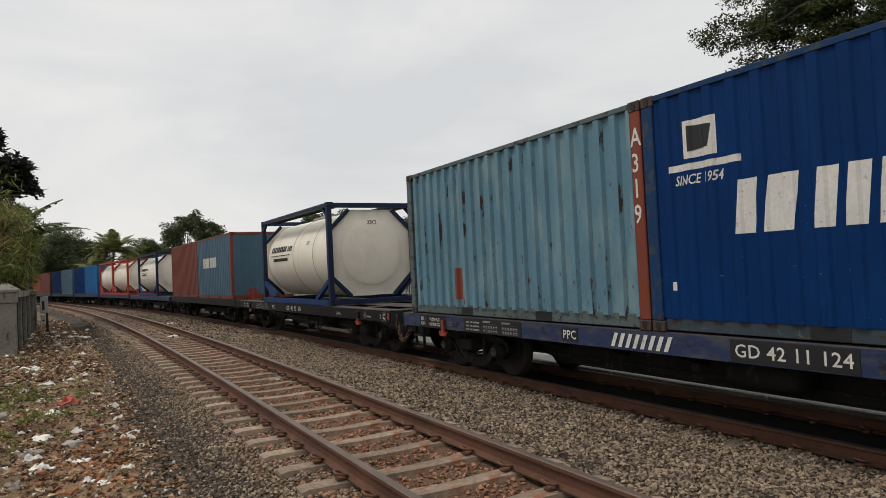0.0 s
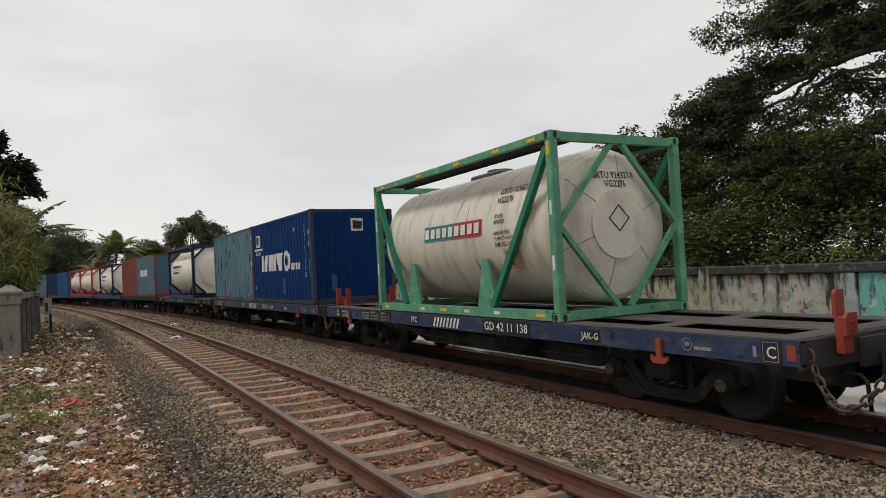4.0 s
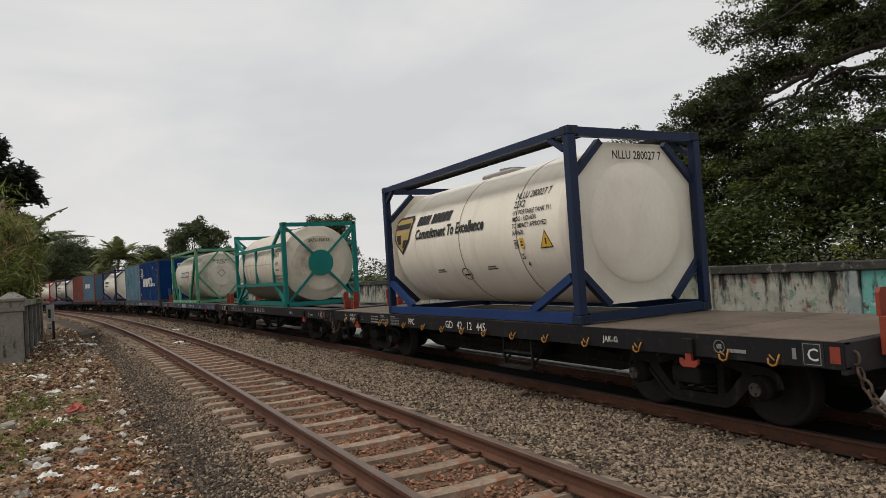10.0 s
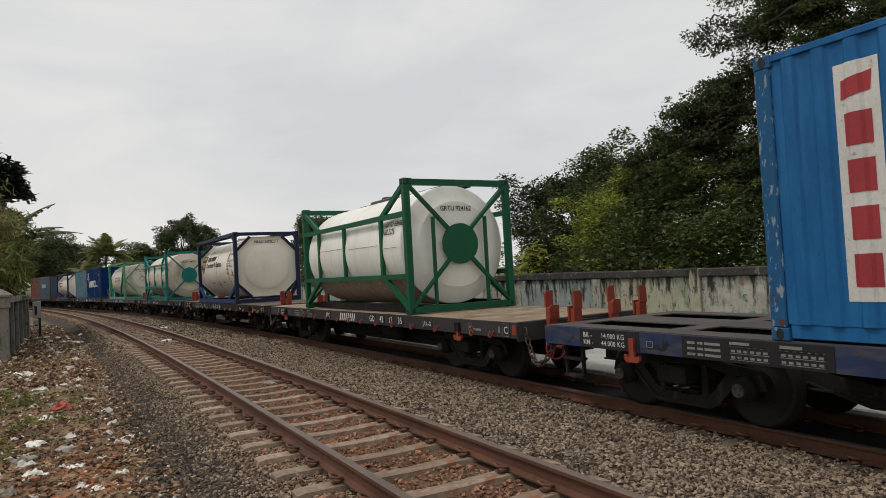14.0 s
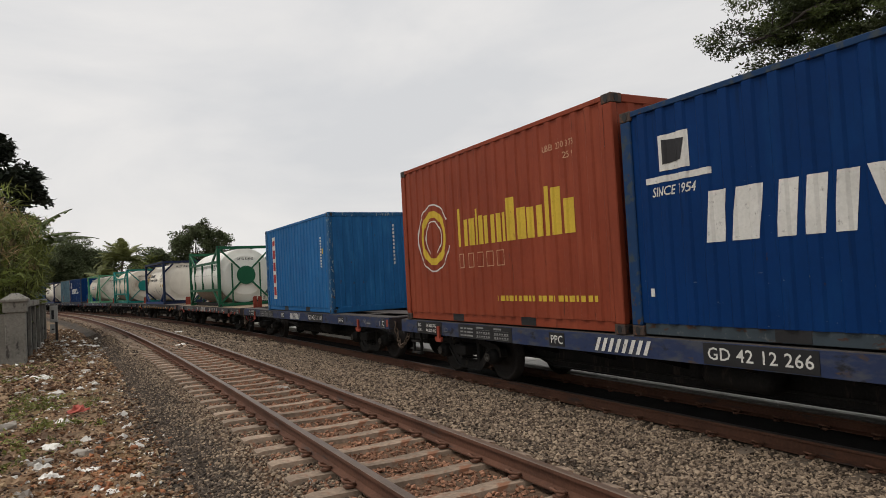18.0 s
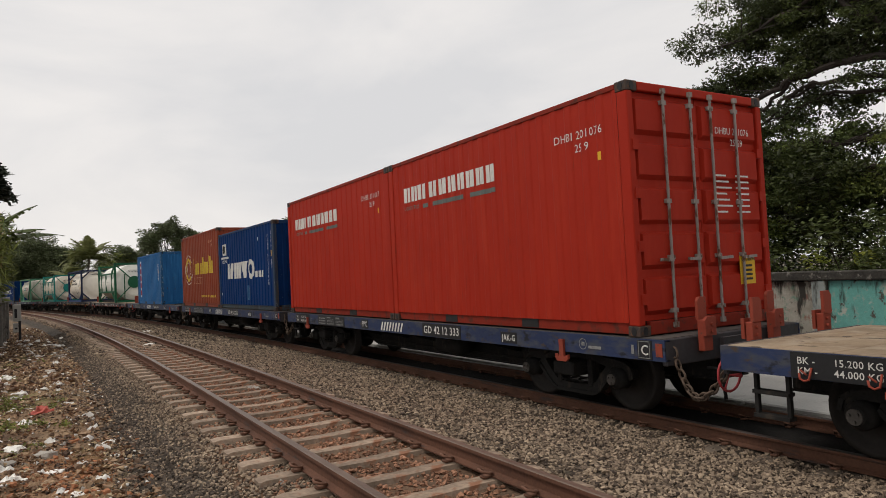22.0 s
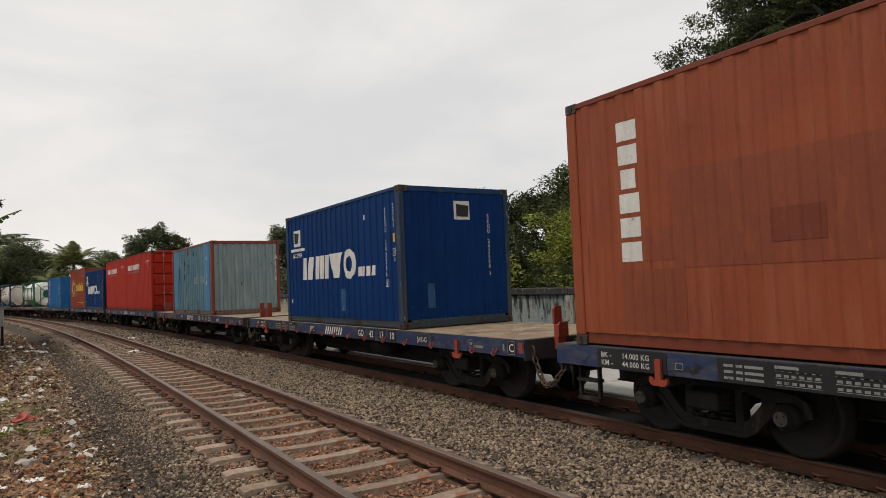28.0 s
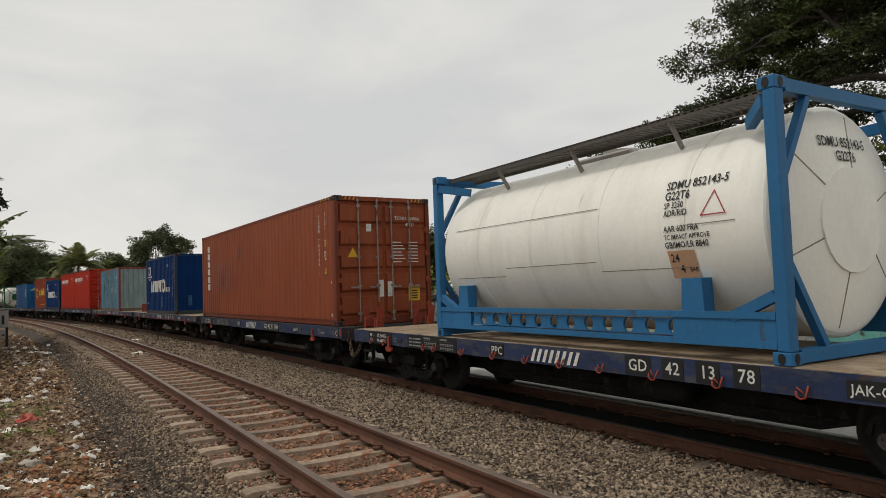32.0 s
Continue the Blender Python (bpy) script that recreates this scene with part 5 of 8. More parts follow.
def tank(kind, label, shell, frame, height=2.591, radius=1.13, hub=None, base=None):
    g = thing("tank_container", label, "tank container", "tank containers on the train")
    hw, hl = C_W / 2, C_L / 2
    zc = height / 2 + 0.02
    radius = 1.185 if kind == "hub" else 1.155 if kind == "beam" else radius
    half, dome = (2.66, 0.28) if kind == "rail" else (2.80, 0.17) if kind == "beam" else (2.68, 0.25) if kind == "hub" else (2.60, 0.30)
    ends = {"hub": CONE, "rail": RIM, "beam": RIM, "octa": DISH}[kind]
    bands = {"hub": (-2.3, -1.15, 0.0, 1.15, 2.3), "beam": (-1.9, -0.65, 0.65, 1.9), "rail": (-2.2, 0.0, 2.2), "octa": (-1.6, 0.1, 1.8)}[kind]
    body = shared("shell", f"shell_{kind}_{radius}_{height}", shell_shape(radius, half, dome, zc, bands, ends), shell, g, smooth=True)
    body.data.set_sharp_from_angle(angle=radians(14))
    if ends is RIM:
        # radial seams of the clad end
        for k in range(6):
            a = math.pi * (k + 0.35) / 3
            p, q = [(radius * r * math.cos(a), -half - dome * d - 0.003, zc + radius * r * math.sin(a)) for r, d in ((0.44, 0.97), (0.92, 0.42))]
            strut(g, SEAM, p, q, 0.012, 0.006, "end_seam", (0, 1, 0))
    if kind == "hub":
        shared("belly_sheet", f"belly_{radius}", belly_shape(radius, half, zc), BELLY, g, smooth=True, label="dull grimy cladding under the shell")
    fittings(g, zc + radius, WALK if kind in ("hub", "rail") else STEEL)
    frame_bits(g, frame, height)
    base = base or frame
    if kind != "beam" and kind != "hub":
        for x in (-1, 1):
            strut(g, frame, (x * (hw - 0.05), -hl + 0.178, height - 0.06), (x * (hw - 0.05), hl - 0.178, height - 0.06), 0.09, 0.10, "top_rail")
    if kind != "beam":
        for x in (-1, 1):
            inner = 0.32 if kind == "hub" else 0.05
            strut(g, UNDER if frame is GREEN else base, (x * (hw - inner), -hl + 0.14, 0.085), (x * (hw - inner), hl - 0.14, 0.085), 0.10, 0.14, "bottom_rail")
    if kind == "hub":
        for x in (-1, 1):
            X = x * (hw - 0.045)
            for z in (0.72, 1.92):
                strut(g, frame, (X, -hl + 0.13, z), (X, hl - 0.13, z), 0.08, 0.10, "mid_rail")
            for y in (-1.83, 0.2, 1.9):
                bm = bmesh.new()
                pts = [(X - x * 0.0, y, 0.72), (X + x * 0.0, y, 1.92)]
                beam(bm, pts[0], pts[1], 0.066, 0.10, (0, 1, 0))
                part("upright", bm, frame, g)
            for y in (-1, 1):
                strut(g, frame, (X, y * (hl - 0.10), height - 0.12), (X, y * 1.9, 1.94), 0.072, 0.10)
                strut(g, frame, (X, y * (hl - 0.10), 0.13), (X, y * 1.9, 0.72), 0.072, 0.10)
        for y in (-1, 1):
            Y = y * (hl - 0.05)
            bm = bmesh.new()
            n = 28
            plate_poly(bm, [(0.40 * math.cos(2 * math.pi * k / n), zc + 0.40 * math.sin(2 * math.pi * k / n)) for k in range(n)], 0.05, "y")
            bmesh.ops.translate(bm, verts=bm.verts[:], vec=(0, y * (hl - 0.05) - 0.025, 0))
            part("hub_disc", bm, hub or frame, g, "round hub plate of the end frame")
            for x in (-1, 1):
                for z, zz in ((0.12, -1), (height - 0.12, 1)):
                    strut(g, frame, (x * (hw - 0.10), Y, z), (x * 0.26, Y, zc + zz * 0.30), 0.09, 0.06)
                if frame is GREEN:
                    strut(g, frame, (x * 0.60, Y, 0.13), (x * 0.60, Y, 1.85), 0.06, 0.055, "upright")
        bm = bmesh.new()
        walkway_shape(bm, -2.3, 2.3, 0.15, 0.75, height - 0.03)
        part("walkway", bm, UNDER, g, "dark grating walkway")
    if kind == "rail":
        for x in (-1, 1):
            X = x * (hw - 0.05)
            strut(g, MINT_DEEP, (X, -hl + 0.14, height - 0.22), (X, -1.35, 0.16), 0.09, 0.10)
            strut(g, MINT_DEEP, (X, hl - 0.14, height - 0.25), (X, 1.75, 0.16), 0.09, 0.10)
            for y in (-1.1, 1.5):
                bm = bmesh.new()
                plate_poly(bm, ((y - 0.28, 0.13), (y + 0.28, 0.13), (y + 0.07, 0.92), (y - 0.07, 0.92)), 0.05, "x")
                bmesh.ops.translate(bm, verts=bm.verts[:], vec=(X - 0.025 - x * 0.06, 0, 0))
                part("saddle", bm, frame, g, "gusseted saddle bracket")
        for y in (-1, 1):
            Y = y * (hl - 0.06)
            mid = (hw - 0.10, zc)
            for x in (-1, 1):
                for z in (0.13, height - 0.13):
                    strut(g, frame, (x * 0.10, Y, z), (x * mid[0], Y, mid[1]), 0.07, 0.07)
        bm = bmesh.new()
        walkway_shape(bm, -2.85, 2.85, -1.10, -0.55, height - 0.04)
        walkway_shape(bm, -2.85, 2.85, 0.55, 1.10, height - 0.04)
        part("walkway", bm, UNDER, g, "dark grating walkway")
    if kind == "octa":
        for y in (0.1, -1.6):
            bm = bmesh.new()
            lathe_y(bm, ((y - 0.012, radius - 0.01), (y - 0.012, radius + 0.0085), (y + 0.012, radius + 0.0085), (y + 0.012, radius - 0.01)), 48, 0.0, zc)
            part("band", bm, SEAM, g, "dirty joint band round the shell")
        for y in (-1, 1):
            Y = y * (hl - 0.15)
            # white octagonal skirt between shell and frame
            bm = bmesh.new()
            q, s, n = 0.50, 1.10, 32
            edge = [(-s, zc - s + q), (-s + q, zc - s), (s - q, zc - s), (s, zc - s + q), (s, zc + s - q), (s - q, zc + s), (-s + q, zc + s), (-s, zc + s - q)]
            out = []
            for i in range(8):
                a, b = edge[i], edge[(i + 1) % 8]
                out += [(a[0] + (b[0] - a[0]) * k / 4, a[1] + (b[1] - a[1]) * k / 4) for k in range(4)]
            o = [bm.verts.new((a, Y, b)) for a, b in out]
            inner = []
            for a, b in out:
                d = math.hypot(a, b - zc)
                inner.append(bm.verts.new((a / d * 0.86, Y + y * 0.01, zc + (b - zc) / d * 0.86)))
            rings = [o, inner]
            for k in range(1, 13):
                t = k * math.pi / 26
                rings.append([bm.verts.new((v.co.x * math.cos(t), Y + y * (0.01 + 0.135 * math.sin(t) ** 1.3), zc + (v.co.z - zc) * math.cos(t))) for v in inner])
            for r0, r1 in zip(rings, rings[1:]):
                for k in range(n):
                    bm.faces.new((r0[k], r0[(k + 1) % n], r1[(k + 1) % n], r1[k]))
            bm.faces.new(rings[-1])
            part("end_dome", bm, shell, g, "smooth domed end plate with an octagonal skirt", smooth=True)
            for x in (-1, 1):
                for z in (0.14, height - 0.14):
                    strut(g, frame, (x * (s - q) , Y + y * 0.02, zc + (s if z > 1 else -s) * 1.0), (x * (hw - 0.09), Y + y * 0.02, zc + (s - q - 0.02) * (1 if z > 1 else -1)), 0.10, 0.09)
        for x in (-1, 1):
            X = x * (hw - 0.05)
            for y in (-1, 1):
                strut(g, base, (X, y * (hl - 0.15), 0.62), (X, y * 1.95, 0.16), 0.09, 0.11)
                strut(g, frame, (X, y * (hl - 0.15), height - 0.30), (X, y * (hl - 0.45), height - 0.10), 0.07, 0.07)
        bm = bmesh.new()
        walkway_shape(bm, -2.85, 2.85, -1.12, -0.72, height - 0.05)
        walkway_shape(bm, -2.85, 2.85, 0.72, 1.12, height - 0.05)
        part("walkway", bm, UNDER, g, "dark grating walkway")
    if kind == "beam":
        for x in (-1, 1):
            X = x * (hw - 0.05)
            bm = bmesh.new()
            # bottom beam with a row of oval holes: webs between flanges
            z0, z1 = 0.17, 0.44
            for za, zb in ((z0 - 0.03, z0 + 0.035), (z1 - 0.035, z1 + 0.03)):
                box(bm, X - 0.045, X + 0.045, -hl + 0.13, hl - 0.13, za, zb)
            for y0, y1 in ((-hl + 0.13, -1.75), (2.05, hl - 0.13)):
                box(bm, X - 0.03, X + 0.03, y0, y1, z0, z1)
            k = 0
            y = -1.75
            while y < 2.0:
                # a web piece with curved flanks between two holes
                a, b = y, y + 0.317
                ring = []
                for j in range(7):
                    t = math.pi * (j / 6 - 0.5)
                    ring.append((a + 0.075 * math.cos(t), (z0 + z1) / 2 + 0.085 * math.sin(t)))
                for j in range(7):
                    t = math.pi * (0.5 - j / 6)
                    ring.append((b - 0.075 * math.cos(t), (z0 + z1) / 2 + 0.085 * math.sin(t)))
                plate = [(p[0], p[1]) for p in ring]
                before = set(bm.verts)
                plate_poly(bm, plate, 0.03, "x")
                bmesh.ops.translate(bm, verts=[v for v in bm.verts if v not in before], vec=(X - 0.015, 0, 0))
                y += 0.317
            part("bottom_beam", bm, frame, g, "bottom beam pierced by a row of oval holes")
            for y in (-2.0, 2.25):
                bm = bmesh.new()
                plate_poly(bm, ((y - 0.14, 0.44), (y + 0.14, 0.44), (y + 0.12, 0.80), (y - 0.12, 0.80)), 0.16, "x")
                bmesh.ops.translate(bm, verts=bm.verts[:], vec=(X - 0.08 - x * 0.06, 0, 0))
                part("saddle", bm, frame, g, "upright saddle plate")
            for y in (-1, 1):
                strut(g, frame, (X, y * (hl - 0.13), 0.62), (X, y * 2.45, 0.42), 0.08, 0.10)
                strut(g, frame, (X, y * (hl - 0.13), height - 0.20), (X - x * 0.35, y * 2.50, height - 0.30), 0.09, 0.12)
        for y in (-1, 1):
            Y = y * (hl - 0.06)
            for x in (-1, 1):
                strut(g, frame, (x * (hw - 0.55), Y, height - 0.14), (x * (hw - 0.10), Y, zc + 0.35), 0.08, 0.07)
                strut(g, frame, (x * (hw - 0.62), Y, 0.14), (x * (hw - 0.10), Y, zc - 0.38), 0.08, 0.07)
        bm = bmesh.new()
        walkway_shape(bm, -2.95, 2.95, -0.95, -0.42, height - 0.06)
        part("walkway", bm, WALK, g, "grey grating walkway")
        for y in (-1.6, 0.0, 1.6):
            strut(g, STEEL, (-0.9, y, height - 0.09), (-0.72, y, height - 0.36), 0.03, 0.05, "walkway_bracket")
    return g, zc, radius


def panel_disc(g, y, r, zc, x=0.0, mat=None, name="end_disc"):
    bm = bmesh.new()
    n = 28
    plate_poly(bm, [(x + r * math.cos(2 * math.pi * k / n), zc + r * math.sin(2 * math.pi * k / n)) for k in range(n)], 0.02, "y")
    bmesh.ops.translate(bm, verts=bm.verts[:], vec=(0, y, 0))
    return part(name, bm, mat, g)


# ---- the train: wagons and what they carry, from its front to its rear ----
TRAIN = []          # (thing, wagon number in the train, place along the wagon, height)
HALF = C_L / 2 + 0.012


def put_on(ob, i, y=0.0):
    TRAIN.append((ob, i, y, DECK_Z + 0.004))


def add_wagon(i, number="", mat=None, deck="frame", **kw):
    TRAIN.append((wagon(number, mat or NAVY, deck, near=bool(number), **kw), i, 0.0, 0.0))


def side_art(g, bm, mat, length, name="emblem", label=""):
    pieces(name, drape(bm, length, "near", C_W / 2), mat, g, label)


def end_art(g, bm, mat, length, name="emblem", label=""):
    pieces(name, drape(bm, length, "rear", C_W / 2), mat, g, label)


def letters(g, items, mat, length=C_L, side="near", label="white stencilled lettering"):
    """Writing on a corrugated side, a part for each line: rows of (text, u, z, height, options)."""
    for text, u, z, h, kw in items:
        bm = art()
        if kw.get("down"):
            for k, c in enumerate(text):
                if c != " ":
                    write(bm, c, h, flat_put(u, z - k * h * 1.28), squeeze=kw.get("squeeze", 1.0))
        else:
            write(bm, text, h, flat_put(u, z), **kw)
        part("lettering", drape(bm, length, side, C_W / 2), mat, g, label)


def ring_art(bm, u, z, r0, r1, a0=0.0, a1=2 * math.pi, n=40):
    for i in range(n):
        p, q = a0 + (a1 - a0) * i / n, a0 + (a1 - a0) * (i + 1) / n
        patch(bm, ((r0 * math.cos(p), r0 * math.sin(p)), (r1 * math.cos(p), r1 * math.sin(p)), (r1 * math.cos(q), r1 * math.sin(q)), (r0 * math.cos(q), r0 * math.sin(q))), flat_put(u, z))


def flag_panel(bm, u, z, s):
    """The white panel behind a flag emblem."""
    patch(bm, ((0, 0), (s, 0), (s, s * 0.98), (0, s * 0.98)), flat_put(u, z))


def blue_box(serial="SEGU 242266 3", numbers_end=True):
    g = container("blue corrugated steel container with white block emblem on its side", BLUE, BLUE_RAIL, low_rails=GREY_RAIL, castings=CAST_RUST, rear_posts=BLUE_POST)
    bm = art()
    # the owner's mark as plain shapes: slanted blocks, a trapeze and a ring
    bar(bm, 1.14, 1.0, 0.21, 0.52, flat_put(0, 0), 0.12)
    bar(bm, 1.45, 1.0, 0.30, 0.52, flat_put(0, 0), 0.12)
    for u in (1.93, 2.20, 2.47):
        bar(bm, u, 1.0, 0.18, 0.52, flat_put(0, 0), 0.12)
    patch(bm, ((2.95, 1.0), (3.24, 1.0), (3.46, 1.53), (2.78, 1.53)), flat_put(0, 0))
    ring_art(bm, 3.80, 1.27, 0.16, 0.31, n=24)
    for u, w in ((4.24, 0.19), (4.47, 0.06), (4.57, 0.22), (4.83, 0.18)):
        bar(bm, u, 1.0, w, 0.19, flat_put(0, 0), 0.12)
    flag_panel(bm, 0.57, 1.82, 0.40)
    bar(bm, 0.36, 1.70, 0.88, 0.07, flat_put(0, 0))
    for u, z, w, h in ((0.33, 0.45, 0.05, 0.09), (0.10, 1.45, 0.03, 0.05), (4.55, 2.10, 0.03, 0.10)):
        bar(bm, u, z, w, h, flat_put(0, 0))
    side_art(g, bm, WHITE, C_L, label="plain white block emblem, worn at the ribs")
    bm = art()
    patch(bm, ((0.05, 0.07), (0.30, 0.09), (0.36, 0.31), (0.05, 0.34)), flat_put(0.57, 1.82))
    pieces("emblem", drape_lift(bm), INK, g, "dark flag emblem")
    letters(g, [("SINCE 1954", 0.42, 1.555, 0.10, {"slant": 0.25, "bold": 0.02, "squeeze": 0.85})], WHITE)
    first = serial[0] == "T"
    number, digit = serial[:-2], serial[-1]
    letters(g, [(number, 5.42, 2.14, 0.092, {"down": True, "squeeze": 0.85}), (digit, 5.43, 2.14 - len(number) * 0.118 - 0.05, 0.08, {}), ("22G1", 5.74, 1.15 if first else 2.2, 0.092, {"down": True})], WHITE)
    # the frame round the check digit and the square sign with its number
    bm = art()
    zd = 2.14 - len(number) * 0.118 - 0.075
    for a, b, w, h in ((5.405, zd, 0.115, 0.01), (5.405, zd + 0.125, 0.115, 0.01), (5.405, zd + 0.01, 0.01, 0.115), (5.51, zd + 0.01, 0.01, 0.115)):
        bar(bm, a, b, w, h, flat_put(0, 0))
    zs = 1.93 if first else 1.33
    for a, b, w, h in ((5.72, zs, 0.15, 0.012), (5.72, zs + 0.128, 0.15, 0.012), (5.72, zs + 0.012, 0.012, 0.116), (5.858, zs + 0.012, 0.012, 0.116), (5.755, zs + 0.03, 0.02, 0.08), (5.795, zs + 0.03, 0.045, 0.02), (5.795, zs + 0.09, 0.045, 0.02), (5.795, zs + 0.05, 0.018, 0.04)):
        bar(bm, a, b, w, h, flat_put(0, 0))
    tagged(part("sign", drape(bm, C_L, "near", C_W / 2), WHITE, g, "small white outlined sign"), kind="stuff")
    letters(g, [("70", 5.75, zs - 0.10, 0.065, {})], WHITE)
    bm = art()
    bar(bm, 5.74, 1.58, 0.11, 0.16, flat_put(0, 0))
    side_art(g, bm, CAUTION, C_L, "label", "small yellow label")
    bm = art()
    patch(bm, ((0, 0), (0.37, 0), (0.37, 0.35), (0, 0.35)), flat_put(1.16, 1.98))
    end_art(g, bm, WHITE, C_L)
    if numbers_end:
        letters(g, [(number, 1.92, 2.02, 0.075, {"down": True, "squeeze": 0.8}), (digit, 1.92, 2.02 - len(number) * 0.096 - 0.05, 0.07, {})], WHITE, side="rear")
        bm = art()
        bar(bm, 0.54, 0.36, 0.16, 0.44, flat_put(0, 0))
        end_art(g, bm, TOUCH_BLUE, C_L, "patch", "pale blue touch-up patch")
        bm = art()
        bar(bm, 3.36, 0.30, 0.18, 0.46, flat_put(0, 0))
        side_art(g, bm, TOUCH_BLUE, C_L, "patch", "pale blue touch-up patch")
    bm = art()
    patch(bm, ((0.07, 0.06), (0.31, 0.05), (0.345, 0.26), (0.06, 0.30)), flat_put(1.16, 1.98))
    pieces("emblem", drape_lift(bm, "rear"), INK, g, "dark flag emblem")
    return g


def drape_lift(bm, side="near", length=C_L, lift=0.004):
    """The same as drape, one paint layer higher."""
    drape(bm, length, side, C_W / 2)
    for v in bm.verts:
        if side == "near":
            v.co.x -= lift
        else:
            v.co.y -= lift
    return bm


def pale_box(code):
    DEPTH[0] = 0.048
    if code == "A 319":
        g = container("faded pale-blue corrugated container with oxide-red posts and rust streaks", PALE_BLUE, POST_RED, rails=PALE_RAIL, rear_mat=GREY_BLUE, front_posts=PALE_RAIL, castings=CAST_RUST)
        bm = art()
        for t, k in zip("A319", range(4)):
            write(bm, t, 0.21, lambda a, b, k=k: (-C_W / 2 - 0.004, -C_L / 2 + 0.15 - a, 2.08 - 0.29 * k + b), squeeze=0.8, bold=0.015)
        part("lettering", bm, WHITE, g, "white stencilled code on the post")
        bm = art()
        bar(bm, 1.70, 0.28, 0.17, 0.52, flat_put(0, 0))
        side_art(g, bm, POST_RED, C_L, "patch", "oxide-red repair patch")
    else:
        g = container("weathered pale-blue corrugated container with oxide-red frame and repair panels", PALE_BLUE, POST_RED, flat=((0.32, 0.98), (5.10, 5.74)), low_rails=BROWN_RAIL, rear_mat=GREY_BLUE)
        for u0, u1 in ((0.32, 0.98), (5.10, 5.74)):
            bm = bmesh.new()
            bevel_box(bm, -C_W / 2 + 0.0045, -C_W / 2 + 0.012, C_L / 2 - u1, C_L / 2 - u0, 0.17, 2.50, 0.002)
            part("repair_panel", bm, REPAIR_BLUE, g, "smooth newer blue repair sheet")
        for t, z in zip("A116", (1.90, 1.52, 1.28, 1.03)):
            bm = art()
            write(bm, t, 0.165, lambda a, b, z=z: (-C_W / 2 + 0.002, C_L / 2 - 5.32 - a, z + 0.04 + b), squeeze=0.85, bold=0.015)
            part("lettering", bm, WHITE, g, "white stencilled code")
        bm = art()
        for u in (3.55, 3.80, 4.05, 4.30, 4.56, 4.82):
            bar(bm, u, 1.12, 0.20, 0.26, flat_put(0, 0))
        side_art(g, bm, GHOST, C_L, "patch", "ghost of painted-over blocks")
        bm = art()
        for k in range(9):
            bar(bm, 1.02 + k * RIB, 1.22, 0.09, 0.028, flat_put(0, 0))
        side_art(g, bm, RUST_DENT, C_L, "dent", "rusty dent across a rib")
        bm = art()
        bar(bm, 2.60, 2.22, 0.26, 0.24, flat_put(0, 0))
        side_art(g, bm, POST_RED, C_L, "patch", "oxide-red repair patch")
        bm = art()
        for t, k in zip("A116", range(4)):
            write(bm, t, 0.17, lambda a, b, k=k: (C_W / 2 - 0.20 + a, -C_L / 2 - 0.004, 1.92 - 0.26 * k + b), squeeze=0.8, bold=0.015)
        part("lettering", bm, WHITE, g, "white stencilled code on the end")
    DEPTH[0] = 0.021
    return g


def striped_box():
    g = container("azure blue corrugated container with a white lettered strip", AZURE, AZURE_POST, rails=AZURE)
    bm = art()
    bar(bm, 0.72, 0.36, 0.36, 1.96, flat_put(0, 0))
    side_art(g, bm, WHITE, C_L, "label", "upright white strip")
    bm = art()
    patch(bm, ((0.05, 1.66), (0.29, 1.70), (0.31, 1.86), (0.06, 1.82)), flat_put(0.72, 0.36))
    for k in range(4):
        bar(bm, 0.79, 0.48 + k * 0.385, 0.22, 0.27, flat_put(0, 0))
    pieces("emblem", drape_lift(bm), SIGN_RED, g, "plain red blocks on the strip")
    bm = art()
    for k in range(11):
        bar(bm, 5.35, 1.20 - k * 0.075 + 0.75, 0.05, 0.05, flat_put(0, 0))
    side_art(g, bm, WHITE, C_L)
    bm = art()
    bar(bm, 5.42, 1.55, 0.11, 0.14, flat_put(0, 0))
    side_art(g, bm, CAUTION, C_L, "label", "small yellow label")
    bm = art()
    for k in range(11):
        bar(bm, 1.80, 2.2 - k * 0.10, 0.05, 0.065, flat_put(0, 0))
    end_art(g, bm, WHITE, C_L)
    return g


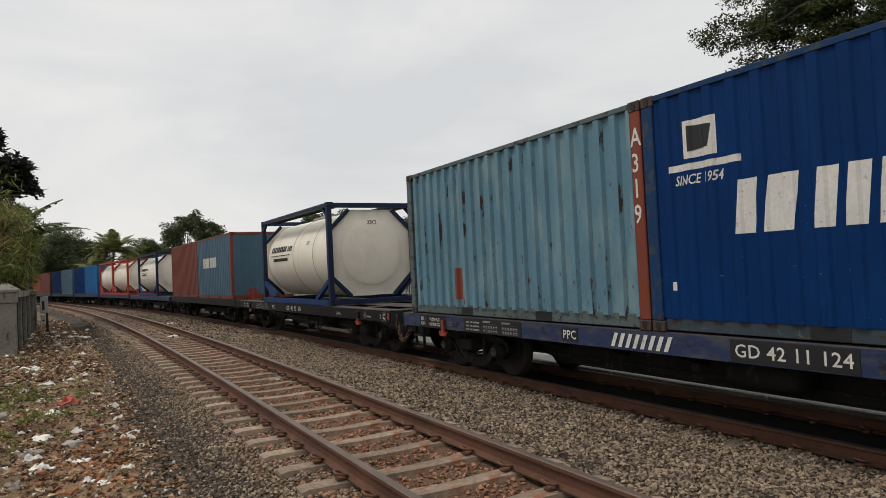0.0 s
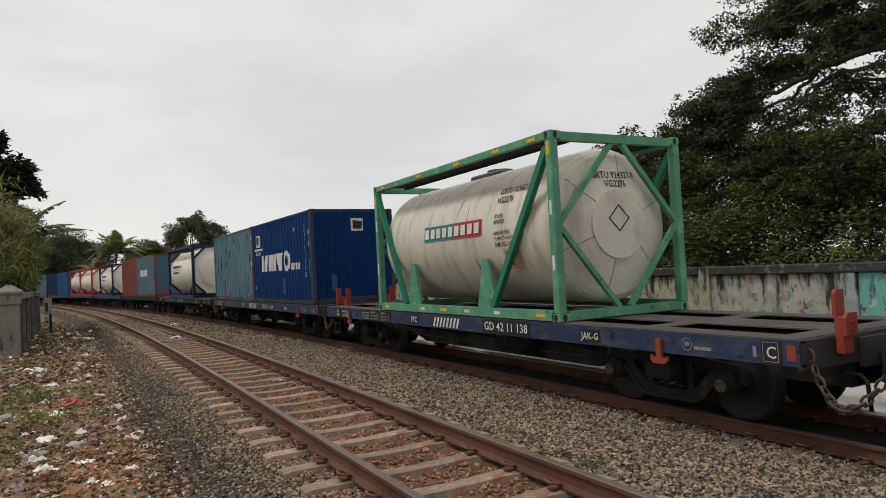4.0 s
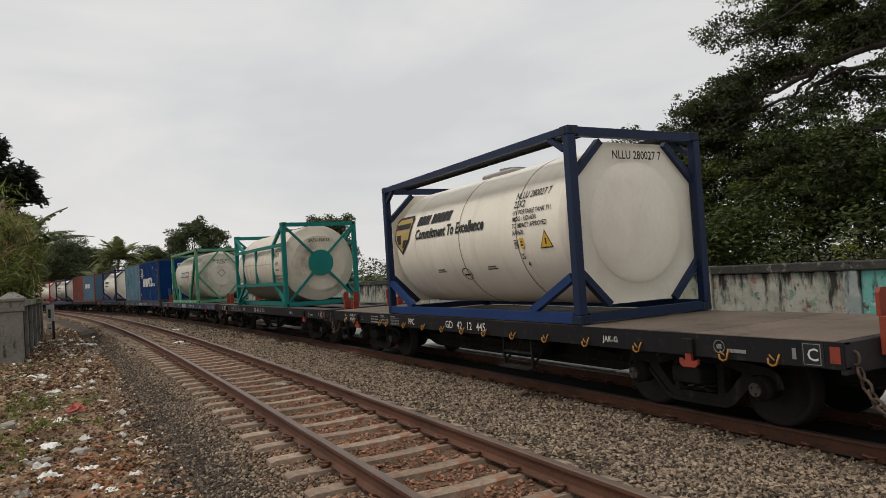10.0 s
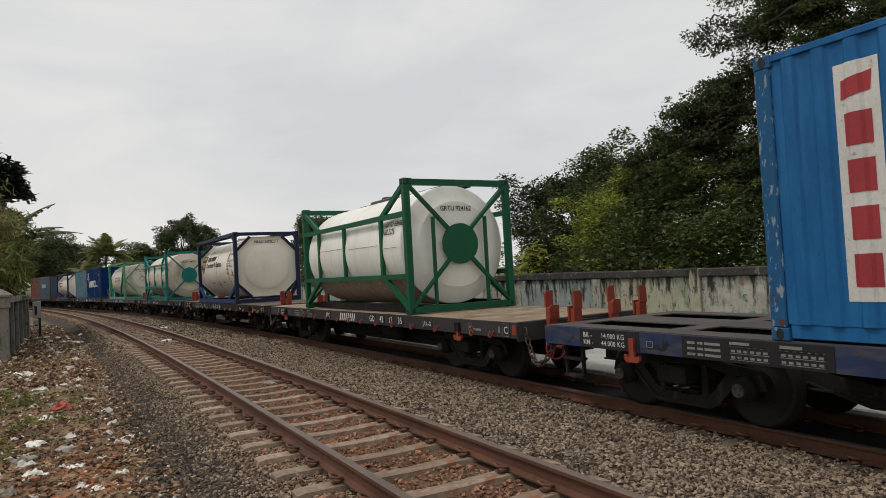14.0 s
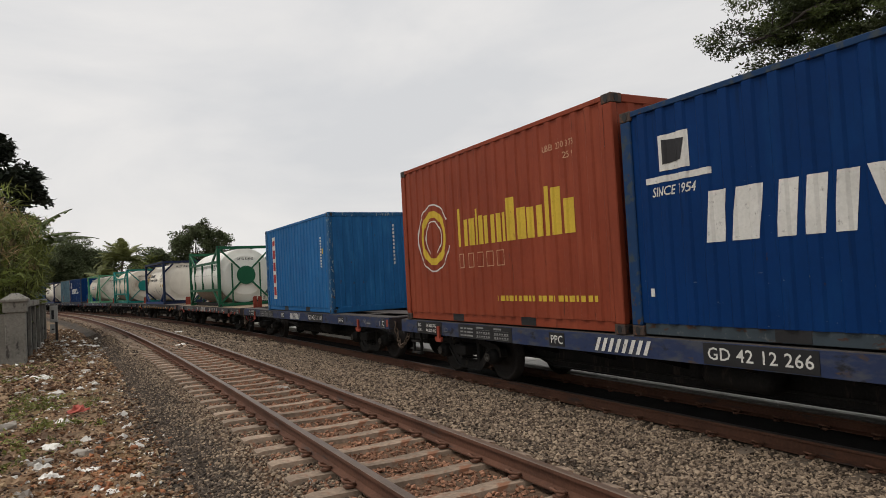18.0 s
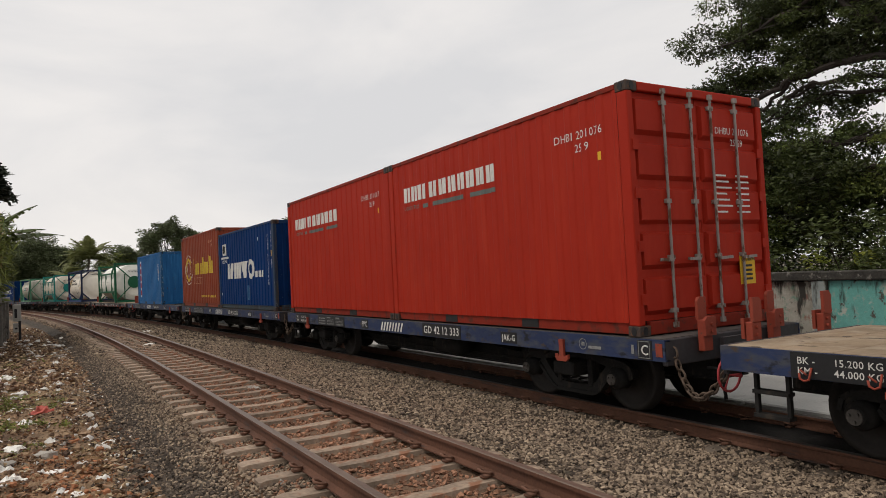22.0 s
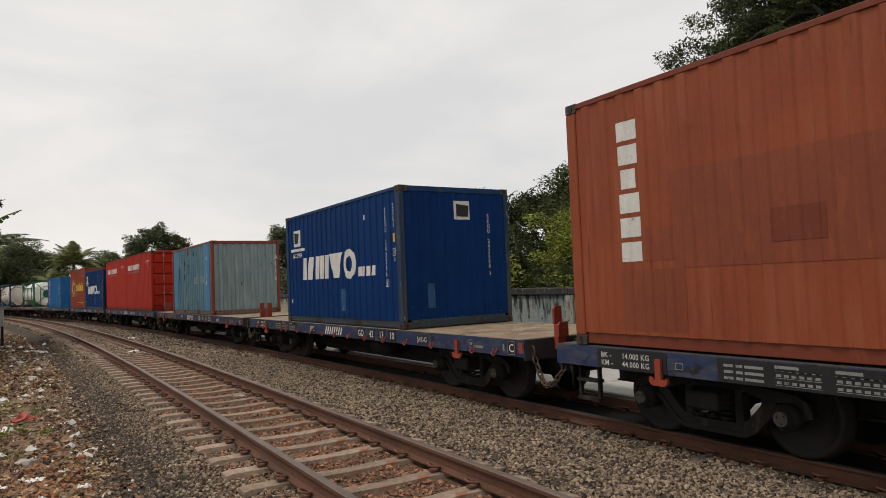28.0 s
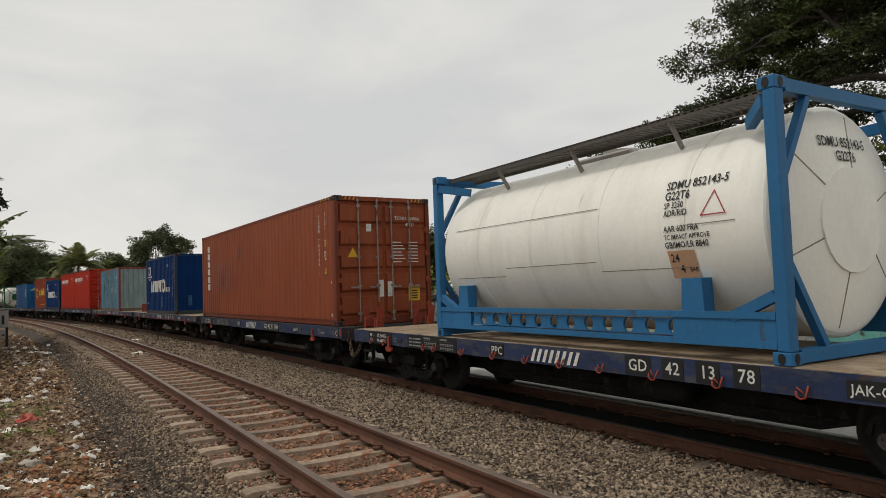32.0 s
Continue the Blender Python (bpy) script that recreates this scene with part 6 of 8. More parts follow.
def ring_box():
    g = container("tall brick-orange corrugated container with yellow ring emblem", ORANGE_RED, ORANGE_RED, height=2.896, castings=CAST_RUST)
    bm = art()
    ring_art(bm, 1.25, 1.50, 0.37, 0.49)
    for u, w, h in ((2.04, 0.11, 0.64), (2.24, 0.34, 0.44), (2.62, 0.22, 0.58), (2.88, 0.34, 0.44), (3.27, 0.24, 0.44), (3.55, 0.48, 0.64), (4.08, 0.36, 0.44), (4.49, 0.12, 0.68), (4.66, 0.46, 0.64)):
        for k in ((0.0, 1.0),) if w < 0.2 else ((0.0, 0.40), (0.58, 0.42)):
            bar(bm, u + 0.12 + w * k[0], 1.28, w * k[1], h if k[0] == 0 else min(h, 0.46), flat_put(0, 0))
    side_art(g, bm, YELLOW, C_L, label="worn yellow ring and blocks")
    bm = art()
    for k in range(20):
        bar(bm, 3.29 + k * 0.118, 0.38, 0.085 if k % 4 else 0.045, 0.08, flat_put(0, 0))
    side_art(g, bm, YELLOW, C_L, label="worn yellow ring and blocks")
    bm = art()
    ring_art(bm, 1.25, 1.50, 0.59, 0.615, 0.5, 6.0)
    ring_art(bm, 1.25, 1.50, 0.29, 0.312, -1.2, 4.3)
    side_art(g, bm, WHITE, C_L, label="thin white rings")
    bm = art()
    for k in range(5):
        u = 2.16 + 0.30 * k
        for a, b, w, h in ((0, 0, 0.012, 0.24), (0.16, 0, 0.012, 0.24), (0, 0.228, 0.17, 0.012), (0, 0, 0.17, 0.012)):
            bar(bm, u + a, 0.92 + b, w, h, flat_put(0, 0))
    side_art(g, bm, BUFF, C_L, label="thin outlined blocks")
    letters(g, [("UBB 200373", 4.62, 2.42, 0.085, {"space": 1.15}), ("25 9", 5.08, 2.27, 0.085, {}), ], BUFF, label="pale stencilled number")
    return g


def red_box(code):
    DEPTH[0] = 0.012
    g = container("bright red smooth-ribbed container with white block emblem", RED, RED, height=2.896, rear="doors", castings=CAST_RUST, rails=RED_GRIMY)
    bm = art()
    for u, w in ((0.60, 0.24), (0.88, 0.20), (1.12, 0.27), (1.50, 0.28), (1.82, 0.26), (2.12, 0.25), (2.41, 0.22), (2.66, 0.25), (2.94, 0.24), (3.21, 0.24)):
        bar(bm, u, 2.12, w * 0.40, 0.26, flat_put(0, 0))
        bar(bm, u + w * 0.52, 2.12, w * 0.40, 0.26, flat_put(0, 0))
    side_art(g, bm, WHITE, C_L, label="plain white block emblem")
    letters(g, [("LOGISTICS", 0.60, 1.98, 0.065, {"space": 1.3})], SIGN_TEAL, label="dull teal lettering")
    bm = art()
    for u, w in ((1.26, 0.20), (1.60, 0.98), (2.76, 0.68)):
        bar(bm, u, 1.965, w, 0.07, flat_put(0, 0))
    side_art(g, bm, GREY_TEAL, C_L, "patch", "worn grey-teal underline")
    letters(g, [(code, 4.78, 2.38, 0.10, {"space": 1.1}), ("25 9", 5.15, 2.22, 0.10, {})], WHITE)
    bm = art()
    bar(bm, 5.55, 2.06, 0.06, 0.10, flat_put(0, 0))
    side_art(g, bm, CAUTION, C_L, "label", "small yellow label")
    door_marks(g, C_L, 2.896, "DHBU " + code[5:], ("25G9",))
    DEPTH[0] = 0.021
    return g


def door_marks(g, length, height, code, more):
    bm = art()
    put = lambda a, b: (a, -length / 2 + 0.008, b)
    write(bm, code, 0.085, put, (0.28, height - 0.52), squeeze=0.9)
    for k, t in enumerate(more):
        write(bm, t, 0.085, put, (0.56, height - 0.66 - 0.12 * k), squeeze=0.9)
    for k in range(7):
        bar(bm, 0.22, height - 1.05 - k * 0.075, 0.22 + 0.05 * (k % 3), 0.022, put)
        bar(bm, 0.62, height - 1.05 - k * 0.075, 0.26, 0.022, put)
    part("lettering", bm, WHITE, g, "white data lines on the door")
    bm = art()
    bar(bm, 0.60, 0.50, 0.30, 0.36, put)
    pieces("label", bm, CAUTION, g, "yellow caution label on the door")
    bm = art()
    write(bm, "CAUTION", 0.045, lambda a, b: (a, -length / 2 + 0.005, b), (0.635, 0.79), squeeze=0.9, bold=0.02)
    for k in range(4):
        bar(bm, 0.66, 0.55 + k * 0.055, 0.18, 0.028, lambda a, b: (a, -length / 2 + 0.005, b))
    tagged(part("label_print", bm, INK, g, "black print of the caution label"), kind="stuff")


def long_box():
    DEPTH[0] = 0.015
    g = container("long russet corrugated container with repair patches and white blocks", RUSSET, RUSSET, 12.192, 2.896, "doors", castings=CAST_RUST, rear_posts=RUSSET_DARK, rails=RUSSET_DARK)
    L = 12.192
    bm = art()
    for k, w in enumerate((0.30, 0.28, 0.20, 0.30, 0.30, 0.30)):
        bar(bm, 0.80 + (0.30 - w) / 2, 2.29 - k * 0.268, w, 0.215, flat_put(0, 0))
    side_art(g, bm, WHITE, L, label="plain white blocks down the side")
    bm = art()
    for u, z, w, h in ((0.78, 0.20, 0.85, 0.66), (1.52, 0.86, 2.6, 1.0), (1.16, 0.95, 0.36, 0.35)):
        bar(bm, u, z, w, h, flat_put(0, 0))
    side_art(g, bm, RUSSET_TOUCH, L, "patch", "darker touched-up paint patches")
    bm = art()
    for u, z, w, h in ((4.6, 1.85, 0.42, 0.42), (2.6, 1.05, 0.5, 0.3)):
        bar(bm, u, z, w, h, flat_put(0, 0))
    pieces("patch", drape_lift(bm, "near", L), RUSSET_DARK, g, "dark repair patch")
    letters(g, [("TCNU 764966 1", 11.22, 2.45, 0.085, {"down": True}), ("45G1", 11.57, 2.5, 0.085, {"down": True})], WHITE, L)
    bm = art()
    bar(bm, 11.55, 1.80, 0.10, 0.15, flat_put(0, 0))
    patch(bm, ((0, 0), (0.18, 0), (0.09, 0.165)), flat_put(11.53, 1.17))
    side_art(g, bm, CAUTION, L, "label", "yellow warning triangle and labels")
    bm = art()
    for (a, b), (c, d) in (((-0.03, -0.02), (0.21, -0.02)), ((0.21, -0.02), (0.09, 0.20)), ((0.09, 0.20), (-0.03, -0.02))):
        k = lambda p, q: (p + (0.09 - p) * 0.16, q + (0.053 - q) * 0.16)
        patch(bm, ((a, b), (c, d), k(c, d), k(a, b)), flat_put(11.53, 1.17))
    bar(bm, 11.61, 1.20, 0.02, 0.075, flat_put(0, 0))
    for k in range(2):
        bar(bm, 11.57, 1.83 + 0.055 * k, 0.06, 0.03, flat_put(0, 0))
    tagged(part("label_print", drape_lift(bm, "near", L), INK, g, "black border and figures of the labels"), kind="stuff")
    bm = art()
    for a, b, w, h in ((11.37, 1.57, 0.13, 0.012), (11.37, 1.678, 0.13, 0.012), (11.37, 1.582, 0.012, 0.096), (11.488, 1.582, 0.012, 0.096), (11.40, 1.595, 0.018, 0.07), (11.435, 1.595, 0.04, 0.018), (11.435, 1.647, 0.04, 0.018),
                       (11.41, 1.49, 0.03, 0.05), (11.45, 1.49, 0.03, 0.05), (11.72, 0.95, 0.05, 0.05), (11.70, 0.22, 0.07, 0.06)):
        bar(bm, a + 0.17, b, w, h, flat_put(0, 0))
    tagged(part("sign", drape(bm, L, "near", C_W / 2), WHITE, g, "small white outlined sign and stickers"), kind="stuff")
    # black and yellow height stripes on the top rail and the header
    for k in range(8):
        bm = bmesh.new()
        y0 = -L / 2 + 0.20 + k * 0.075
        bar(bm, y0, 2.896 - 0.070, 0.036, 0.05, lambda a, b: (-C_W / 2 - 0.003, a, b), 0.5)
        part("stripe", bm, CAUTION if k % 2 else INK, g, "slanting height-warning stripe")
    for x0 in (-C_W / 2 + 0.20, C_W / 2 - 0.55):
        for k in range(7):
            bm = bmesh.new()
            bar(bm, x0 + k * 0.05, 2.896 - 0.085, 0.025, 0.06, lambda a, b: (a, -L / 2 - 0.003, b), 0.5)
            part("stripe", bm, CAUTION if k % 2 else INK, g, "slanting height-warning stripe")
    door_marks(g, L, 2.896, "TCNU 764966", ("45G1",))
    bm = art()
    put = lambda a, b: (a, -L / 2 + 0.0075, b)
    patch(bm, ((-0.92, 1.52), (-0.66, 1.52), (-0.79, 1.74)), put)
    pieces("label", bm, CAUTION, g, "yellow warning triangle")
    bm = art()
    bar(bm, -0.16, 0.62, 0.12, 0.38, put)
    bar(bm, 0.06, 0.62, 0.12, 0.34, put)
    bar(bm, -0.45, 2.10, 0.13, 0.17, put)
    pieces("label", bm, WHITE, g, "torn white stickers")
    DEPTH[0] = 0.021
    return g


def tank_data(g, zc, r, rows, y0, mat=INK):
    put = on_shell(r, zc, y0)
    for text, a, b, h in rows:
        bm = art()
        write(bm, text, h, put, (a, b), squeeze=0.82, bold=0.05 if h > 0.15 else 0.022, slant=0.12 if h > 0.15 else 0.0)
        part("lettering", bm, mat, g, "black stencilled tank data")


def end_words(g, text, z, h, y, mat=INK, x=0.0, bulge=None):
    """A line across the rear end, flat at y, or on a dome bulge (half length, dome depth, radius, mid height, profile)."""
    bm = art()
    w = words(text, h, squeeze=0.85)[2]

    def put(a, b):
        px, pz = x - w / 2 + a, z + b
        if not bulge:
            return px, y, pz
        half, dome, r, zc, rows = bulge
        k = min(0.999, math.hypot(px, pz - zc) / r)
        return px, -half - dome * dish_at(k, rows) - 0.012, pz
    write(bm, text, h, put, squeeze=0.85, bold=0.022)
    part("lettering", bm, mat, g, "black number on the end")


def mint_tank():
    g, zc, r = tank("rail", "dirty white tank container in a mint-green frame", TANK_DIRTY, MINT)
    bm = art()
    put = on_shell(r, zc, 0.95)
    bar(bm, 0, -0.02, 1.10, 0.27, put)
    pieces("emblem", bm, SIGN_TEAL, g, "teal name panel")
    bm = art()
    put = on_shell(r, zc, -0.15)
    bar(bm, 0, -0.02, 0.90, 0.27, put)
    pieces("emblem", bm, SIGN_RED, g, "dull red name panel")
    bm = art()
    put = on_shell(r, zc, 0.95, 0.010)
    for k in range(9):
        bar(bm, 0.06 + k * 0.215, 0.03, 0.15, 0.17, put)
    pieces("emblem", bm, WHITE, g, "plain pale blocks")
    tank_data(g, zc, r, [("GRTU 924327-9", 0, 0.62, 0.11), ("VG2276", 0, 0.46, 0.11), ("SP 3250", 0, 0.22, 0.065), ("ADR/RID", 0, 0.13, 0.065), ("AAR 600 FRA", 0, -0.04, 0.065),
                         ("TC IMPACT APPROVE", 0, -0.12, 0.05), ("BAM D/22-1052/TC", 0, -0.22, 0.065), ("24", 0.25, -0.42, 0.10), ("4", 0.32, -0.56, 0.10)], -1.40)
    bm = art()
    put = on_shell(r, zc, -1.60, 0.004)
    bar(bm, 0, -0.60, 0.42, 0.32, put)
    pieces("label", bm, BUFF, g, "buff data label")
    y = -2.66 - 0.28 - 0.015
    panel_disc(g, y, 0.50, zc, 0, TANK_DIRTY, "insulation_disc")
    hw, hl, up = C_W / 2, C_L / 2, 2.591
    plates = [(hl - 0.075, z, 0.05, 0.22, WHITE) for z in (1.75, 0.85)] + [(-hl + 0.065, z, 0.05, 0.20, WHITE) for z in (1.55, 0.80)] + [(hl - 0.075, 2.30, 0.06, 0.16, CAUTION), (-hl + 0.065, 2.35, 0.06, 0.18, CAUTION)]
    plates += [(v, up - 0.065, 0.20, 0.05, CAUTION) for v in (2.55, 0.9, -0.5, -1.7, -2.6)] + [(v, 0.085, 0.22, 0.05, CAUTION) for v in (2.6, 0.2, -2.6)] + [(v, 0.085, 0.16, 0.045, WHITE) for v in (1.0, -0.6, -1.5)]
    for v, z, w, h, mat in plates:
        bm = bmesh.new()
        face = -hw - 0.004 if w < 0.1 else -hw - 0.002
        box(bm, face, face + 0.006, v - w / 2, v + w / 2, z - h / 2, z + h / 2)
        part("reflector", bm, mat, g, "small reflective plate")
    end_words(g, "GRTU 924327-9", zc + 0.66, 0.10, -2.90, bulge=(2.66, 0.28, r, zc, RIM))
    end_words(g, "VG2276", zc + 0.53, 0.10, -2.93, bulge=(2.66, 0.28, r, zc, RIM))
    bm = art()
    for i in range(4):
        p, q = [(0.0, 0.20), (0.20, 0.0), (0.0, -0.20), (-0.20, 0.0)][i], [(0.20, 0.0), (0.0, -0.20), (-0.20, 0.0), (0.0, 0.20)][i]
        patch(bm, (p, q, (q[0] * 0.85, q[1] * 0.85), (p[0] * 0.85, p[1] * 0.85)), lambda a, b: (a, y - 0.004, zc + 0.08 + b))
    pieces("placard", bm, INK, g, "diamond placard outline")
    return g


def hub_tank(code, shell, frame, rows):
    g, zc, r = tank("hub", f"cream tank container in a {frame.name.split('_frame')[0].replace('_', ' ')} frame and round hub", shell, frame)
    tank_data(g, zc, r, [(code, 0, 0.42, 0.115), ("GB 2276", 0, 0.26, 0.115)] + rows, -1.92)
    for y0, b, w in ((1.82, 0.10, 1.5), (-0.05, 0.06, 1.6), (-1.95, -0.02, 0.6)):
        bm = art()
        bar(bm, 0, b, w, 0.010, on_shell(r, zc, y0))
        part("seam", bm, SEAM, g, "thin seam of the cladding")
    end_words(g, code, zc + 0.66, 0.10, -2.80, bulge=(2.68, 0.25, r, zc, CONE))
    bm = art()
    return g


def emblem_tank():
    g, zc, r = tank("octa", "cream-white tank container in a navy frame with shield emblem", TANK_CREAM, NAVY_FRAME, base=BLUE_FRAME)
    # a shield in bands: black, a gold field in it and dark figures on the gold
    edge = ((-0.18, 0.25, 0.25), (-0.08, 0.13, 0.37), (0.02, 0.04, 0.46), (0.30, 0.0, 0.50), (0.36, 0.06, 0.44))

    def shield(grow, lift, cut, mat, label):
        bm = art()
        lay = on_shell(r, zc, 2.76, lift)
        put = lambda a, b: lay(0.40 + (a - 0.25) * 1.6 * grow, 0.12 + (0.10 + (b - 0.10) * grow) * 1.45)
        n = 18
        for i in range(n):
            b0, b1 = -0.18 + 0.54 * i / n, -0.18 + 0.54 * (i + 1) / n
            sides = [(np.interp(v, [e[0] for e in edge], [e[1] for e in edge]), np.interp(v, [e[0] for e in edge], [e[2] for e in edge])) for v in (b0, b1)]
            if not cut or cut[0] <= i < cut[1]:
                k0, k1 = (cut[2], cut[3]) if cut else (0.0, 1.0)
                span = [(s + (e - s) * k0, s + (e - s) * k1) for s, e in sides]
                if span[0][1] - span[0][0] < 1e-4:
                    patch(bm, ((span[0][0], b0), (span[1][1], b1), (span[1][0], b1)), put)
                else:
                    patch(bm, ((span[0][0], b0), (span[0][1], b0), (span[1][1], b1), (span[1][0], b1)), put)
        part("emblem", bm, mat, g, label)

    shield(1.0, 0.0, None, INK, "black shield")
    shield(0.86, 0.006, None, GOLD, "gold field of the shield")
    shield(0.86, 0.012, (12, 15, 0.04, 0.96), INK, "black band across the shield")
    shield(0.86, 0.012, (4, 9, 0.10, 0.42), INK, "dark figure on the shield")
    shield(0.86, 0.012, (2, 6, 0.62, 0.95), INK, "dark figure on the shield")
    bm = art()
    put = on_shell(r, zc, 1.79)
    for a, w in ((0.0, 0.13), (0.15, 0.13), (0.30, 0.12), (0.44, 0.05), (0.58, 0.12), (0.72, 0.13), (0.87, 0.13), (1.02, 0.13), (1.17, 0.13)):
        bar(bm, a, 0.38, w, 0.19, put, 0.2)
    pieces("emblem", bm, INK, g, "plain black blocks")
    tank_data(g, zc, r, [("Commitment To Excellence", 0, 0.12, 0.185)], 1.79)
    tank_data(g, zc, r, [("NLLU 280027 7", 0, 0.50, 0.11), ("22K2", 0, 0.36, 0.11), ("UN PORTABLE TANK T11", 0, 0.25, 0.07), ("IMDG - RID/ADR", 0, 0.15, 0.07), ("TC IMPACT APPROVED", 0, 0.05, 0.07),
                         ("AAR600", 0, -0.05, 0.07), ("25", 0.12, -0.42, 0.085), ("4", 0.22, -0.55, 0.085)], -1.50)
    bm = art()
    put = on_shell(r, zc, -1.50)
    bar(bm, 0.16, -0.25, 0.10, 0.15, put)
    patch(bm, ((0.66, -0.265), (0.90, -0.265), (0.78, -0.055)), put)
    pieces("label", bm, CAUTION, g, "yellow label and warning triangle")
    bm = art()
    for (a, b), (c, d) in (((0.63, -0.285), (0.93, -0.285)), ((0.93, -0.285), (0.78, -0.02)), ((0.78, -0.02), (0.63, -0.285))):
        k = lambda p, q: (p + (0.78 - p) * 0.16, q + (-0.195 - q) * 0.16)
        patch(bm, ((a, b), (c, d), k(c, d), k(a, b)), put)
    bar(bm, 0.765, -0.23, 0.03, 0.09, put)
    for a, b, w, h in ((0.02, -0.25, 0.10, 0.012), (0.02, -0.132, 0.10, 0.012), (0.02, -0.238, 0.012, 0.106), (0.108, -0.238, 0.012, 0.106), (0.045, -0.22, 0.018, 0.07), (0.075, -0.22, 0.02, 0.07), (0.185, -0.22, 0.05, 0.025), (0.185, -0.17, 0.05, 0.025)):
        bar(bm, a, b, w, h, put)
    tagged(part("label_print", bm, INK, g, "black border and figures of the labels"), kind="stuff")
    bm = art()
    put = on_shell(r, zc, 0.15)
    for i in range(20):
        a0, a1 = i * math.pi / 10, (i + 1) * math.pi / 10
        patch(bm, tuple((0.15 * k * math.cos(a), -0.62 + 0.12 * k * math.sin(a)) for k, a in ((0.86, a0), (1, a0), (1, a1), (0.86, a1))), put)
    bar(bm, -0.10, -0.65, 0.20, 0.035, put)
    for a in (-0.95, 0.75):
        bar(bm, a, -0.52, 0.24, 0.02, put)
        bar(bm, a - 0.03, -0.56, 0.30, 0.02, put)
    pieces("label", bm, SLATE, g, "round prohibition mark and small print")
    end_words(g, "NLLU 280027 7", zc + 0.86, 0.115, -C_L / 2 + 0.045)
    return g


def plain_octa(shell, frame, base, label):
    g, zc, r = tank("octa", label, shell, frame, base=base)
    bm = art()
    put = on_shell(r, zc, 2.35)
    for k in range(9):
        bar(bm, 0.04 + k * 0.17, 0.22, 0.12, 0.17, put, 0.2)
    for k in range(3):
        bar(bm, 1.68 + k * 0.14, 0.22, 0.09, 0.15, put, 0.2)
    bar(bm, 0.0, 0.10, 1.95, 0.022, put)
    bar(bm, 0.30, -0.06, 1.45, 0.09, put)
    pieces("emblem", bm, INK, g, "plain black blocks and a line")
    tank_data(g, zc, r, [("22K2", 0, 0.33, 0.09)], -1.0)
    end_words(g, "22K2", zc + 0.72, 0.10, -C_L / 2 + 0.045)
    return g


def azure_tank():
    g, zc, r = tank("beam", "white tank container in an azure frame with a pierced bottom beam", TANK_WHITE, AZURE_FRAME)
    for y0, b, w in ((2.5, 0.34, 1.9), (0.6, 0.34, 1.25), (2.5, -0.42, 1.25), (1.2, -0.30, 1.8), (-0.65, -0.42, 1.25), (-1.92, 0.02, 0.6)):
        bm = art()
        bar(bm, 0, b, w, 0.010, on_shell(r, zc, y0))
        part("seam", bm, SEAM, g, "thin seam of the cladding")
    tank_data(g, zc, r, [("SDMU 852143-5", 0, 0.43, 0.095), ("G22T6", 0, 0.31, 0.095), ("SP 3250", 0, 0.22, 0.065), ("ADR/RID", 0, 0.135, 0.065), ("AAR 600 FRA", 0, -0.03, 0.065),
                         ("TC IMPACT APPROVE", 0, -0.11, 0.05), ("GB/IMO/LR 8840", 0, -0.20, 0.065), ("24", 0.05, -0.35, 0.09), ("4", 0.14, -0.47, 0.09), ("BAR", 0.25, -0.46, 0.05)], -1.66)
    bm = art()
    put = on_shell(r, zc, -1.66, 0.004)
    bar(bm, 0.02, -0.53, 0.34, 0.30, put)
    pieces("label", bm, BUFF, g, "buff capacity label")
    bm = art()
    put = on_shell(r, zc, -2.12)
    for p, q in (((0, 0), (0.30, 0)), ((0.30, 0), (0.15, 0.26)), ((0.15, 0.26), (0, 0))):
        c = (0.15, 0.087)
        patch(bm, (p, q, (q[0] + (c[0] - q[0]) * 0.14, q[1] + (c[1] - q[1]) * 0.14), (p[0] + (c[0] - p[0]) * 0.14, p[1] + (c[1] - p[1]) * 0.14)), lambda a, b: put(a, b + 0.10))
    pieces("label", bm, SIGN_RED, g, "warning triangle outline")
    y = -2.80 - 0.17 - 0.012
    panel_disc(g, y, 0.52, zc, 0, TANK_WHITE, "insulation_disc")
    end_words(g, "SDMU 852143-5", zc + 0.72, 0.10, -2.90, bulge=(2.80, 0.17, r, zc, RIM))
    end_words(g, "G22T6", zc + 0.58, 0.10, -2.93, bulge=(2.80, 0.17, r, zc, RIM))
    return g


# far front of the train
for i in (-9, -8, -7, -6):
    add_wagon(i)
    for y, body in ((HALF / 1, RUSSET if i % 2 else BLUE), (-HALF / 1, MAROON if i % 2 else DARK_TEAL_BLUE)):
        put_on(container("weathered steel container far along the train", body, body), i, y)
add_wagon(-5)
put_on(container("blue steel container far along the train", BLUE, BLUE), -5, HALF)
put_on(container("azure steel container far along the train", AZURE, AZURE), -5, -HALF)
add_wagon(-4)
for y in (HALF, -HALF):
    put_on(tank("octa", "cream tank container in a red frame", TANK_CREAM, RED_FRAME)[0], -4, y)
add_wagon(-3)
put_on(plain_octa(TANK_CREAM, NAVY_FRAME, BLUE_FRAME, "cream tank container in a dark navy frame"), -3)
add_wagon(-2, mat=BLACK_PAINT)
put_on(container("maroon corrugated steel container far along the train", MAROON, MAROON), -2, HALF)
g = container("dull teal-blue container with oxide-red posts and white blocks", DARK_TEAL_BLUE, POST_RED)
bm = art()
for u in (1.35, 1.75, 2.05, 2.6, 3.0, 3.4):
    bar(bm, u, 1.30, 0.32, 0.42, flat_put(0, 0))
side_art(g, bm, WHITE, C_L, label="plain white blocks")
put_on(g, -2, -HALF)
add_wagon(-1, "GD 42 12 101", BLACK_PAINT, "frame", plates=False)
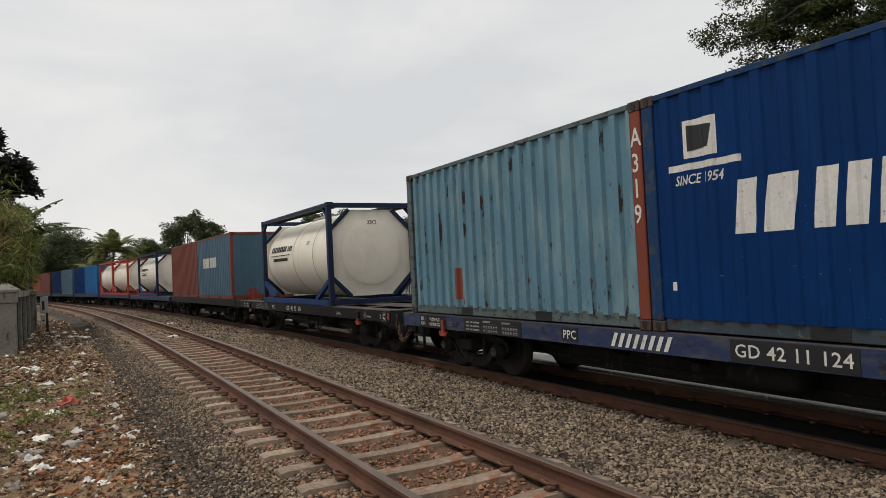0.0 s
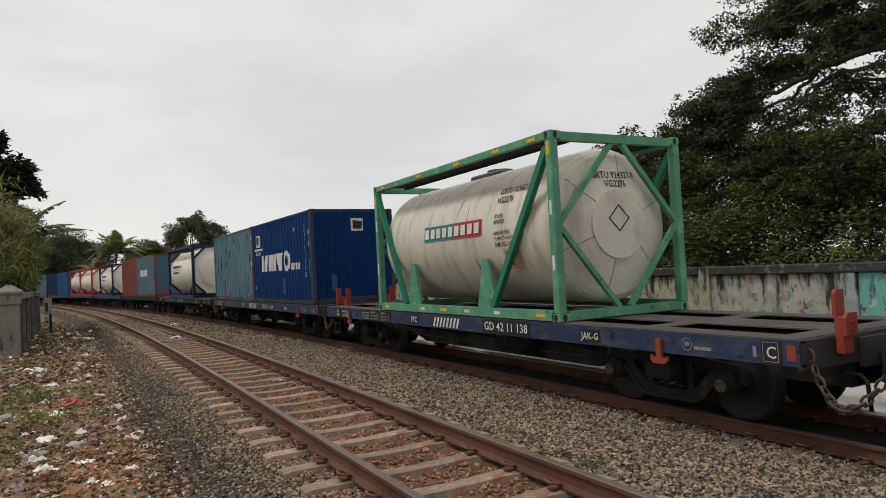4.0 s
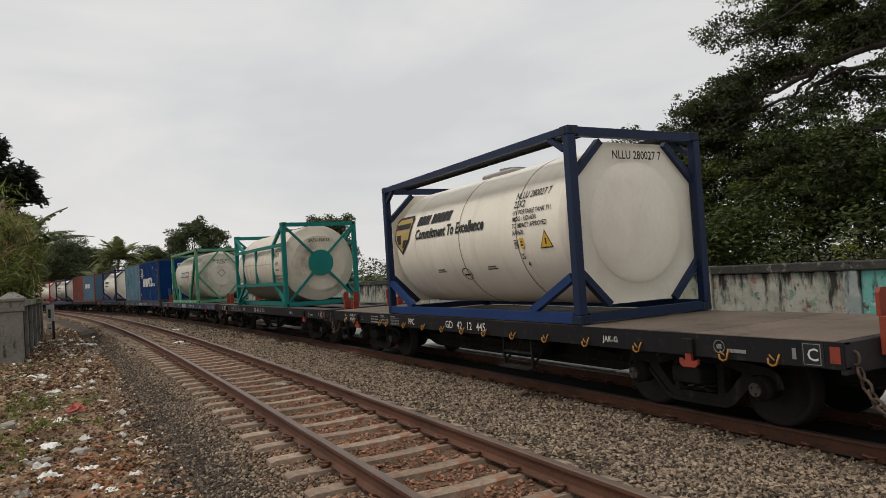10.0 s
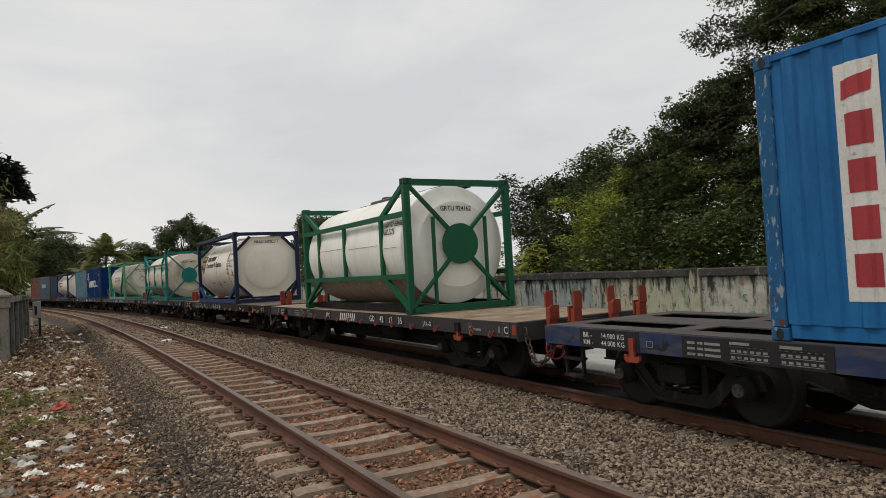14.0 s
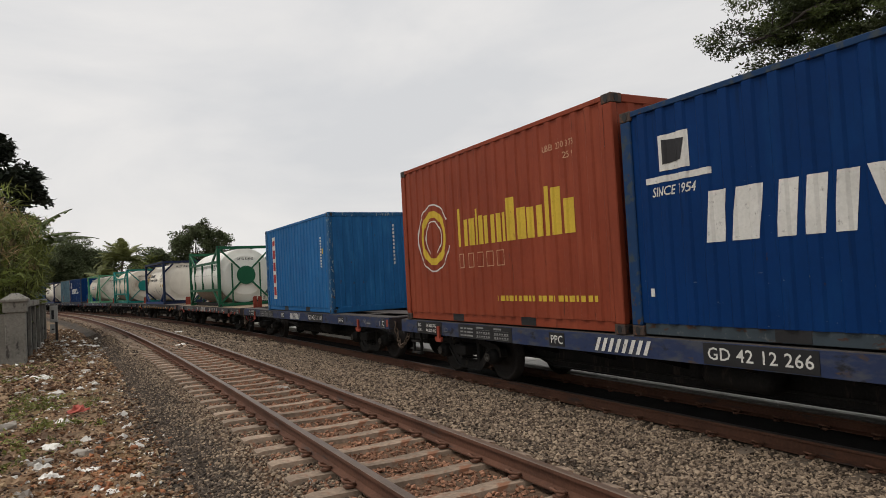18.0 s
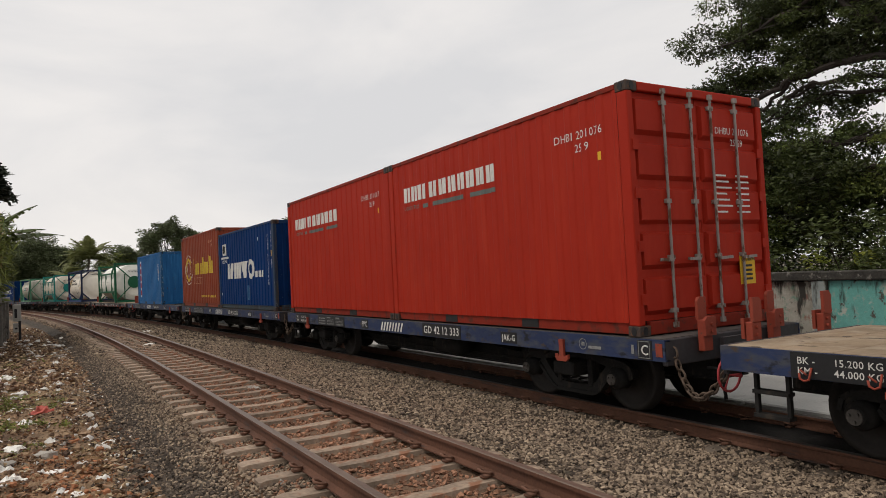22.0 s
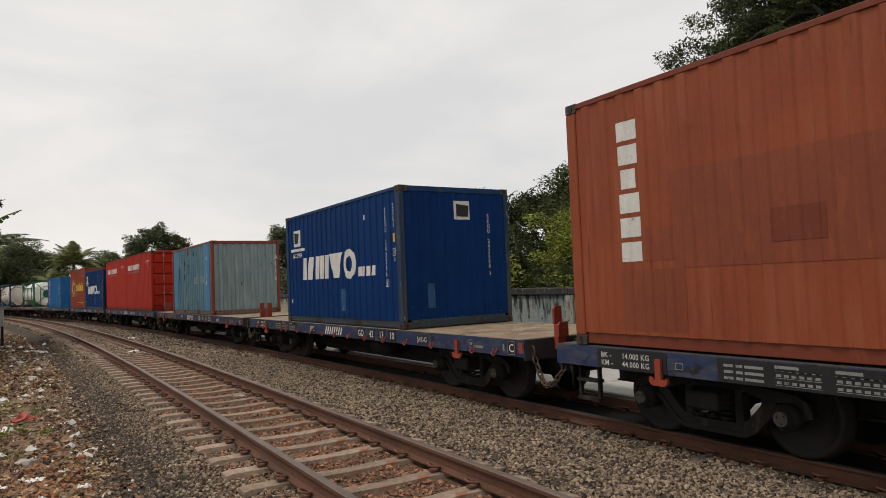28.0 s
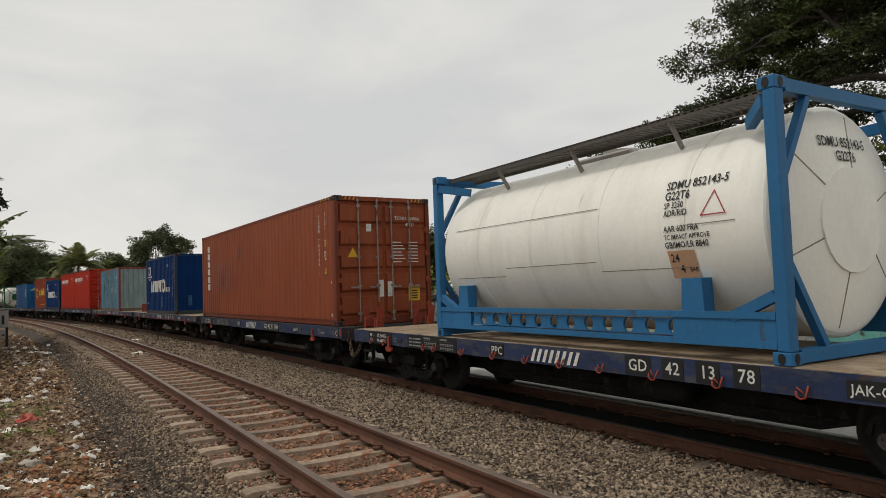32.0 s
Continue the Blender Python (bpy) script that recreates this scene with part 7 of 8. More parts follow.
put_on(plain_octa(TANK_CREAM, NAVY_FRAME, BLUE_FRAME, "cream tank container in a navy frame with black blocks"), -1)

# the wagons that pass close by
add_wagon(0, "GD 42 11 124")
put_on(pale_box("A 319"), 0, HALF - 0.06)
put_on(blue_box("TEMU 637639 6"), 0, -HALF - 0.06)
add_wagon(1, "GD 42 11 138", NAVY, "frame")
put_on(mint_tank(), 1)
add_wagon(2, "GD 42 12 311", BLACK_PAINT, "frame", plates=False)
put_on(hub_tank("GRTU 924153", TANK_STAINED, TEAL, [("AAR 600", 0.16, 0.02, 0.07), ("RID / ADR", 0.16, -0.18, 0.07), ("UN PORTABLE TANK", 0, -0.38, 0.07), ("TC IMPACT APPROVED", 0, -0.50, 0.07)]), 2)
add_wagon(3, "GD 42 12 445", BLACK_PAINT, "dark boards", hooks="ochre", plates=False)
put_on(emblem_tank(), 3)
add_wagon(4, "GD 42 13 35", SLATE, "boards", hooks="red", mass="15.200")
put_on(hub_tank("GRTU 924162", TANK_WHITE, GREEN, []), 4)
add_wagon(5, "GD 42 11 161", NAVY, "frame")
put_on(striped_box(), 5)
add_wagon(6, "GD 42 12 266", NAVY, "frame")
put_on(ring_box(), 6, HALF + 0.04)
put_on(blue_box(), 6, -HALF - 0.06)
add_wagon(7, "GD 42 12 333", NAVY, "frame")
put_on(red_box("DHBI 201087"), 7, HALF)
put_on(red_box("DHBI 201076"), 7, -HALF)
add_wagon(8, "GD 42 13 225", NAVY, "boards", hooks="red", mass="15.200")
put_on(pale_box("A 116"), 8)
add_wagon(9, "GD 42 13 10", NAVY, "boards", hooks="red", mass="15.200")
put_on(blue_box(), 9)
add_wagon(10, "GD 42 11 184", NAVY, "frame")
put_on(long_box(), 10, -0.06)
add_wagon(11, "GD 42 13 78", NAVY, "boards", hooks="red", mass="15.200")
put_on(azure_tank(), 11)
add_wagon(12, "GD 42 11 140", NAVY, "frame")


# ---- foliage ----
def leaf_material(name, base, hue=0.02, vary=0.45, through=0.25):
    m = bpy.data.materials.new(name)
    m.use_nodes = True
    n, l = m.node_tree.nodes, m.node_tree.links
    p, out = n["Principled BSDF"], n["Material Output"]
    p.inputs["Roughness"].default_value = 0.55
    p.inputs["Specular IOR Level"].default_value = 0.25
    geo, tc, ns = n.new("ShaderNodeNewGeometry"), n.new("ShaderNodeTexCoord"), n.new("ShaderNodeTexNoise")
    ns.inputs["Scale"].default_value, ns.inputs["Detail"].default_value = 0.9, 3
    l.new(tc.outputs["Object"], ns.inputs["Vector"])
    v = n.new("ShaderNodeMapRange")
    v.inputs["To Min"].default_value, v.inputs["To Max"].default_value = 1 - vary, 1 + vary
    l.new(geo.outputs["Random Per Island"], v.inputs["Value"])
    w = n.new("ShaderNodeMapRange")
    w.inputs["From Min"].default_value, w.inputs["From Max"].default_value = 0.3, 0.7
    w.inputs["To Min"].default_value, w.inputs["To Max"].default_value = 0.7, 1.3
    l.new(ns.outputs["Fac"], w.inputs["Value"])
    mu = n.new("ShaderNodeMath")
    mu.operation = "MULTIPLY"
    l.new(v.outputs["Result"], mu.inputs[0])
    l.new(w.outputs["Result"], mu.inputs[1])
    h = n.new("ShaderNodeMapRange")
    h.inputs["To Min"].default_value, h.inputs["To Max"].default_value = 0.5 - hue, 0.5 + hue
    l.new(ns.outputs["Fac"], h.inputs["Value"])
    hs = n.new("ShaderNodeHueSaturation")
    hs.inputs["Color"].default_value = (*base, 1)
    l.new(mu.outputs[0], hs.inputs["Value"])
    l.new(h.outputs["Result"], hs.inputs["Hue"])
    l.new(hs.outputs["Color"], p.inputs["Base Color"])
    tr, mix = n.new("ShaderNodeBsdfTranslucent"), n.new("ShaderNodeMixShader")
    l.new(hs.outputs["Color"], tr.inputs["Color"])
    mix.inputs["Fac"].default_value = through
    l.new(p.outputs["BSDF"], mix.inputs[1])
    l.new(tr.outputs["BSDF"], mix.inputs[2])
    l.new(mix.outputs["Shader"], out.inputs["Surface"])
    return m


LEAF_DARK = leaf_material("dark_canopy_leaves", (0.046, 0.057, 0.022))
LEAF_MID = leaf_material("green_canopy_leaves", (0.072, 0.092, 0.028))
LEAF_LIGHT = leaf_material("yellow_green_leaves", (0.255, 0.285, 0.052), 0.025, 0.55, 0.4)
LEAF_BRIGHT = leaf_material("fresh_canopy_leaves", (0.135, 0.165, 0.040), 0.025, 0.5, 0.35)
LEAF_DRY = leaf_material("dry_straw_bamboo_leaves", (0.30, 0.215, 0.105), 0.02, 0.45, 0.3)
LEAF_OLIVE = leaf_material("olive_bamboo_leaves", (0.155, 0.178, 0.048), 0.03, 0.6, 0.35)
# far leaves are paler: the haze of distance is mixed into their colour
LEAF_BLUE = leaf_material("far_dull_green_leaves", (0.105, 0.125, 0.060), 0.02, 0.45)
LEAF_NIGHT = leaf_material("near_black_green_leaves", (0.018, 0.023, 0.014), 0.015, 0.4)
PALM = leaf_material("palm_frond_green", (0.20, 0.215, 0.085), 0.02, 0.35)
BANANA = leaf_material("banana_leaf_green", (0.070, 0.092, 0.028), 0.02, 0.4, 0.3)
PETAL = leaf_material("pale_blossom", (0.60, 0.56, 0.46), 0.01, 0.2, 0.2)
BARK = material("dark_rough_bark", (0.034, 0.027, 0.022), 0.95, 0.0, 0.25, fine=(12, 0.3), bump=0.5, bump_scale=14)
BARK_PALE = material("pale_palm_bark", (0.17, 0.145, 0.115), 0.95, 0.0, 0.2, fine=(12, 0.3), bump=0.4, bump_scale=14)


def leaf_cloud(clumps, size, per, seed, flat=0.35, slim=0.45, droop=0.0):
    """Leaves as single folded diamonds round clumps (x, y, z, radius, thickness); returns points and faces."""
    rng = np.random.default_rng(seed)
    pts, faces = [], []
    total = 0
    for x, y, z, r, h in clumps:
        k = max(6, int(per * r * r * rng.uniform(0.7, 1.3)))
        d = rng.normal(size=(k, 3))
        d /= np.linalg.norm(d, axis=1)[:, None]
        rad = rng.uniform(0.15, 1.0, (k, 1)) ** 0.6
        c = d * rad * np.array([r, r, h]) * rng.uniform(0.85, 1.15, (k, 1)) + np.array([x, y, z])
        s = size * rng.uniform(0.6, 1.35, (k, 1))
        a = rng.normal(size=(k, 3))
        a[:, 2] = a[:, 2] * flat - droop
        a /= np.linalg.norm(a, axis=1)[:, None]
        u = rng.normal(size=(k, 3)) * np.array([flat, flat, 1.0])
        b = np.cross(a, u)
        b /= np.linalg.norm(b, axis=1)[:, None] + 1e-9
        nrm = np.cross(a, b)
        q = np.stack([c - a * s, c + b * s * slim + nrm * s * 0.12, c + a * s, c - b * s * slim + nrm * s * 0.12], 1)
        pts.append(q.reshape(-1, 3))
        f = np.arange(k)[:, None] * 4 + np.array([[0, 1, 2, 3]]) + total
        faces.append(f)
        total += 4 * k
    return np.concatenate(pts), np.concatenate(faces)


def crown(parent, mat, clumps, size, per, seed, name="crown", label="", **kw):
    v, f = leaf_cloud(clumps, size, per, seed, **kw)
    me = bpy.data.meshes.new(name)
    me.from_pydata(v.tolist(), [], f.tolist())
    me.materials.append(mat)
    return part(name, me, mat, parent, label)


def tree(label, base, height, spread, mat, size, per, seed, trunk=0.16, lobes=26, low=0.35, name="tree", squash=0.7, group="trees", clump=0.32, bark=None, lean=(0, 0)):
    """A trunk with forking limbs and a crown of many leaf clumps with gaps between them."""
    rng = np.random.default_rng(seed)
    g = thing(name, label, "tree", group)
    g.matrix_basis = Matrix.Translation(base)
    top = Vector((lean[0], lean[1], height * 0.62))
    bm = bmesh.new()
    tube(bm, [(0, 0, -0.2), (lean[0] * 0.2, lean[1] * 0.2, height * 0.2), (lean[0] * 0.55, lean[1] * 0.55, height * 0.42), tuple(top)], [trunk * 1.25, trunk, trunk * 0.8, trunk * 0.5], 10)
    part("trunk", bm, bark or BARK, g)
    clumps = []
    bm = bmesh.new()
    for i in range(lobes):
        d = rng.normal(size=3)
        d /= np.linalg.norm(d)
        r = rng.uniform(0.45, 1.0) ** 0.5
        c = Vector((lean[0] + d[0] * r * spread, lean[1] + d[1] * r * spread, height * (low + (1 - low) / 2) + d[2] * r * height * (1 - low) / 2))
        rr = spread * clump * rng.uniform(0.7, 1.35)
        clumps.append((c.x, c.y, c.z, rr, rr * squash))
        start = Vector((lean[0] * 0.5, lean[1] * 0.5, height * rng.uniform(0.3, 0.6)))
        mid = start.lerp(c, 0.55) + Vector((0, 0, -0.06 * height * rng.uniform(0, 1)))
        tube(bm, [start, mid, c], [trunk * 0.35, trunk * 0.2, trunk * 0.06], 6)
        for _ in range(3):
            o = np.clip(rng.normal(size=3), -1.1, 1.1) * rr * 0.8
            clumps.append((c.x + o[0], c.y + o[1], c.z + o[2] * squash, rr * 0.55, rr * 0.4))
    tagged(part("limbs", bm, bark or BARK, g), kind="stuff")
    crown(g, mat, clumps, size, per, seed + 1)
    return g


def frond_shape(length, width, sag, leaflets, seed):
    def build(bm):
        rng = random.Random(seed)
        rib = []
        for i in range(13):
            k = i / 12
            rib.append(Vector((0, length * (k - 0.12 * k * k * sag), length * (0.45 * k - sag * k * k))))
        tube(bm, rib, [0.035 * (1 - 0.85 * i / 12) for i in range(13)], 5)
        for i in range(leaflets):
            k = 0.12 + 0.88 * i / leaflets
            j = min(11, int(k * 12))
            p = rib[j].lerp(rib[j + 1], k * 12 - j)
            w = width * math.sin(math.pi * min(1, 0.15 + k * 0.85)) ** 0.6 * rng.uniform(0.8, 1.1)
            for s in (-1, 1):
                tip = p + Vector((s * w, w * 0.55, -w * rng.uniform(0.15, 0.5)))
                side = Vector((0, 0.022 + 0.018 * width, 0.0))
                vs = [bm.verts.new(q) for q in (p - side, p + side, p.lerp(tip, 0.6) + side * 0.8, tip, p.lerp(tip, 0.6) - side * 0.8)]
                bm.faces.new(vs)
    return build


def palm(label, base, height, length, fronds, seed, name="palm_tree", lean=(0, 0), trunk=0.13, rise=(-30, 45)):
    rng = random.Random(seed)
    g = thing(name, label, "palm tree", "trees")
    g.matrix_basis = Matrix.Translation(base)
    bm = bmesh.new()
    tube(bm, [(0, 0, -0.2), (lean[0] * 0.3, lean[1] * 0.3, height * 0.4), (lean[0], lean[1], height)], [trunk * 1.3, trunk, trunk * 0.8], 10)
    part("trunk", bm, BARK_PALE, g)
    for i in range(fronds):
        up = rng.uniform(*rise)
        shared("frond", f"frond_{name}_{i % 3}", frond_shape(length, length * 0.24, 0.45 + 0.25 * (i % 3), 60, i % 3), PALM, g,
               Matrix.Translation((lean[0], lean[1], height)) @ pose(0, 0, 0, 0, 0, i * 137.5 + rng.uniform(-15, 15)) @ pose(0, 0, 0, up, 0, 0))
    return g


def banana_leaf_shape(length, width, sag, seed):
    def build(bm):
        rng = random.Random(seed)
        n = 18
        rows = []
        for i in range(n + 1):
            k = i / n
            c = Vector((0, length * (k - 0.18 * sag * k * k), length * (0.55 * k - sag * k * k)))
            w = width * (math.sin(math.pi * (0.06 + 0.94 * k) ** 0.75) ** 0.7 if 0 < k < 1 else 0.05)
            rows.append((c, max(0.03, w)))
        tube(bm, [c + Vector((0, 0, -0.012)) for c, _ in rows], [0.03 * (1 - 0.8 * i / n) + 0.004 for i in range(n + 1)], 6)
        for i in range(1, n):
            (c0, w0), (c1, w1) = rows[i], rows[i + 1] if i + 1 <= n else rows[i]
            for s in (-1, 1):
                # torn strips hang at their own angles
                hang = rng.uniform(0.1, 0.55)
                a = [c0, c1, c1 + Vector((s * w1, 0.05, -w1 * hang)), c0 + Vector((s * w0, 0.07, -w0 * hang))]
                bm.faces.new([bm.verts.new(p) for p in a])
    return build


def banana(base, height, leaves, seed):
    """leaves: rows of (turn, rise, length)."""
    g = thing("banana_plant", "banana plant with long torn drooping leaves", "banana plant", "trees")
    g.matrix_basis = Matrix.Translation(base)
    bm = bmesh.new()
    tube(bm, [(0, 0, -0.2), (0.03, 0, height * 0.5), (0, 0.02, height)], [0.14, 0.12, 0.07], 10)
    part("stem", bm, BARK, g)
    for i, (turn, rise, length) in enumerate(leaves):
        bm = bmesh.new()
        banana_leaf_shape(length, 0.36, 0.33, seed + i)(bm)
        ob = part("leaf", bm, BANANA, g)
        ob.matrix_basis = Matrix.Translation((0, 0, height - 0.05)) @ pose(0, 0, 0, 0, 0, turn) @ pose(0, 0, 0, rise, 0, 0)
    return g


# ---- the boundary wall behind the train ----
WALL_X, WALL_TOP, BAY = 11.0, 1.56, 2.88
MOULD = (0.040, 0.038, 0.033)
DRIPS = (MOULD, 0.70, (1.0, 3.2, 0.75), 0.13, 0.20)
SPOTS = ((0.085, 0.078, 0.066), 0.60, (1, 3.5, 3), 0.06, 0.0)
WALL_WHITE = weathered("flaking_whitewash", (0.37, 0.36, 0.31), (((0.24, 0.23, 0.19), 0.48, (1, 1.2, 1.2), 0.2, 0.0), ((0.17, 0.26, 0.20), 0.555, (1, 2.0, 2.4), 0.07, 0.0), ((0.26, 0.15, 0.12), 0.58, (1, 2.4, 2.0), 0.07, 0.0), SPOTS, DRIPS), 0.9, 0.15, 0.16, 0.4, 40)
WALL_TEAL = weathered("flaking_turquoise_wash", (0.13, 0.36, 0.32), (((0.40, 0.42, 0.37), 0.56, (1, 1.6, 1.8), 0.05, -0.035), ((0.24, 0.36, 0.32), 0.54, (1, 4, 3), 0.1, 0.0), SPOTS, (MOULD, 0.80, (1, 3.2, 0.75), 0.12, 0.20)), 0.9, 0.15, 0.14, 0.4, 40)
WALL_CREAM = weathered("flaking_cream_wash", (0.37, 0.36, 0.26), (((0.27, 0.28, 0.22), 0.48, (1, 1.4, 1.4), 0.2, 0.0), ((0.15, 0.25, 0.22), 0.58, (1, 2.2, 1.4), 0.06, 0.0), SPOTS, DRIPS), 0.9, 0.15, 0.14, 0.4, 40)
WALL_GREY = weathered("grey_blue_wash", (0.26, 0.30, 0.29), (((0.35, 0.36, 0.32), 0.53, (1, 1.6, 1.6), 0.1, 0.0), SPOTS, DRIPS), 0.9, 0.15, 0.14, 0.4, 40)
WALL_CAP = material("black_mossy_coping", (0.045, 0.043, 0.037), 0.95, 0.0, 0.3, fine=(24, 0.35), stain=(0.21, 0.20, 0.18), stain_at=0.58, stain_scale=(3, 3, 3), bump=0.5)


def make_wall():
    w = tagged(new("wall_east"), "stained concrete boundary wall with flaking painted bays", "wall", kind="structure")
    rng = random.Random(8)
    colours = {0: WALL_TEAL, 1: WALL_WHITE, 2: WALL_CREAM, 3: WALL_GREY, 4: WALL_WHITE, 5: WALL_GREY, 6: WALL_WHITE}
    first = WALL_Y0
    for k in range(-16, 20):
        y0 = first + k * BAY
        bm = bmesh.new()
        bevel_box(bm, WALL_X, WALL_X + 0.12, y0 + 0.13, y0 + BAY - 0.13, -0.3, WALL_TOP - 0.17, 0.01)
        panel = part("panel", bm, colours.get(k, (WALL_WHITE, WALL_GREY, WALL_CREAM, WALL_WHITE)[k % 4]), w)
        bm = bmesh.new()
        bevel_box(bm, WALL_X - 0.05, WALL_X + 0.17, y0 - 0.13, y0 + 0.13, -0.3, WALL_TOP - (0.0 if k == 2 else 0.165), 0.012)
        part("pilaster", bm, WALL_CREAM if k == 2 else WALL_GREY if k % 3 else WALL_WHITE, w)
        bm = bmesh.new()
        a = 0.135 if k == 2 else 0.0
        b = 0.135 if k == 1 else 0.0
        bevel_box(bm, WALL_X - 0.07, WALL_X + 0.20, y0 + a, y0 + BAY - b - 0.004, WALL_TOP - 0.165, WALL_TOP + rng.uniform(-0.012, 0.012), 0.02)
        part("coping", bm, WALL_CAP, w)
    return w


WALL_Y0 = 3.66
make_wall()
bm = bmesh.new()
for i in range(30):
    bevel_box(bm, 8.1, WALL_X - 0.01, -12 + i * 3.0, -9.02 + i * 3.0, -0.3, -0.10, 0.02)
tagged(new("pavement", mesh_of(bm, "pavement", CONCRETE)), "pale concrete drain slab along the wall", "pavement", kind="structure")

# ---- trees behind the wall ----
def rain_tree():
    """A broad spreading tree: long limbs in tiers, each with flat sprays of small leaves along it."""
    rng = np.random.default_rng(41)
    g = thing("rain_tree", "broad dark rain tree with long drooping limbs above the wall", "tree", "trees")
    base = Vector(RAIN_BASE)
    g.matrix_basis = Matrix.Translation(base)
    bm = bmesh.new()
    tube(bm, [(0, 0, -0.2), (-0.1, 0.2, 1.8), (-0.3, 0.7, 3.4), (-0.6, 1.2, 5.0)], [0.58, 0.46, 0.38, 0.28], 14)
    part("trunk", bm, BARK, g)
    # way of the limb, thickness, sprays below and above it, number of sprays to a stretch
    limbs = (
        (((17.0, 3.4, 4.8), (15.6, 5.4, 5.5), (14.8, 6.7, 6.1), (14.6, 7.6, 6.9), (14.5, 8.5, 8.1), (14.7, 9.6, 9.5)), 0.10, 0.0, 1.2, 8),
        (((17.0, 3.4, 4.7), (15.4, 5.9, 5.6), (14.6, 7.6, 5.84), (14.6, 9.0, 5.77), (14.6, 9.9, 5.56), (14.6, 10.9, 5.42), (14.5, 11.7, 5.19), (14.4, 12.8, 4.75)), 0.10, 0.1, 1.0, 5),
        (((15.4, 5.9, 5.2), (14.6, 7.65, 5.47), (14.6, 8.53, 5.58), (14.6, 9.11, 5.47), (14.6, 9.58, 5.05), (14.5, 10.0, 4.81), (14.5, 10.76, 4.63), (14.4, 11.64, 4.25)), 0.055, -0.35, 0.1, 2),
        (((16.2, 4.6, 4.7), (14.7, 7.67, 5.18), (14.7, 8.39, 5.35), (14.6, 9.06, 5.09), (14.6, 9.9, 4.9)), 0.05, -0.3, 0.2, 2),
        (((14.6, 9.0, 5.77), (14.7, 9.83, 5.29), (14.6, 10.71, 5.15), (14.5, 11.81, 4.85), (14.4, 12.7, 4.4)), 0.05, -0.3, 0.3, 3),
        (((14.6, 8.5, 5.56), (14.8, 9.5, 5.3), (14.7, 10.5, 4.9), (14.6, 11.5, 4.5)), 0.04, -0.3, 0.2, 2),
        (((16.8, 4.0, 3.8), (14.7, 7.76, 4.15), (14.6, 8.64, 4.27), (14.6, 9.66, 4.19), (14.5, 10.42, 3.95), (14.4, 11.3, 3.7)), 0.08, -0.35, 0.55, 5),
        (((17.0, 3.8, 3.2), (14.6, 7.8, 3.64), (14.5, 8.7, 3.53), (14.5, 9.72, 3.49), (14.4, 11.11, 3.57)), 0.08, -0.5, 0.35, 5),
        (((14.8, 7.4, 3.4), (14.6, 7.83, 3.27), (14.5, 9.08, 2.86), (14.5, 9.71, 2.48)), 0.05, -0.4, 0.4, 4),
        (((14.6, 8.6, 4.26), (14.7, 9.2, 3.8), (14.6, 9.5, 3.1), (14.5, 9.6, 2.3)), 0.03, -0.1, 0.4, 3),
        (((17.0, 3.4, 5.0), (17.0, 6.5, 7.4), (17.0, 9.4, 8.8), (16.8, 12.0, 9.3)), 0.12, -0.9, 1.1, 8),
        (((17.0, 3.4, 5.0), (16.0, 6.2, 6.9), (15.7, 8.9, 7.6), (15.4, 11.4, 7.4)), 0.09, -0.4, 0.9, 7),
        (((16.6, 4.6, 6.0), (15.2, 6.6, 7.4), (14.6, 8.4, 7.4), (14.3, 10.4, 7.0)), 0.10, -0.2, 0.8, 6),
        (((17.0, 3.4, 5.0), (18.4, 6.6, 8.8), (18.8, 10.0, 10.6), (18.6, 13.0, 11.0)), 0.16, -0.9, 1.1, 5),
        (((17.0, 3.4, 5.0), (15.2, 3.8, 7.8), (13.6, 4.6, 9.2)), 0.14, -0.6, 0.9, 5),
        (((17.0, 3.4, 4.8), (17.6, 0.2, 7.4), (18.2, -3.0, 8.8)), 0.16, -0.8, 1.0, 5),
        (((14.6, 10.9, 5.42), (14.5, 11.8, 5.6), (14.5, 13.0, 5.2), (14.4, 14.2, 4.3)), 0.05, -0.7, 0.6, 7),
        (((14.3, 12.4, 4.6), (14.3, 13.6, 4.2), (14.4, 15.0, 3.8), (14.4, 16.0, 3.4)), 0.04, -0.8, 0.6, 6),
    )
    clumps, pale, bright = [], [], []
    twigs = bmesh.new()
    for way, r0, lo, hi, many in limbs:
        fine = []
        for p, q in zip(way, way[1:]):
            for k in range(5):
                fine.append(Vector(p).lerp(Vector(q), k / 5) - base + Vector(rng.normal(size=3) * 0.035))
        fine.append(Vector(way[-1]) - base)
        bm = bmesh.new()
        tube(bm, fine, [r0 * (1 - 0.80 * k / (len(fine) - 1)) for k in range(len(fine))], 8)
        part("limb", bm, BARK, g)
        for node in fine[6:] if r0 > 0.10 else fine[2:]:
            for _ in range(many):
                c = node + Vector((rng.uniform(-0.2, 1.2), rng.normal() * 0.6, rng.uniform(lo, hi)))
                wx, wy, wz = base + c
                reach = 0.820 + 0.036 * min(4.8, max(0.0, 9.0 - wz)) + 0.11 * max(0.0, 5.4 - wz)
                if wy > reach * wx - 0.45:
                    continue
                # the airy layer between the upper and the lower tiers
                level = wz - 0.22 * (wx - 14.6)
                if 4.4 < level < 5.95 and rng.uniform() < (0.74 if wy < 10.6 else 0.6 if wy < 11.8 else 0.0):
                    continue
                tube(twigs, [node, node.lerp(c, 0.5) + Vector((0, 0, -0.05)), c], [0.016, 0.010, 0.005], 5)
                r = rng.uniform(0.20, 0.58)
                # lower tiers get lighter leaves: the light falling on them, put into colour
                low = wz < 4.7
                pick = rng.uniform()
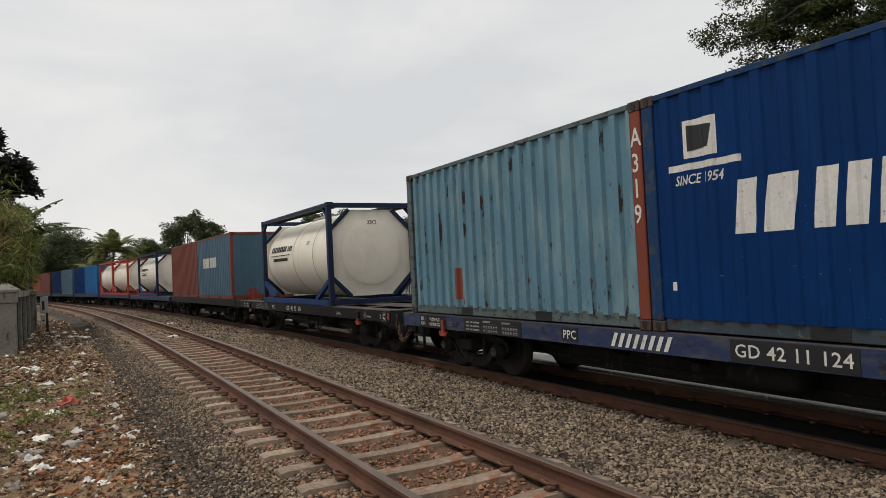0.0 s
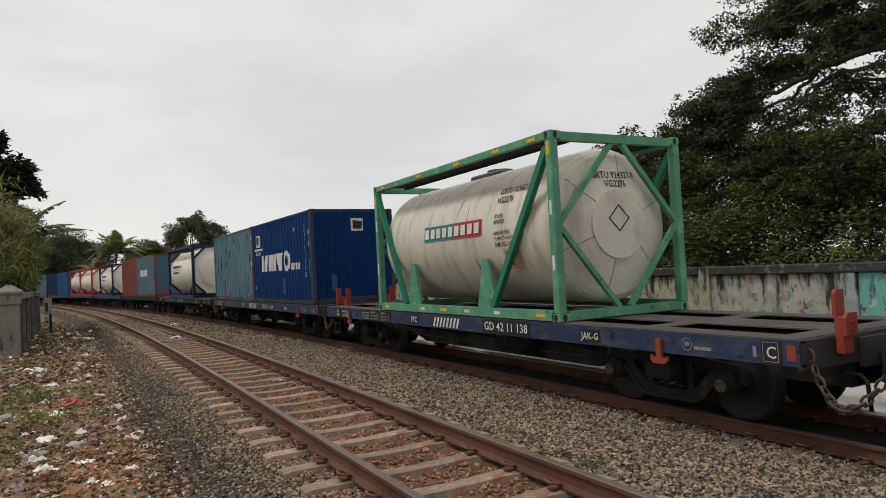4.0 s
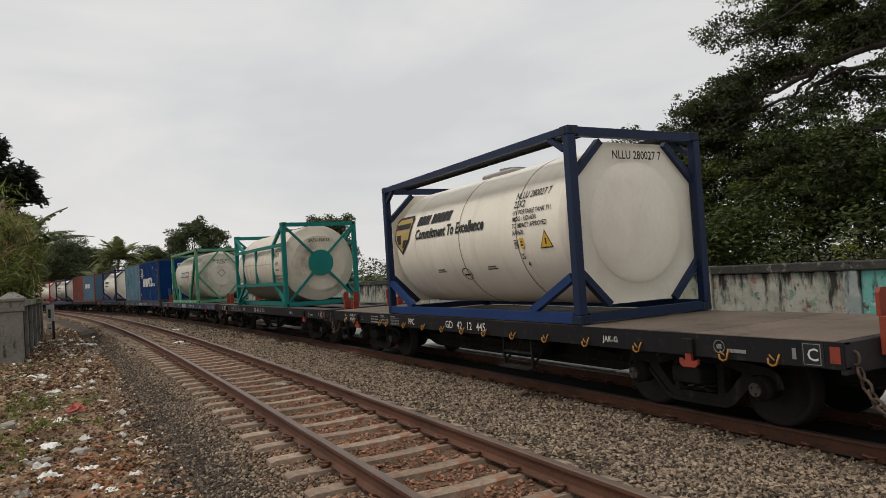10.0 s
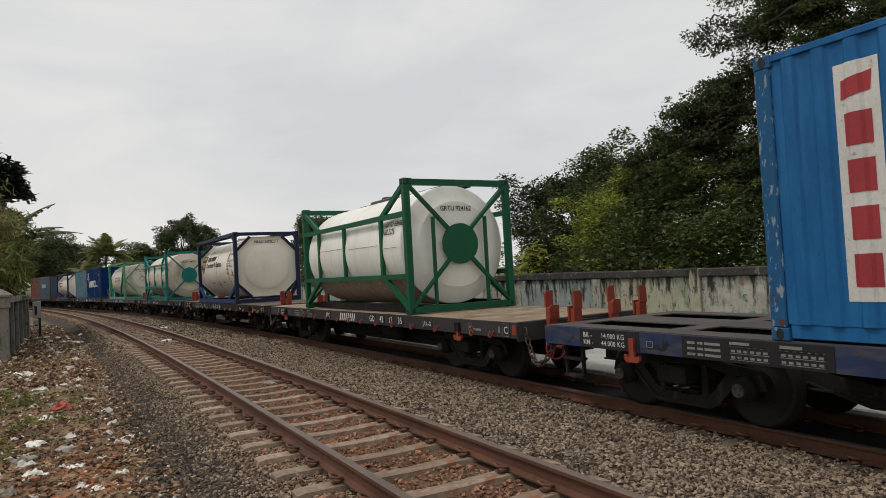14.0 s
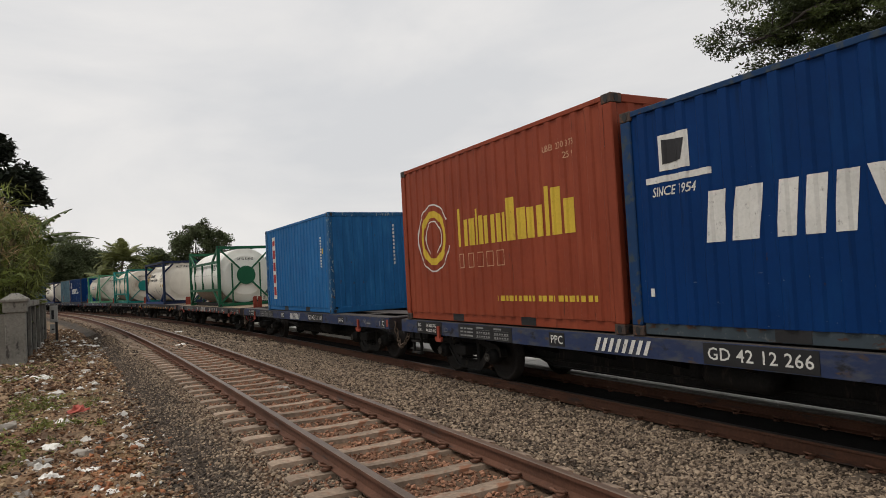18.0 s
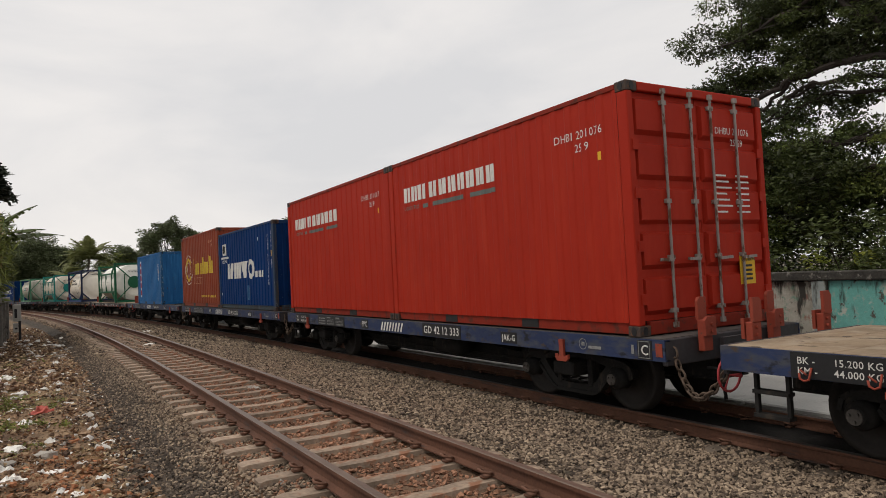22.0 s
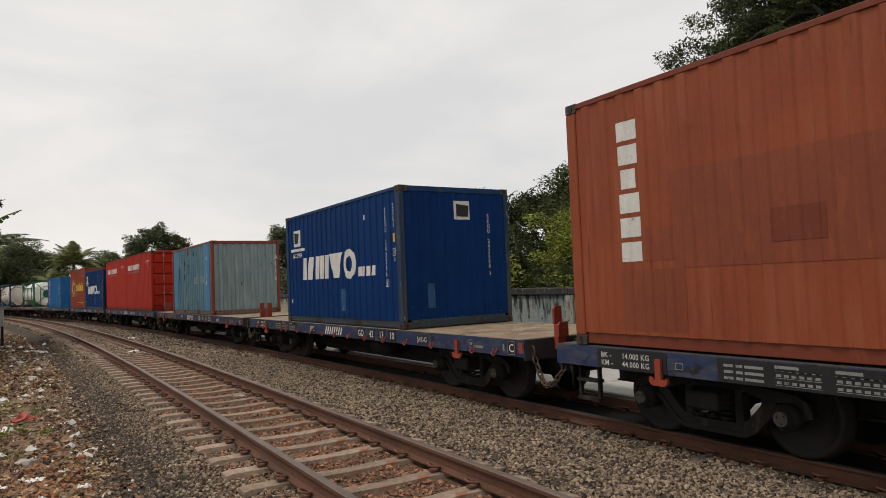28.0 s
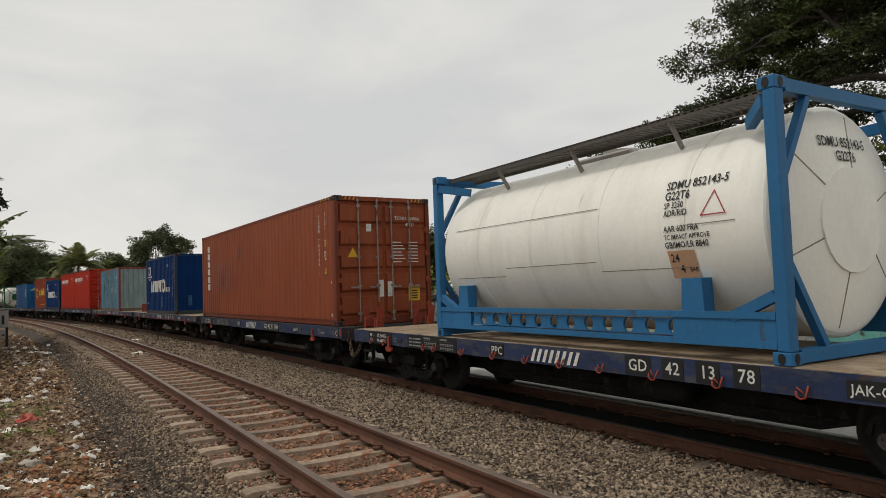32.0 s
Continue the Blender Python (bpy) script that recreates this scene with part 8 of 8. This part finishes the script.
                heap = bright if low and pick < 0.22 else pale if pick < (0.75 if low else 0.30) else clumps
                heap.append((c.x, c.y, c.z, r, r * 0.45))
                # side sprays along the same twig
                for _ in range(2):
                    o = rng.normal(size=3) * np.array([0.30, 0.30, 0.07])
                    heap.append((c.x + o[0], c.y + o[1], c.z + o[2] - 0.04, r * 0.55, r * 0.28))
    tagged(part("twigs", twigs, BARK, g), kind="stuff")
    crown(g, LEAF_DARK, clumps, 0.046, 1050, 42, flat=0.75)
    crown(g, LEAF_MID, pale, 0.046, 850, 43, flat=0.75)
    crown(g, LEAF_BRIGHT, bright, 0.044, 1000, 44, flat=0.75, name="young_leaves", label="lighter young leaves")
    return g


RAIN_BASE = (17.6, 2.2, -0.2)
rain_tree()


def thicket(label, boxes, mat, size, per, seed, name="bush", group="bushes", droop=0.0, slim=0.45, flowers=0):
    """A dense shrub: short stems and many clumps filling rough boxes (x0, x1, y0, y1, z0, z1, number, radius)."""
    rng = np.random.default_rng(seed)
    x0, x1, y0, y1, z0, z1 = boxes[0][:6]
    base = Vector(((x0 + x1) / 2, (y0 + y1) / 2, 0))
    g = thing(name, label, "bush", group)
    g.matrix_basis = Matrix.Translation(base)
    clumps = []
    bm = bmesh.new()
    for x0, x1, y0, y1, z0, z1, n, r in boxes:
        for _ in range(n):
            k = rng.uniform(0, 1)
            c = Vector((rng.uniform(x0, x1), rng.uniform(y0, y1), z0 + (z1 - z0) * k)) - base
            c.z -= 0.35 * (z1 - z0) * k * rng.uniform(0, 1)
            rr = r * rng.uniform(0.6, 1.35)
            clumps.append((c.x, c.y, c.z, rr, rr * 0.75))
            foot = Vector((c.x * 0.6 + rng.normal() * 0.2, c.y * 0.6 + rng.normal() * 0.2, -0.1))
            tube(bm, [foot, foot.lerp(c, 0.6) + Vector((rng.normal() * 0.1, 0, 0.1)), c], [0.02, 0.012, 0.005], 5)
    tagged(part("stems", bm, BARK, g), kind="stuff")
    crown(g, mat, clumps, size, per, seed + 1, name="foliage", droop=droop, slim=slim)
    if flowers:
        pick = [clumps[i] for i in rng.integers(0, len(clumps), flowers)]
        crown(g, PETAL, [(a, b, c + r * 0.3, r, r * 0.7) for a, b, c, r, h in pick], 0.07, 12, seed + 2, name="blossom", label="pale blossom")
    return g


thicket("dark understorey shrubs pressing against the wall", [(12.0, 15.5, 4.0, 10.5, 0.3, 3.3, 76, 0.65), (12.2, 15.0, 10.0, 14.0, 0.3, 3.2, 44, 0.7)], LEAF_MID, 0.065, 560, 51)
thicket("dense dark shrubs under the rain tree", [(14.0, 18.0, 3.0, 13.0, 0.5, 3.9, 110, 0.75)], LEAF_DARK, 0.075, 420, 53)
thicket("light green saplings along the wall", [(11.7, 12.6, 5.0, 17.0, 0.8, 2.3, 16, 0.30)], LEAF_LIGHT, 0.06, 620, 54, name="sapling")
tree("yellow-green leafy tree behind the wall", (14.9, 14.6, -0.2), 4.2, 1.8, LEAF_LIGHT, 0.065, 800, 55, 0.12, 26, 0.3)
tree("bushy green tree under the spreading limbs", (15.2, 12.4, -0.2), 4.4, 1.9, LEAF_MID, 0.065, 640, 56, 0.12, 26, 0.25)
tree("dark green tree behind the wall", (17.8, 18.4, -0.2), 5.9, 2.8, LEAF_MID, 0.075, 800, 57, 0.2, 44, 0.15)
tree("tall dark tree behind the wall", (20.4, 23.4, -0.2), 6.2, 3.0, LEAF_DARK, 0.08, 760, 59, 0.22, 44, 0.15)
thicket("hedge with pale blossom behind the wall", [(11.8, 13.2, 16.5, 26.0, 0.3, 2.7, 44, 0.55)], LEAF_LIGHT, 0.09, 330, 61, name="hedge", flowers=26)
thicket("dull green hedge farther along the wall", [(12.2, 15.0, 26.0, 44.0, 0.3, 3.2, 50, 0.9)], LEAF_BLUE, 0.12, 200, 63, name="hedge", flowers=20)

# ---- far trees round the bend ----
for label, base, h, spread, mat, seed in (
        ("round dark tree beyond the bend", (13.0, 92.0, -0.2), 10.6, 2.5, LEAF_BLUE, 71),
        ("round dark tree beside another beyond the bend", (16.2, 93.0, -0.2), 10.0, 2.1, LEAF_BLUE, 72),
        ("low green tree beyond the bend", (8.8, 98.0, -0.2), 7.4, 2.8, LEAF_BLUE, 73),
        ("green roadside tree far off", (20.3, 60.0, -0.2), 7.5, 2.2, LEAF_BLUE, 74),
        ("green tree far behind the wall", (20.8, 38.5, -0.2), 6.0, 2.2, LEAF_BLUE, 75),
        ("broad dark tree at the end of the bend", (-0.6, 116.0, -0.2), 9.4, 5.0, LEAF_BLUE, 76),
        ("broad dark tree behind the bend", (-7.0, 128.0, -0.2), 10.0, 5.5, LEAF_BLUE, 77),
        ("tree screening the far end of the line", (-12.0, 86.0, -0.2), 9.5, 5.5, LEAF_BLUE, 78)):
    tree(label, base, h, spread, mat, 0.14, 290, seed, 0.15, 70, 0.10, clump=0.40)
palm("coconut palm with feathery fronds beyond the bend", (3.6, 84.0, -0.2), 5.6, 3.1, 32, 81, lean=(0.5, 0.2), rise=(-15, 62))
palm("small coconut palm with drooping yellow-green fronds", (2.2, 84.0, -0.2), 3.4, 3.2, 24, 82)
palm("small coconut palm low beside the line", (6.8, 84.0, -0.2), 3.2, 3.0, 22, 83)
thicket("yellow-green scrub beyond the bend", [(2.0, 14.0, 90.0, 95.0, 0.0, 4.2, 40, 1.3), (6.0, 13.0, 94.0, 97.0, 3.0, 6.6, 26, 1.1)], LEAF_OLIVE, 0.22, 70, 85, name="scrub")

# ---- the left side: wall with gate pillar, post, plants ----
PILLAR_X, PILLAR_Y = -1.60, 21.62
OLD_CONCRETE = material("weathered_grey_concrete", (0.20, 0.19, 0.165), 0.95, 0.0, 0.2, fine=(20, 0.3), stain=(0.06, 0.055, 0.05), stain_at=0.56, stain_scale=(3, 3, 1.2), bump=0.5)


def make_pillar():
    g = thing("gate_pillar", "weathered concrete pillar with a stepped pyramid cap", "pillar")
    g.matrix_basis = pose(PILLAR_X, PILLAR_Y, 0.0)
    bm = bmesh.new()
    bevel_box(bm, -0.235, 0.235, -0.235, 0.235, -0.15, 1.44, 0.015)
    part("shaft", bm, OLD_CONCRETE, g)
    bm = bmesh.new()
    bevel_box(bm, -0.275, 0.275, -0.275, 0.275, 1.44, 1.72, 0.012)
    part("head", bm, OLD_CONCRETE, g)
    bm = bmesh.new()
    bevel_box(bm, -0.33, 0.33, -0.33, 0.33, 1.72, 1.80, 0.012)
    v = [bm.verts.new(p) for p in ((-0.31, -0.31, 1.803), (0.31, -0.31, 1.803), (0.31, 0.31, 1.803), (-0.31, 0.31, 1.803), (-0.07, -0.07, 1.96), (0.07, -0.07, 1.96), (0.07, 0.07, 1.96), (-0.07, 0.07, 1.96))]
    for q in ((0, 1, 5, 4), (1, 2, 6, 5), (2, 3, 7, 6), (3, 0, 4, 7), (4, 5, 6, 7), (3, 2, 1, 0)):
        bm.faces.new([v[i] for i in q])
    part("cap", bm, OLD_CONCRETE, g, "stepped cap")
    return g


make_pillar()


def make_side_wall():
    g = tagged(new("wall_west"), "low weathered wall of posts, rails and dark slats beside the line", "wall", kind="structure")
    for k in range(5):
        y0 = PILLAR_Y + 0.25 + k * 2.1
        x0 = PILLAR_X + 0.11 + 0.010 * k
        bm = bmesh.new()
        bevel_box(bm, x0 - 0.17, x0 + 0.17, y0 + 0.06, y0 + 2.12, 1.56, 1.74, 0.015)
        part("coping", bm, OLD_CONCRETE, g)
        for j in range(9):
            bm = bmesh.new()
            bevel_box(bm, x0 - 0.03, x0 + 0.03, y0 + 0.12 + j * 0.21, y0 + 0.25 + j * 0.21, 0.0, 1.56, 0.008)
            part("slat", bm, UNDER, g)
        bm = bmesh.new()
        bevel_box(bm, x0 - 0.12, x0 + 0.12, y0 + 1.95, y0 + 2.10, -0.1, 1.555, 0.012)
        part("post", bm, OLD_CONCRETE, g)
    bm = bmesh.new()
    bevel_box(bm, PILLAR_X - 4.5, PILLAR_X - 0.2, PILLAR_Y - 0.07, PILLAR_Y + 0.07, -0.15, 1.40, 0.012)
    part("panel", bm, OLD_CONCRETE, g)
    return g


make_side_wall()


def make_marker():
    g = thing("distance_post", "short black and white concrete distance post beside the track", "marker post")
    g.matrix_basis = pose(-1.02, 31.4, 0.0)
    bm = bmesh.new()
    bevel_box(bm, 0.03, 0.12, -0.05, 0.05, -0.15, 0.95, 0.01)
    part("post", bm, PLATE, g)
    for x0, x1, z0, z1 in ((-0.15, 0.13, 0.80, 1.45), (-0.15, 0.03, 0.36, 0.72)):
        bm = bmesh.new()
        bevel_box(bm, x0, x1, -0.115, -0.055, z0, z1, 0.012)
        board = part("board", bm, CONCRETE, g, "pale board of the post")
        bm = bmesh.new()
        bar(bm, x0 + 0.06, z0 + 0.12, 0.09, z1 - z0 - 0.30, lambda a, b: (a, -0.119, b))
        part("mark", bm, INK, board, "dark figure mark")
    return g


make_marker()
thicket("bamboo-like thicket with long thin yellow-green leaves", [(-5.0, -1.7, 22.4, 26.0, 0.9, 5.2, 60, 0.60), (-2.6, -1.1, 25.5, 30.0, 2.1, 5.3, 46, 0.5), (-2.6, -1.3, 25.0, 30.0, 2.0, 3.3, 22, 0.45)], LEAF_OLIVE, 0.21, 210, 91, name="bamboo_thicket", droop=0.7, slim=0.10)
thicket("dry straw-brown bamboo tops over the low wall", [(-4.6, -2.0, 22.4, 25.5, 2.8, 5.0, 40, 0.45), (-2.6, -1.3, 25.4, 29.0, 2.8, 4.8, 26, 0.4)], LEAF_DRY, 0.20, 150, 92, name="bamboo_thicket", droop=0.8, slim=0.08)
thicket("dark green undergrowth behind the low wall", [(-5.0, -2.2, 26.0, 31.0, 0.8, 5.0, 60, 0.6)], LEAF_MID, 0.10, 300, 94)
thicket("green shrub with broad leaves behind the low wall", [(-3.8, -1.7, 22.4, 25.0, 1.5, 2.7, 34, 0.30), (-2.6, -1.4, 25.0, 33.0, 1.7, 2.6, 34, 0.32)], LEAF_BRIGHT, 0.12, 300, 93)
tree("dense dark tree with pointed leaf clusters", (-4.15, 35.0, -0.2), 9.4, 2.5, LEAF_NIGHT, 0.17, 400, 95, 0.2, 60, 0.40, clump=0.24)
banana((-1.98, 28.0, 0.0), 3.62, ((-88, 26, 2.3), (-84, -6, 2.7), (-30, 10, 2.3), (20, 30, 2.3), (110, 15, 2.3), (175, 5, 2.1), (-110, 0, 2.2)), 97)


# ---- litter, weeds and rubble on the dirt ----
LITTER_WHITE = material("crumpled_white_plastic", (0.66, 0.64, 0.59), 0.45, 0.0, 0.14, island=0.15)
LITTER_GREY = material("dirty_grey_plastic", (0.30, 0.275, 0.24), 0.6, 0.0, 0.2)
LITTER_RED = material("faded_red_cloth", (0.42, 0.10, 0.075), 0.8, 0.0, 0.2)
LITTER_TAN = material("tan_cardboard_scrap", (0.30, 0.20, 0.12), 0.85, 0.0, 0.2)
BRICK_BIT = material("broken_orange_brick", (0.25, 0.105, 0.050), 0.9, 0.0, 0.2, vary=0.25, island=0.5)
RUBBLE = material("pale_broken_concrete", (0.33, 0.30, 0.26), 0.95, 0.0, 0.2, vary=0.3)
RUBBLE_BROWN = material("brown_clod", (0.225, 0.148, 0.093), 0.95, 0.0, 0.25, island=0.85, island_hue=0.015)
WEED = leaf_material("low_weed_leaves", (0.17, 0.185, 0.05), 0.025, 0.5)


def crumple_shape(seed, rough, flat, n=10):
    """A crumpled bag or scrap: a lumpy closed sheet with creases."""
    def build(bm):
        rng = random.Random(seed)
        k = [rng.uniform(0.55, 1.25) for _ in range(n)]
        rings = []
        for r, z in ((0.25, 0.85), (0.62, 1.0), (0.95, 0.45), (1.0, 0.05)):
            ring = []
            for i in range(n):
                a = 2 * math.pi * i / n + rng.uniform(-0.2, 0.2)
                q = r * k[i] * (1 + rough * rng.uniform(-0.35, 0.35))
                ring.append(bm.verts.new((0.5 * q * math.cos(a), 0.5 * q * math.sin(a), flat * z * (1 + rough * rng.uniform(-0.6, 0.6)))))
            rings.append(ring)
        top = bm.verts.new((0.03, -0.02, flat * 0.9))
        for i in range(n):
            bm.faces.new((rings[0][i], rings[0][(i + 1) % n], top))
        for a, b in zip(rings, rings[1:]):
            for i in range(n):
                bm.faces.new((b[i], b[(i + 1) % n], a[(i + 1) % n], a[i]))
        bm.faces.new(rings[-1][::-1])
    return build


def lump_shape(seed):
    def build(bm):
        rng = random.Random(seed)
        bevel_box(bm, -0.5, 0.5, -0.4, 0.4, -0.2, 0.3, 0.12)
        for v in bm.verts:
            v.co += Vector((rng.uniform(-1, 1), rng.uniform(-1, 1), rng.uniform(-1, 1))) * 0.09
    return build


LITTER_MESH = {}


def litter(name, label, category, mat, shape_key, build, x, y, size, turn, sink=0.01, group="litter"):
    k = (shape_key, mat.name)
    if k not in LITTER_MESH:
        bm = bmesh.new()
        build(bm)
        LITTER_MESH[k] = mesh_of(bm, name, mat)
    ob = tagged(new(name, LITTER_MESH[k]), label, category, group)
    ob.matrix_basis = Matrix.Translation((x, y, ground_height(x, y) - sink)) @ pose(0, 0, 0, 0, 0, turn) @ Matrix.Diagonal((size, size * 0.8, size, 1))
    return ob


rng = random.Random(17)
for i, (x, y, size, mat, word) in enumerate((
        (-0.84, 17.1, 0.62, LITTER_WHITE, "white"), (-0.28, 11.2, 0.30, LITTER_WHITE, "white"), (-0.01, 11.1, 0.22, LITTER_TAN, "tan"), (-0.38, 9.5, 0.30, LITTER_WHITE, "white"),
        (0.05, 7.95, 0.24, LITTER_WHITE, "white"), (-0.32, 7.76, 0.28, LITTER_WHITE, "white"), (0.20, 6.97, 0.20, LITTER_WHITE, "white"), (0.61, 9.05, 0.20, LITTER_WHITE, "white"),
        (0.59, 8.43, 0.13, LITTER_WHITE, "white"), (0.41, 7.37, 0.20, LITTER_WHITE, "white"), (-0.04, 27.3, 0.55, LITTER_WHITE, "white"), (0.34, 26.7, 0.4, LITTER_WHITE, "white"),
        (0.15, 15.2, 0.3, LITTER_GREY, "greyish"), (-0.15, 7.5, 0.2, LITTER_TAN, "tan"), (2.6, 21.5, 0.4, LITTER_WHITE, "white"), (2.75, 10.8, 0.26, LITTER_GREY, "greyish"), (1.75, 5.2, 0.14, LITTER_WHITE, "white"),
        (1.62, 5.6, 0.2, LITTER_GREY, "greyish"), (3.35, 29.0, 0.4, LITTER_WHITE, "white"), (2.95, 4.6, 0.12, LITTER_RED, "pinkish red"))):
    kind = i % 4
    litter("plastic_bag", f"crumpled {word} plastic scrap lying on the ground", "litter", mat, ("bag", kind), crumple_shape(30 + kind, 0.8, 0.13 + 0.07 * (kind % 2), 12), x, y, size, rng.uniform(0, 360))
litter("cloth", "faded red cloth lying crumpled on the dirt", "litter", LITTER_RED, "cloth", crumple_shape(44, 0.9, 0.18), -0.12, 11.9, 0.42, 30)
for i in range(210):
    y = 5.0 + 26 * rng.random() ** 1.4
    x = rng.uniform(-2.2, 0.55) if y > 9 else rng.uniform(-0.9, 0.6)
    mat = rng.choice((LITTER_WHITE, LITTER_WHITE, LITTER_WHITE, LITTER_GREY, LITTER_TAN))
    litter("litter_scrap", "small scrap of rubbish trodden into the dirt", "litter", mat, ("scrap", i % 5), crumple_shape(60 + i % 5, 1.0, 0.26, 8), x, y, rng.uniform(0.05, 0.17) * (1 + y / 40), rng.uniform(0, 360))
for i in range(46):
    y = 5.5 + 20 * rng.random() ** 1.4
    x = rng.uniform(-1.6, 0.7)
    if i % 2:
        litter("brick_fragment", "broken piece of orange brick in the dirt", "brick", BRICK_BIT, ("brick", i % 3), lump_shape(80 + i % 3), rng.uniform(-0.4, 0.5), rng.uniform(6.8, 9.4), rng.uniform(0.05, 0.11), rng.uniform(0, 360), 0.0, "rubble")
    else:
        litter("rubble_stone", "pale broken stone lying in the dirt", "stone", RUBBLE, ("stone", i % 3), lump_shape(90 + i % 3), x, y, rng.uniform(0.07, 0.22), rng.uniform(0, 360), 0.0, "rubble")


def dirt_spread(rng_, count):
    y = 4.5 + 36 * rng_.uniform(0, 1, count) ** 1.8
    x = rng_.uniform(-2.4, 0.85, count) - np.maximum(0, y - CURVE_Y) ** 2 / 912
    return np.stack([x, y], 1)


stones("dirt_pebbles", "small brown stones and chips strewn over the dirt", RUBBLE_BROWN, 12000, dirt_spread, (0.005, 0.018), 7)
stones("brick_chips", "crushed orange brick chips strewn over the dirt", BRICK_BIT, 1100, lambda r, n: np.stack([r.normal(0.1, 0.38, n), r.normal(8.0, 0.8, n)], 1), (0.004, 0.013), 8)
stones("pale_chips", "pale paper and plastic chips trodden into the dirt", LITTER_WHITE, 1700, dirt_spread, (0.008, 0.030), 9)
stones("dead_leaf_chips", "brown dead leaves and husks strewn over the dirt", LITTER_TAN, 6000, dirt_spread, (0.007, 0.026), 10)
stones("dark_chips", "dark trodden rubbish and cinders over the dirt", CINDER, 5000, dirt_spread, (0.007, 0.022), 11)

def far_dirt(rng_, count):
    y = 15.0 + 27 * rng_.uniform(0, 1, count) ** 1.2
    x = rng_.uniform(-1.35, 0.75, count) - np.maximum(0, y - CURVE_Y) ** 2 / 912
    return np.stack([x, y], 1)


stones("far_rubble", "brown clods and broken stones heaped along the dirt path", RUBBLE_BROWN, 2600, far_dirt, (0.015, 0.055), 12)
stones("far_scraps", "pale scraps of rubbish farther along the dirt path", LITTER_WHITE, 130, far_dirt, (0.02, 0.06), 13)
stones("clods", "brown clods and stones on the littered dirt", RUBBLE_BROWN, 3600, dirt_spread, (0.015, 0.045), 14)
stones("brick_rubble", "crushed orange brick in a spill on the dirt", BRICK_BIT, 90, lambda r, n: np.stack([r.normal(0.15, 0.33, n), r.normal(7.6, 0.8, n)], 1), (0.015, 0.038), 16)


def leaf_litter(name, label, mat, count, size, spread, seed):
    """Fallen leaves and torn scraps lying nearly flat."""
    r = np.random.default_rng(seed)
    xy = spread(r, count)
    v, f = leaf_cloud([(x, y, ground_height(x, y) + 0.018, 0.03, 0.012) for x, y in xy], size, 1, seed, flat=0.25, slim=0.5)
    me = bpy.data.meshes.new(name)
    me.from_pydata(v.tolist(), [], f.tolist())
    me.materials.append(mat)
    return tagged(new(name, me), label, "leaf litter", kind="stuff")


DEAD_LEAF = leaf_material("brown_dead_leaves", (0.17, 0.090, 0.048), 0.02, 0.6, 0.1)
STRAW = leaf_material("straw_coloured_dead_leaves", (0.33, 0.25, 0.15), 0.015, 0.5, 0.1)
leaf_litter("dead_leaves", "brown dead leaves strewn over the dirt", DEAD_LEAF, 3400, 0.034, dirt_spread, 25)
leaf_litter("straw_leaves", "pale dry leaves strewn over the dirt", STRAW, 420, 0.03, dirt_spread, 26)
leaf_litter("far_dead_leaves", "brown dead leaves along the dirt path", DEAD_LEAF, 700, 0.07, far_dirt, 27)

weeds = thing("weed_patch", "low green weeds growing in patches on the dirt", "weeds", kind="stuff")
wr = np.random.default_rng(23)
tufts = []
for cx, cy, spread, n in ((-0.95, 13.2, 0.45, 26), (-0.55, 12.8, 0.35, 18), (-1.2, 16.8, 0.5, 14), (-0.45, 10.5, 0.25, 8), (-0.2, 10.3, 0.2, 6), (-0.75, 8.6, 0.3, 10), (-1.6, 19.5, 0.6, 18), (-0.9, 9.4, 0.3, 12), (-1.3, 11.0, 0.5, 20)):
    for _ in range(n):
        x, y = cx + wr.normal() * spread, cy + wr.normal() * spread * 1.3
        tufts.append((x, y, ground_height(x, y) + 0.05, wr.uniform(0.05, 0.13), 0.06))
crown(weeds, WEED, tufts, 0.030, 1900, 24, name="leaves", flat=0.6)
weeds["kind"] = "stuff"


# ---- what moves: the train rolls away round the bend ----
def travelled(t):
    """Metres that the middle of the wagon numbered 0 has come along the line."""
    ahead = 0.08 * math.exp(-((t - 16.5) / 4.5) ** 2)
    return ahead + 5.5969 + t * (4.67064 + t * (-0.041956 + t * (0.0030505 + t * (-7.6912e-05 + t * 7.1497e-07))))


def motions():
    moments = [k * 1.0 for k in range(33)]
    for ob, i, y, z in TRAIN:
        rows = []
        for t in moments:
            s = travelled(t) - PITCH * i
            p, a = along(s, 0.0, 0.0)
            m = Matrix.Translation(p) @ pose(0, 0, 0, 0, 0, math.degrees(a)) @ pose(0, y, z)
            rows.append((t, m))
        walk(ob, rows)
    ticks = [k * 0.1 for k in range(321)]
    for w, y in WHEELSETS:
        walk(w, [(t, pose(0, y, WHEEL_R, -math.degrees((travelled(t) - travelled(0)) / WHEEL_R))) for t in ticks])


motions()
